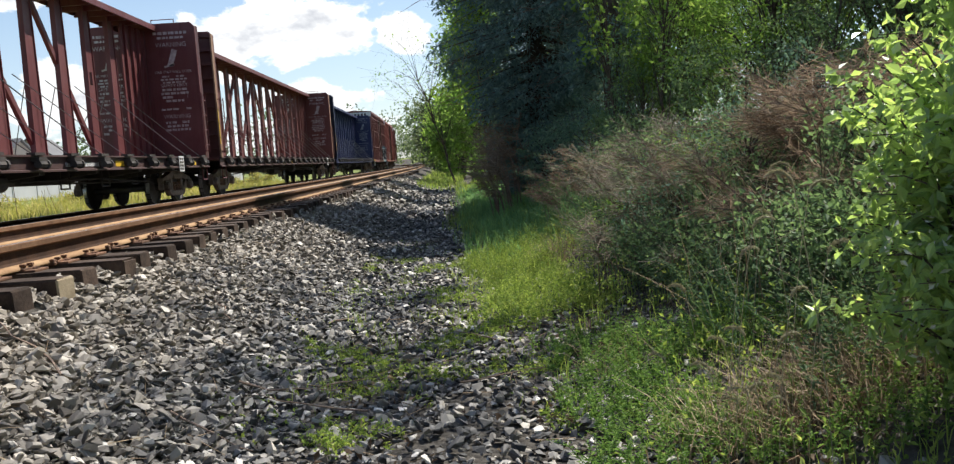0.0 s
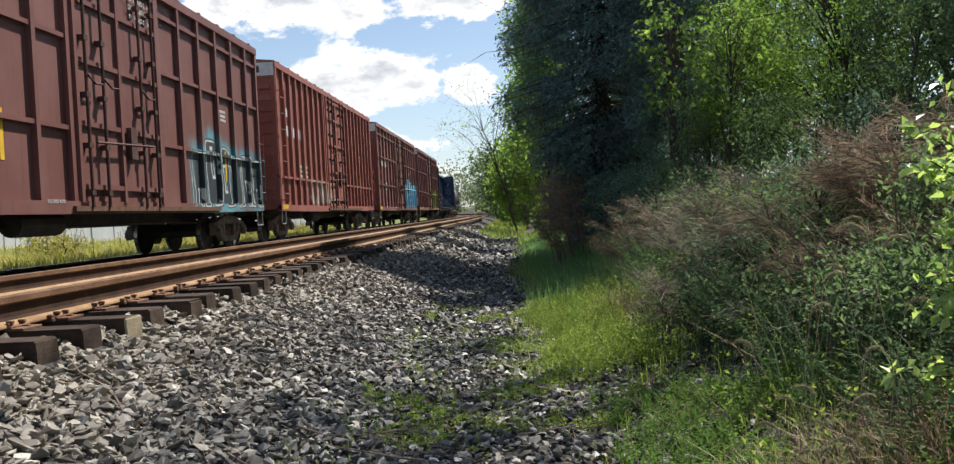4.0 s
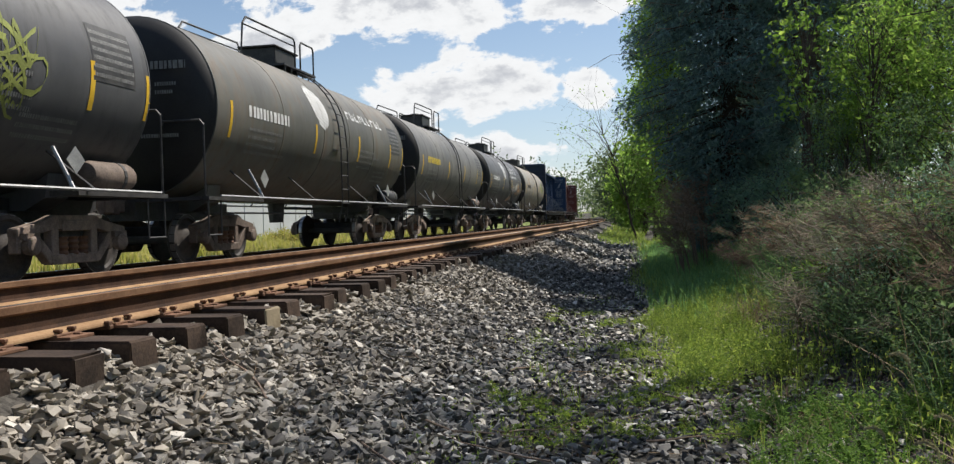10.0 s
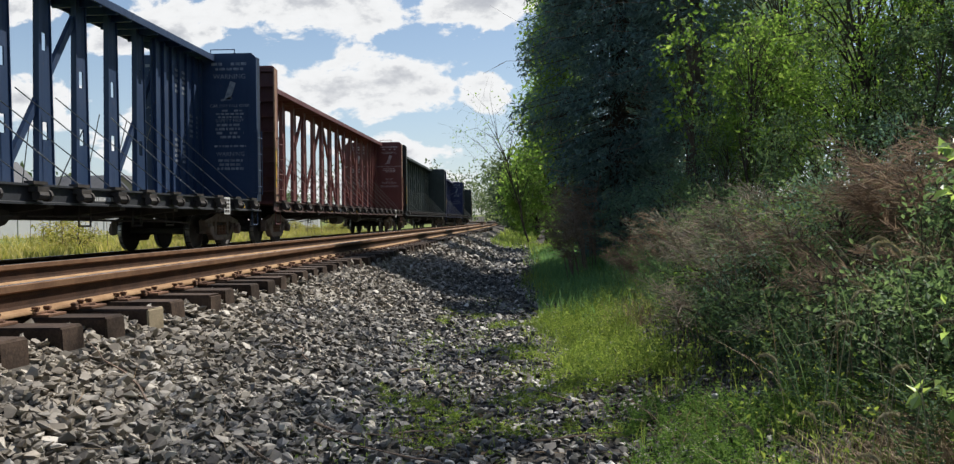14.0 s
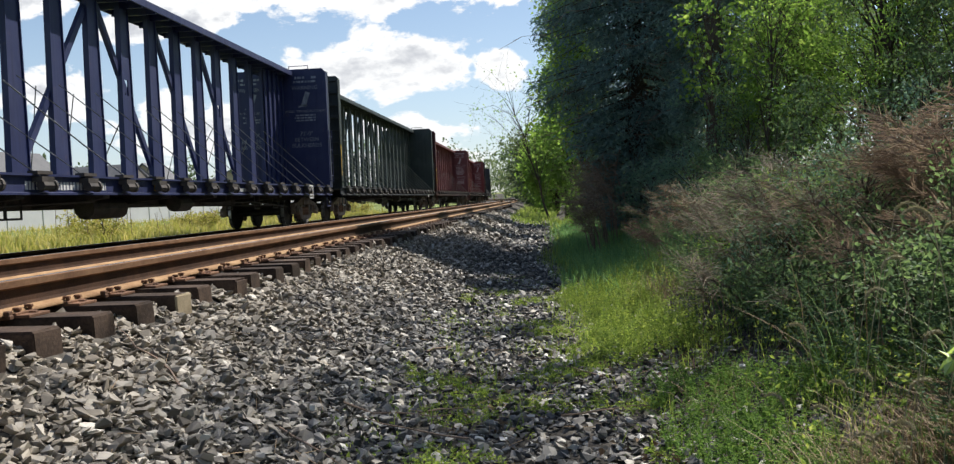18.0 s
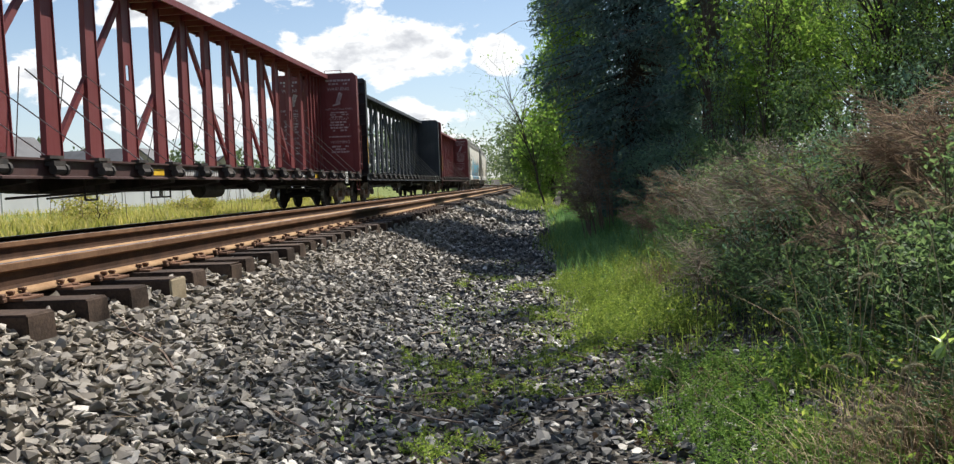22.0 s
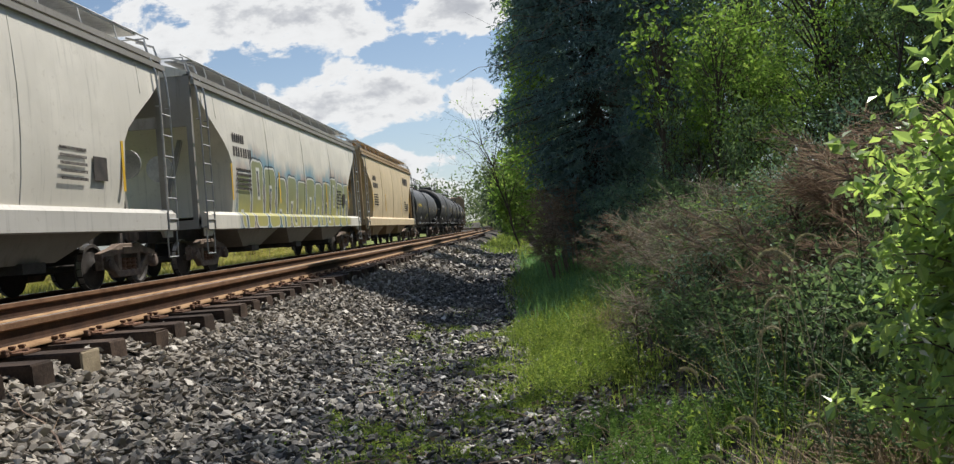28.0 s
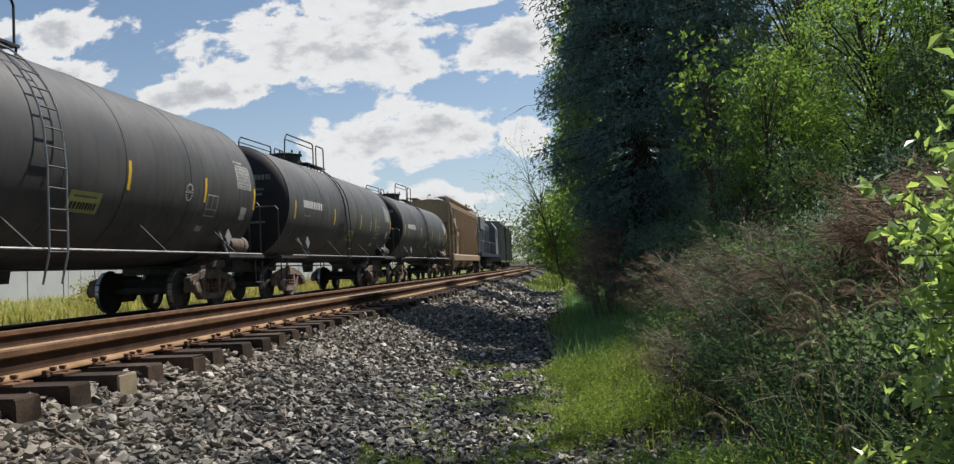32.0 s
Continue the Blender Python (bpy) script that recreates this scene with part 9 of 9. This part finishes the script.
# the nearest stones, each on its own
STONES = []
for k, (v, f) in enumerate(SHAPES):
    STONES.append(fast_mesh("stone", v * 0.029, f, M_STONE))
xy = scatter(300, -2.0, -0.9, 4.0, 5.6, rng)
for k, p in enumerate(on_ground(xy)):
    ob = shared("stone", STONES[k % len(STONES)], ground, (p[0], p[1], p[2] + rng.uniform(0.012, 0.035)))
    ob.rotation_euler = (rng.normal(0, 0.5), rng.normal(0, 0.5), rng.uniform(0, 6.28))
    sc = math.exp(rng.normal(0, 0.25))
    ob.scale = (sc, sc, sc)


# ---- dry stalks and sticks on the gravel
xy = np.concatenate([scatter(230, -2.0, 1.3, 3.4, 9.0, rng), scatter(120, -2.0, 1.0, 9.0, 16.0, rng)])
A = on_ground(xy) + np.array([0, 0, 0.035])
way = rng.uniform(0, math.tau, len(A))
far_xy = xy + np.stack([np.cos(way), np.sin(way)], 1) * rng.uniform(0.06, 0.24, len(A))[:, None]
B = on_ground(far_xy) + np.array([0, 0, 0.05])
stuff("dry_stalks", stem_arrays(A, B, 0.0030, 0.0015), L_STRAW, "broken dry stalks strewn over the gravel", "stalks")


# ---- sticks on the gravel
def stick(x, y, a, length, seed):
    rnd = random.Random(seed)
    bm = bmesh.new()
    p = Vector((x, y, ground_z(x, y) + 0.05))
    d = Vector((math.cos(a), math.sin(a), 0))
    for k in range(5):
        q = p + d * length / 5 + Vector((rnd.gauss(0, 0.02), rnd.gauss(0, 0.02), 0))
        q.z = ground_z(q.x, q.y) + 0.045 + rnd.uniform(0, 0.02)
        rod(bm, p, q, 0.007 * (1 - k * 0.13), 5, 0.007 * (1 - (k + 1) * 0.13), caps=False)
        p = q
    ob = new("stick", mesh_of("stick", bm, M_TWIG))
    tagged(ob, "thin dry fallen twig lying on the gravel", "stick", group="fallen twigs")


for sx_, sy_, sa_, sl_, sd in ((-1.6, 4.5, 2.5, 0.8, 1), (-0.95, 5.2, 0.3, 0.6, 2), (-0.5, 5.4, 0.7, 0.5, 3), (-0.2, 4.9, 2.9, 0.7, 4), (-1.3, 6.4, 2.0, 0.5, 5), (0.3, 5.3, 0.4, 0.6, 6), (-0.75, 7.2, 1.2, 0.5, 7), (0.6, 6.3, 2.2, 0.6, 8), (-1.1, 4.5, -0.4, 0.5, 9)):
    stick(sx_, sy_, sa_, sl_, sd)

motions()
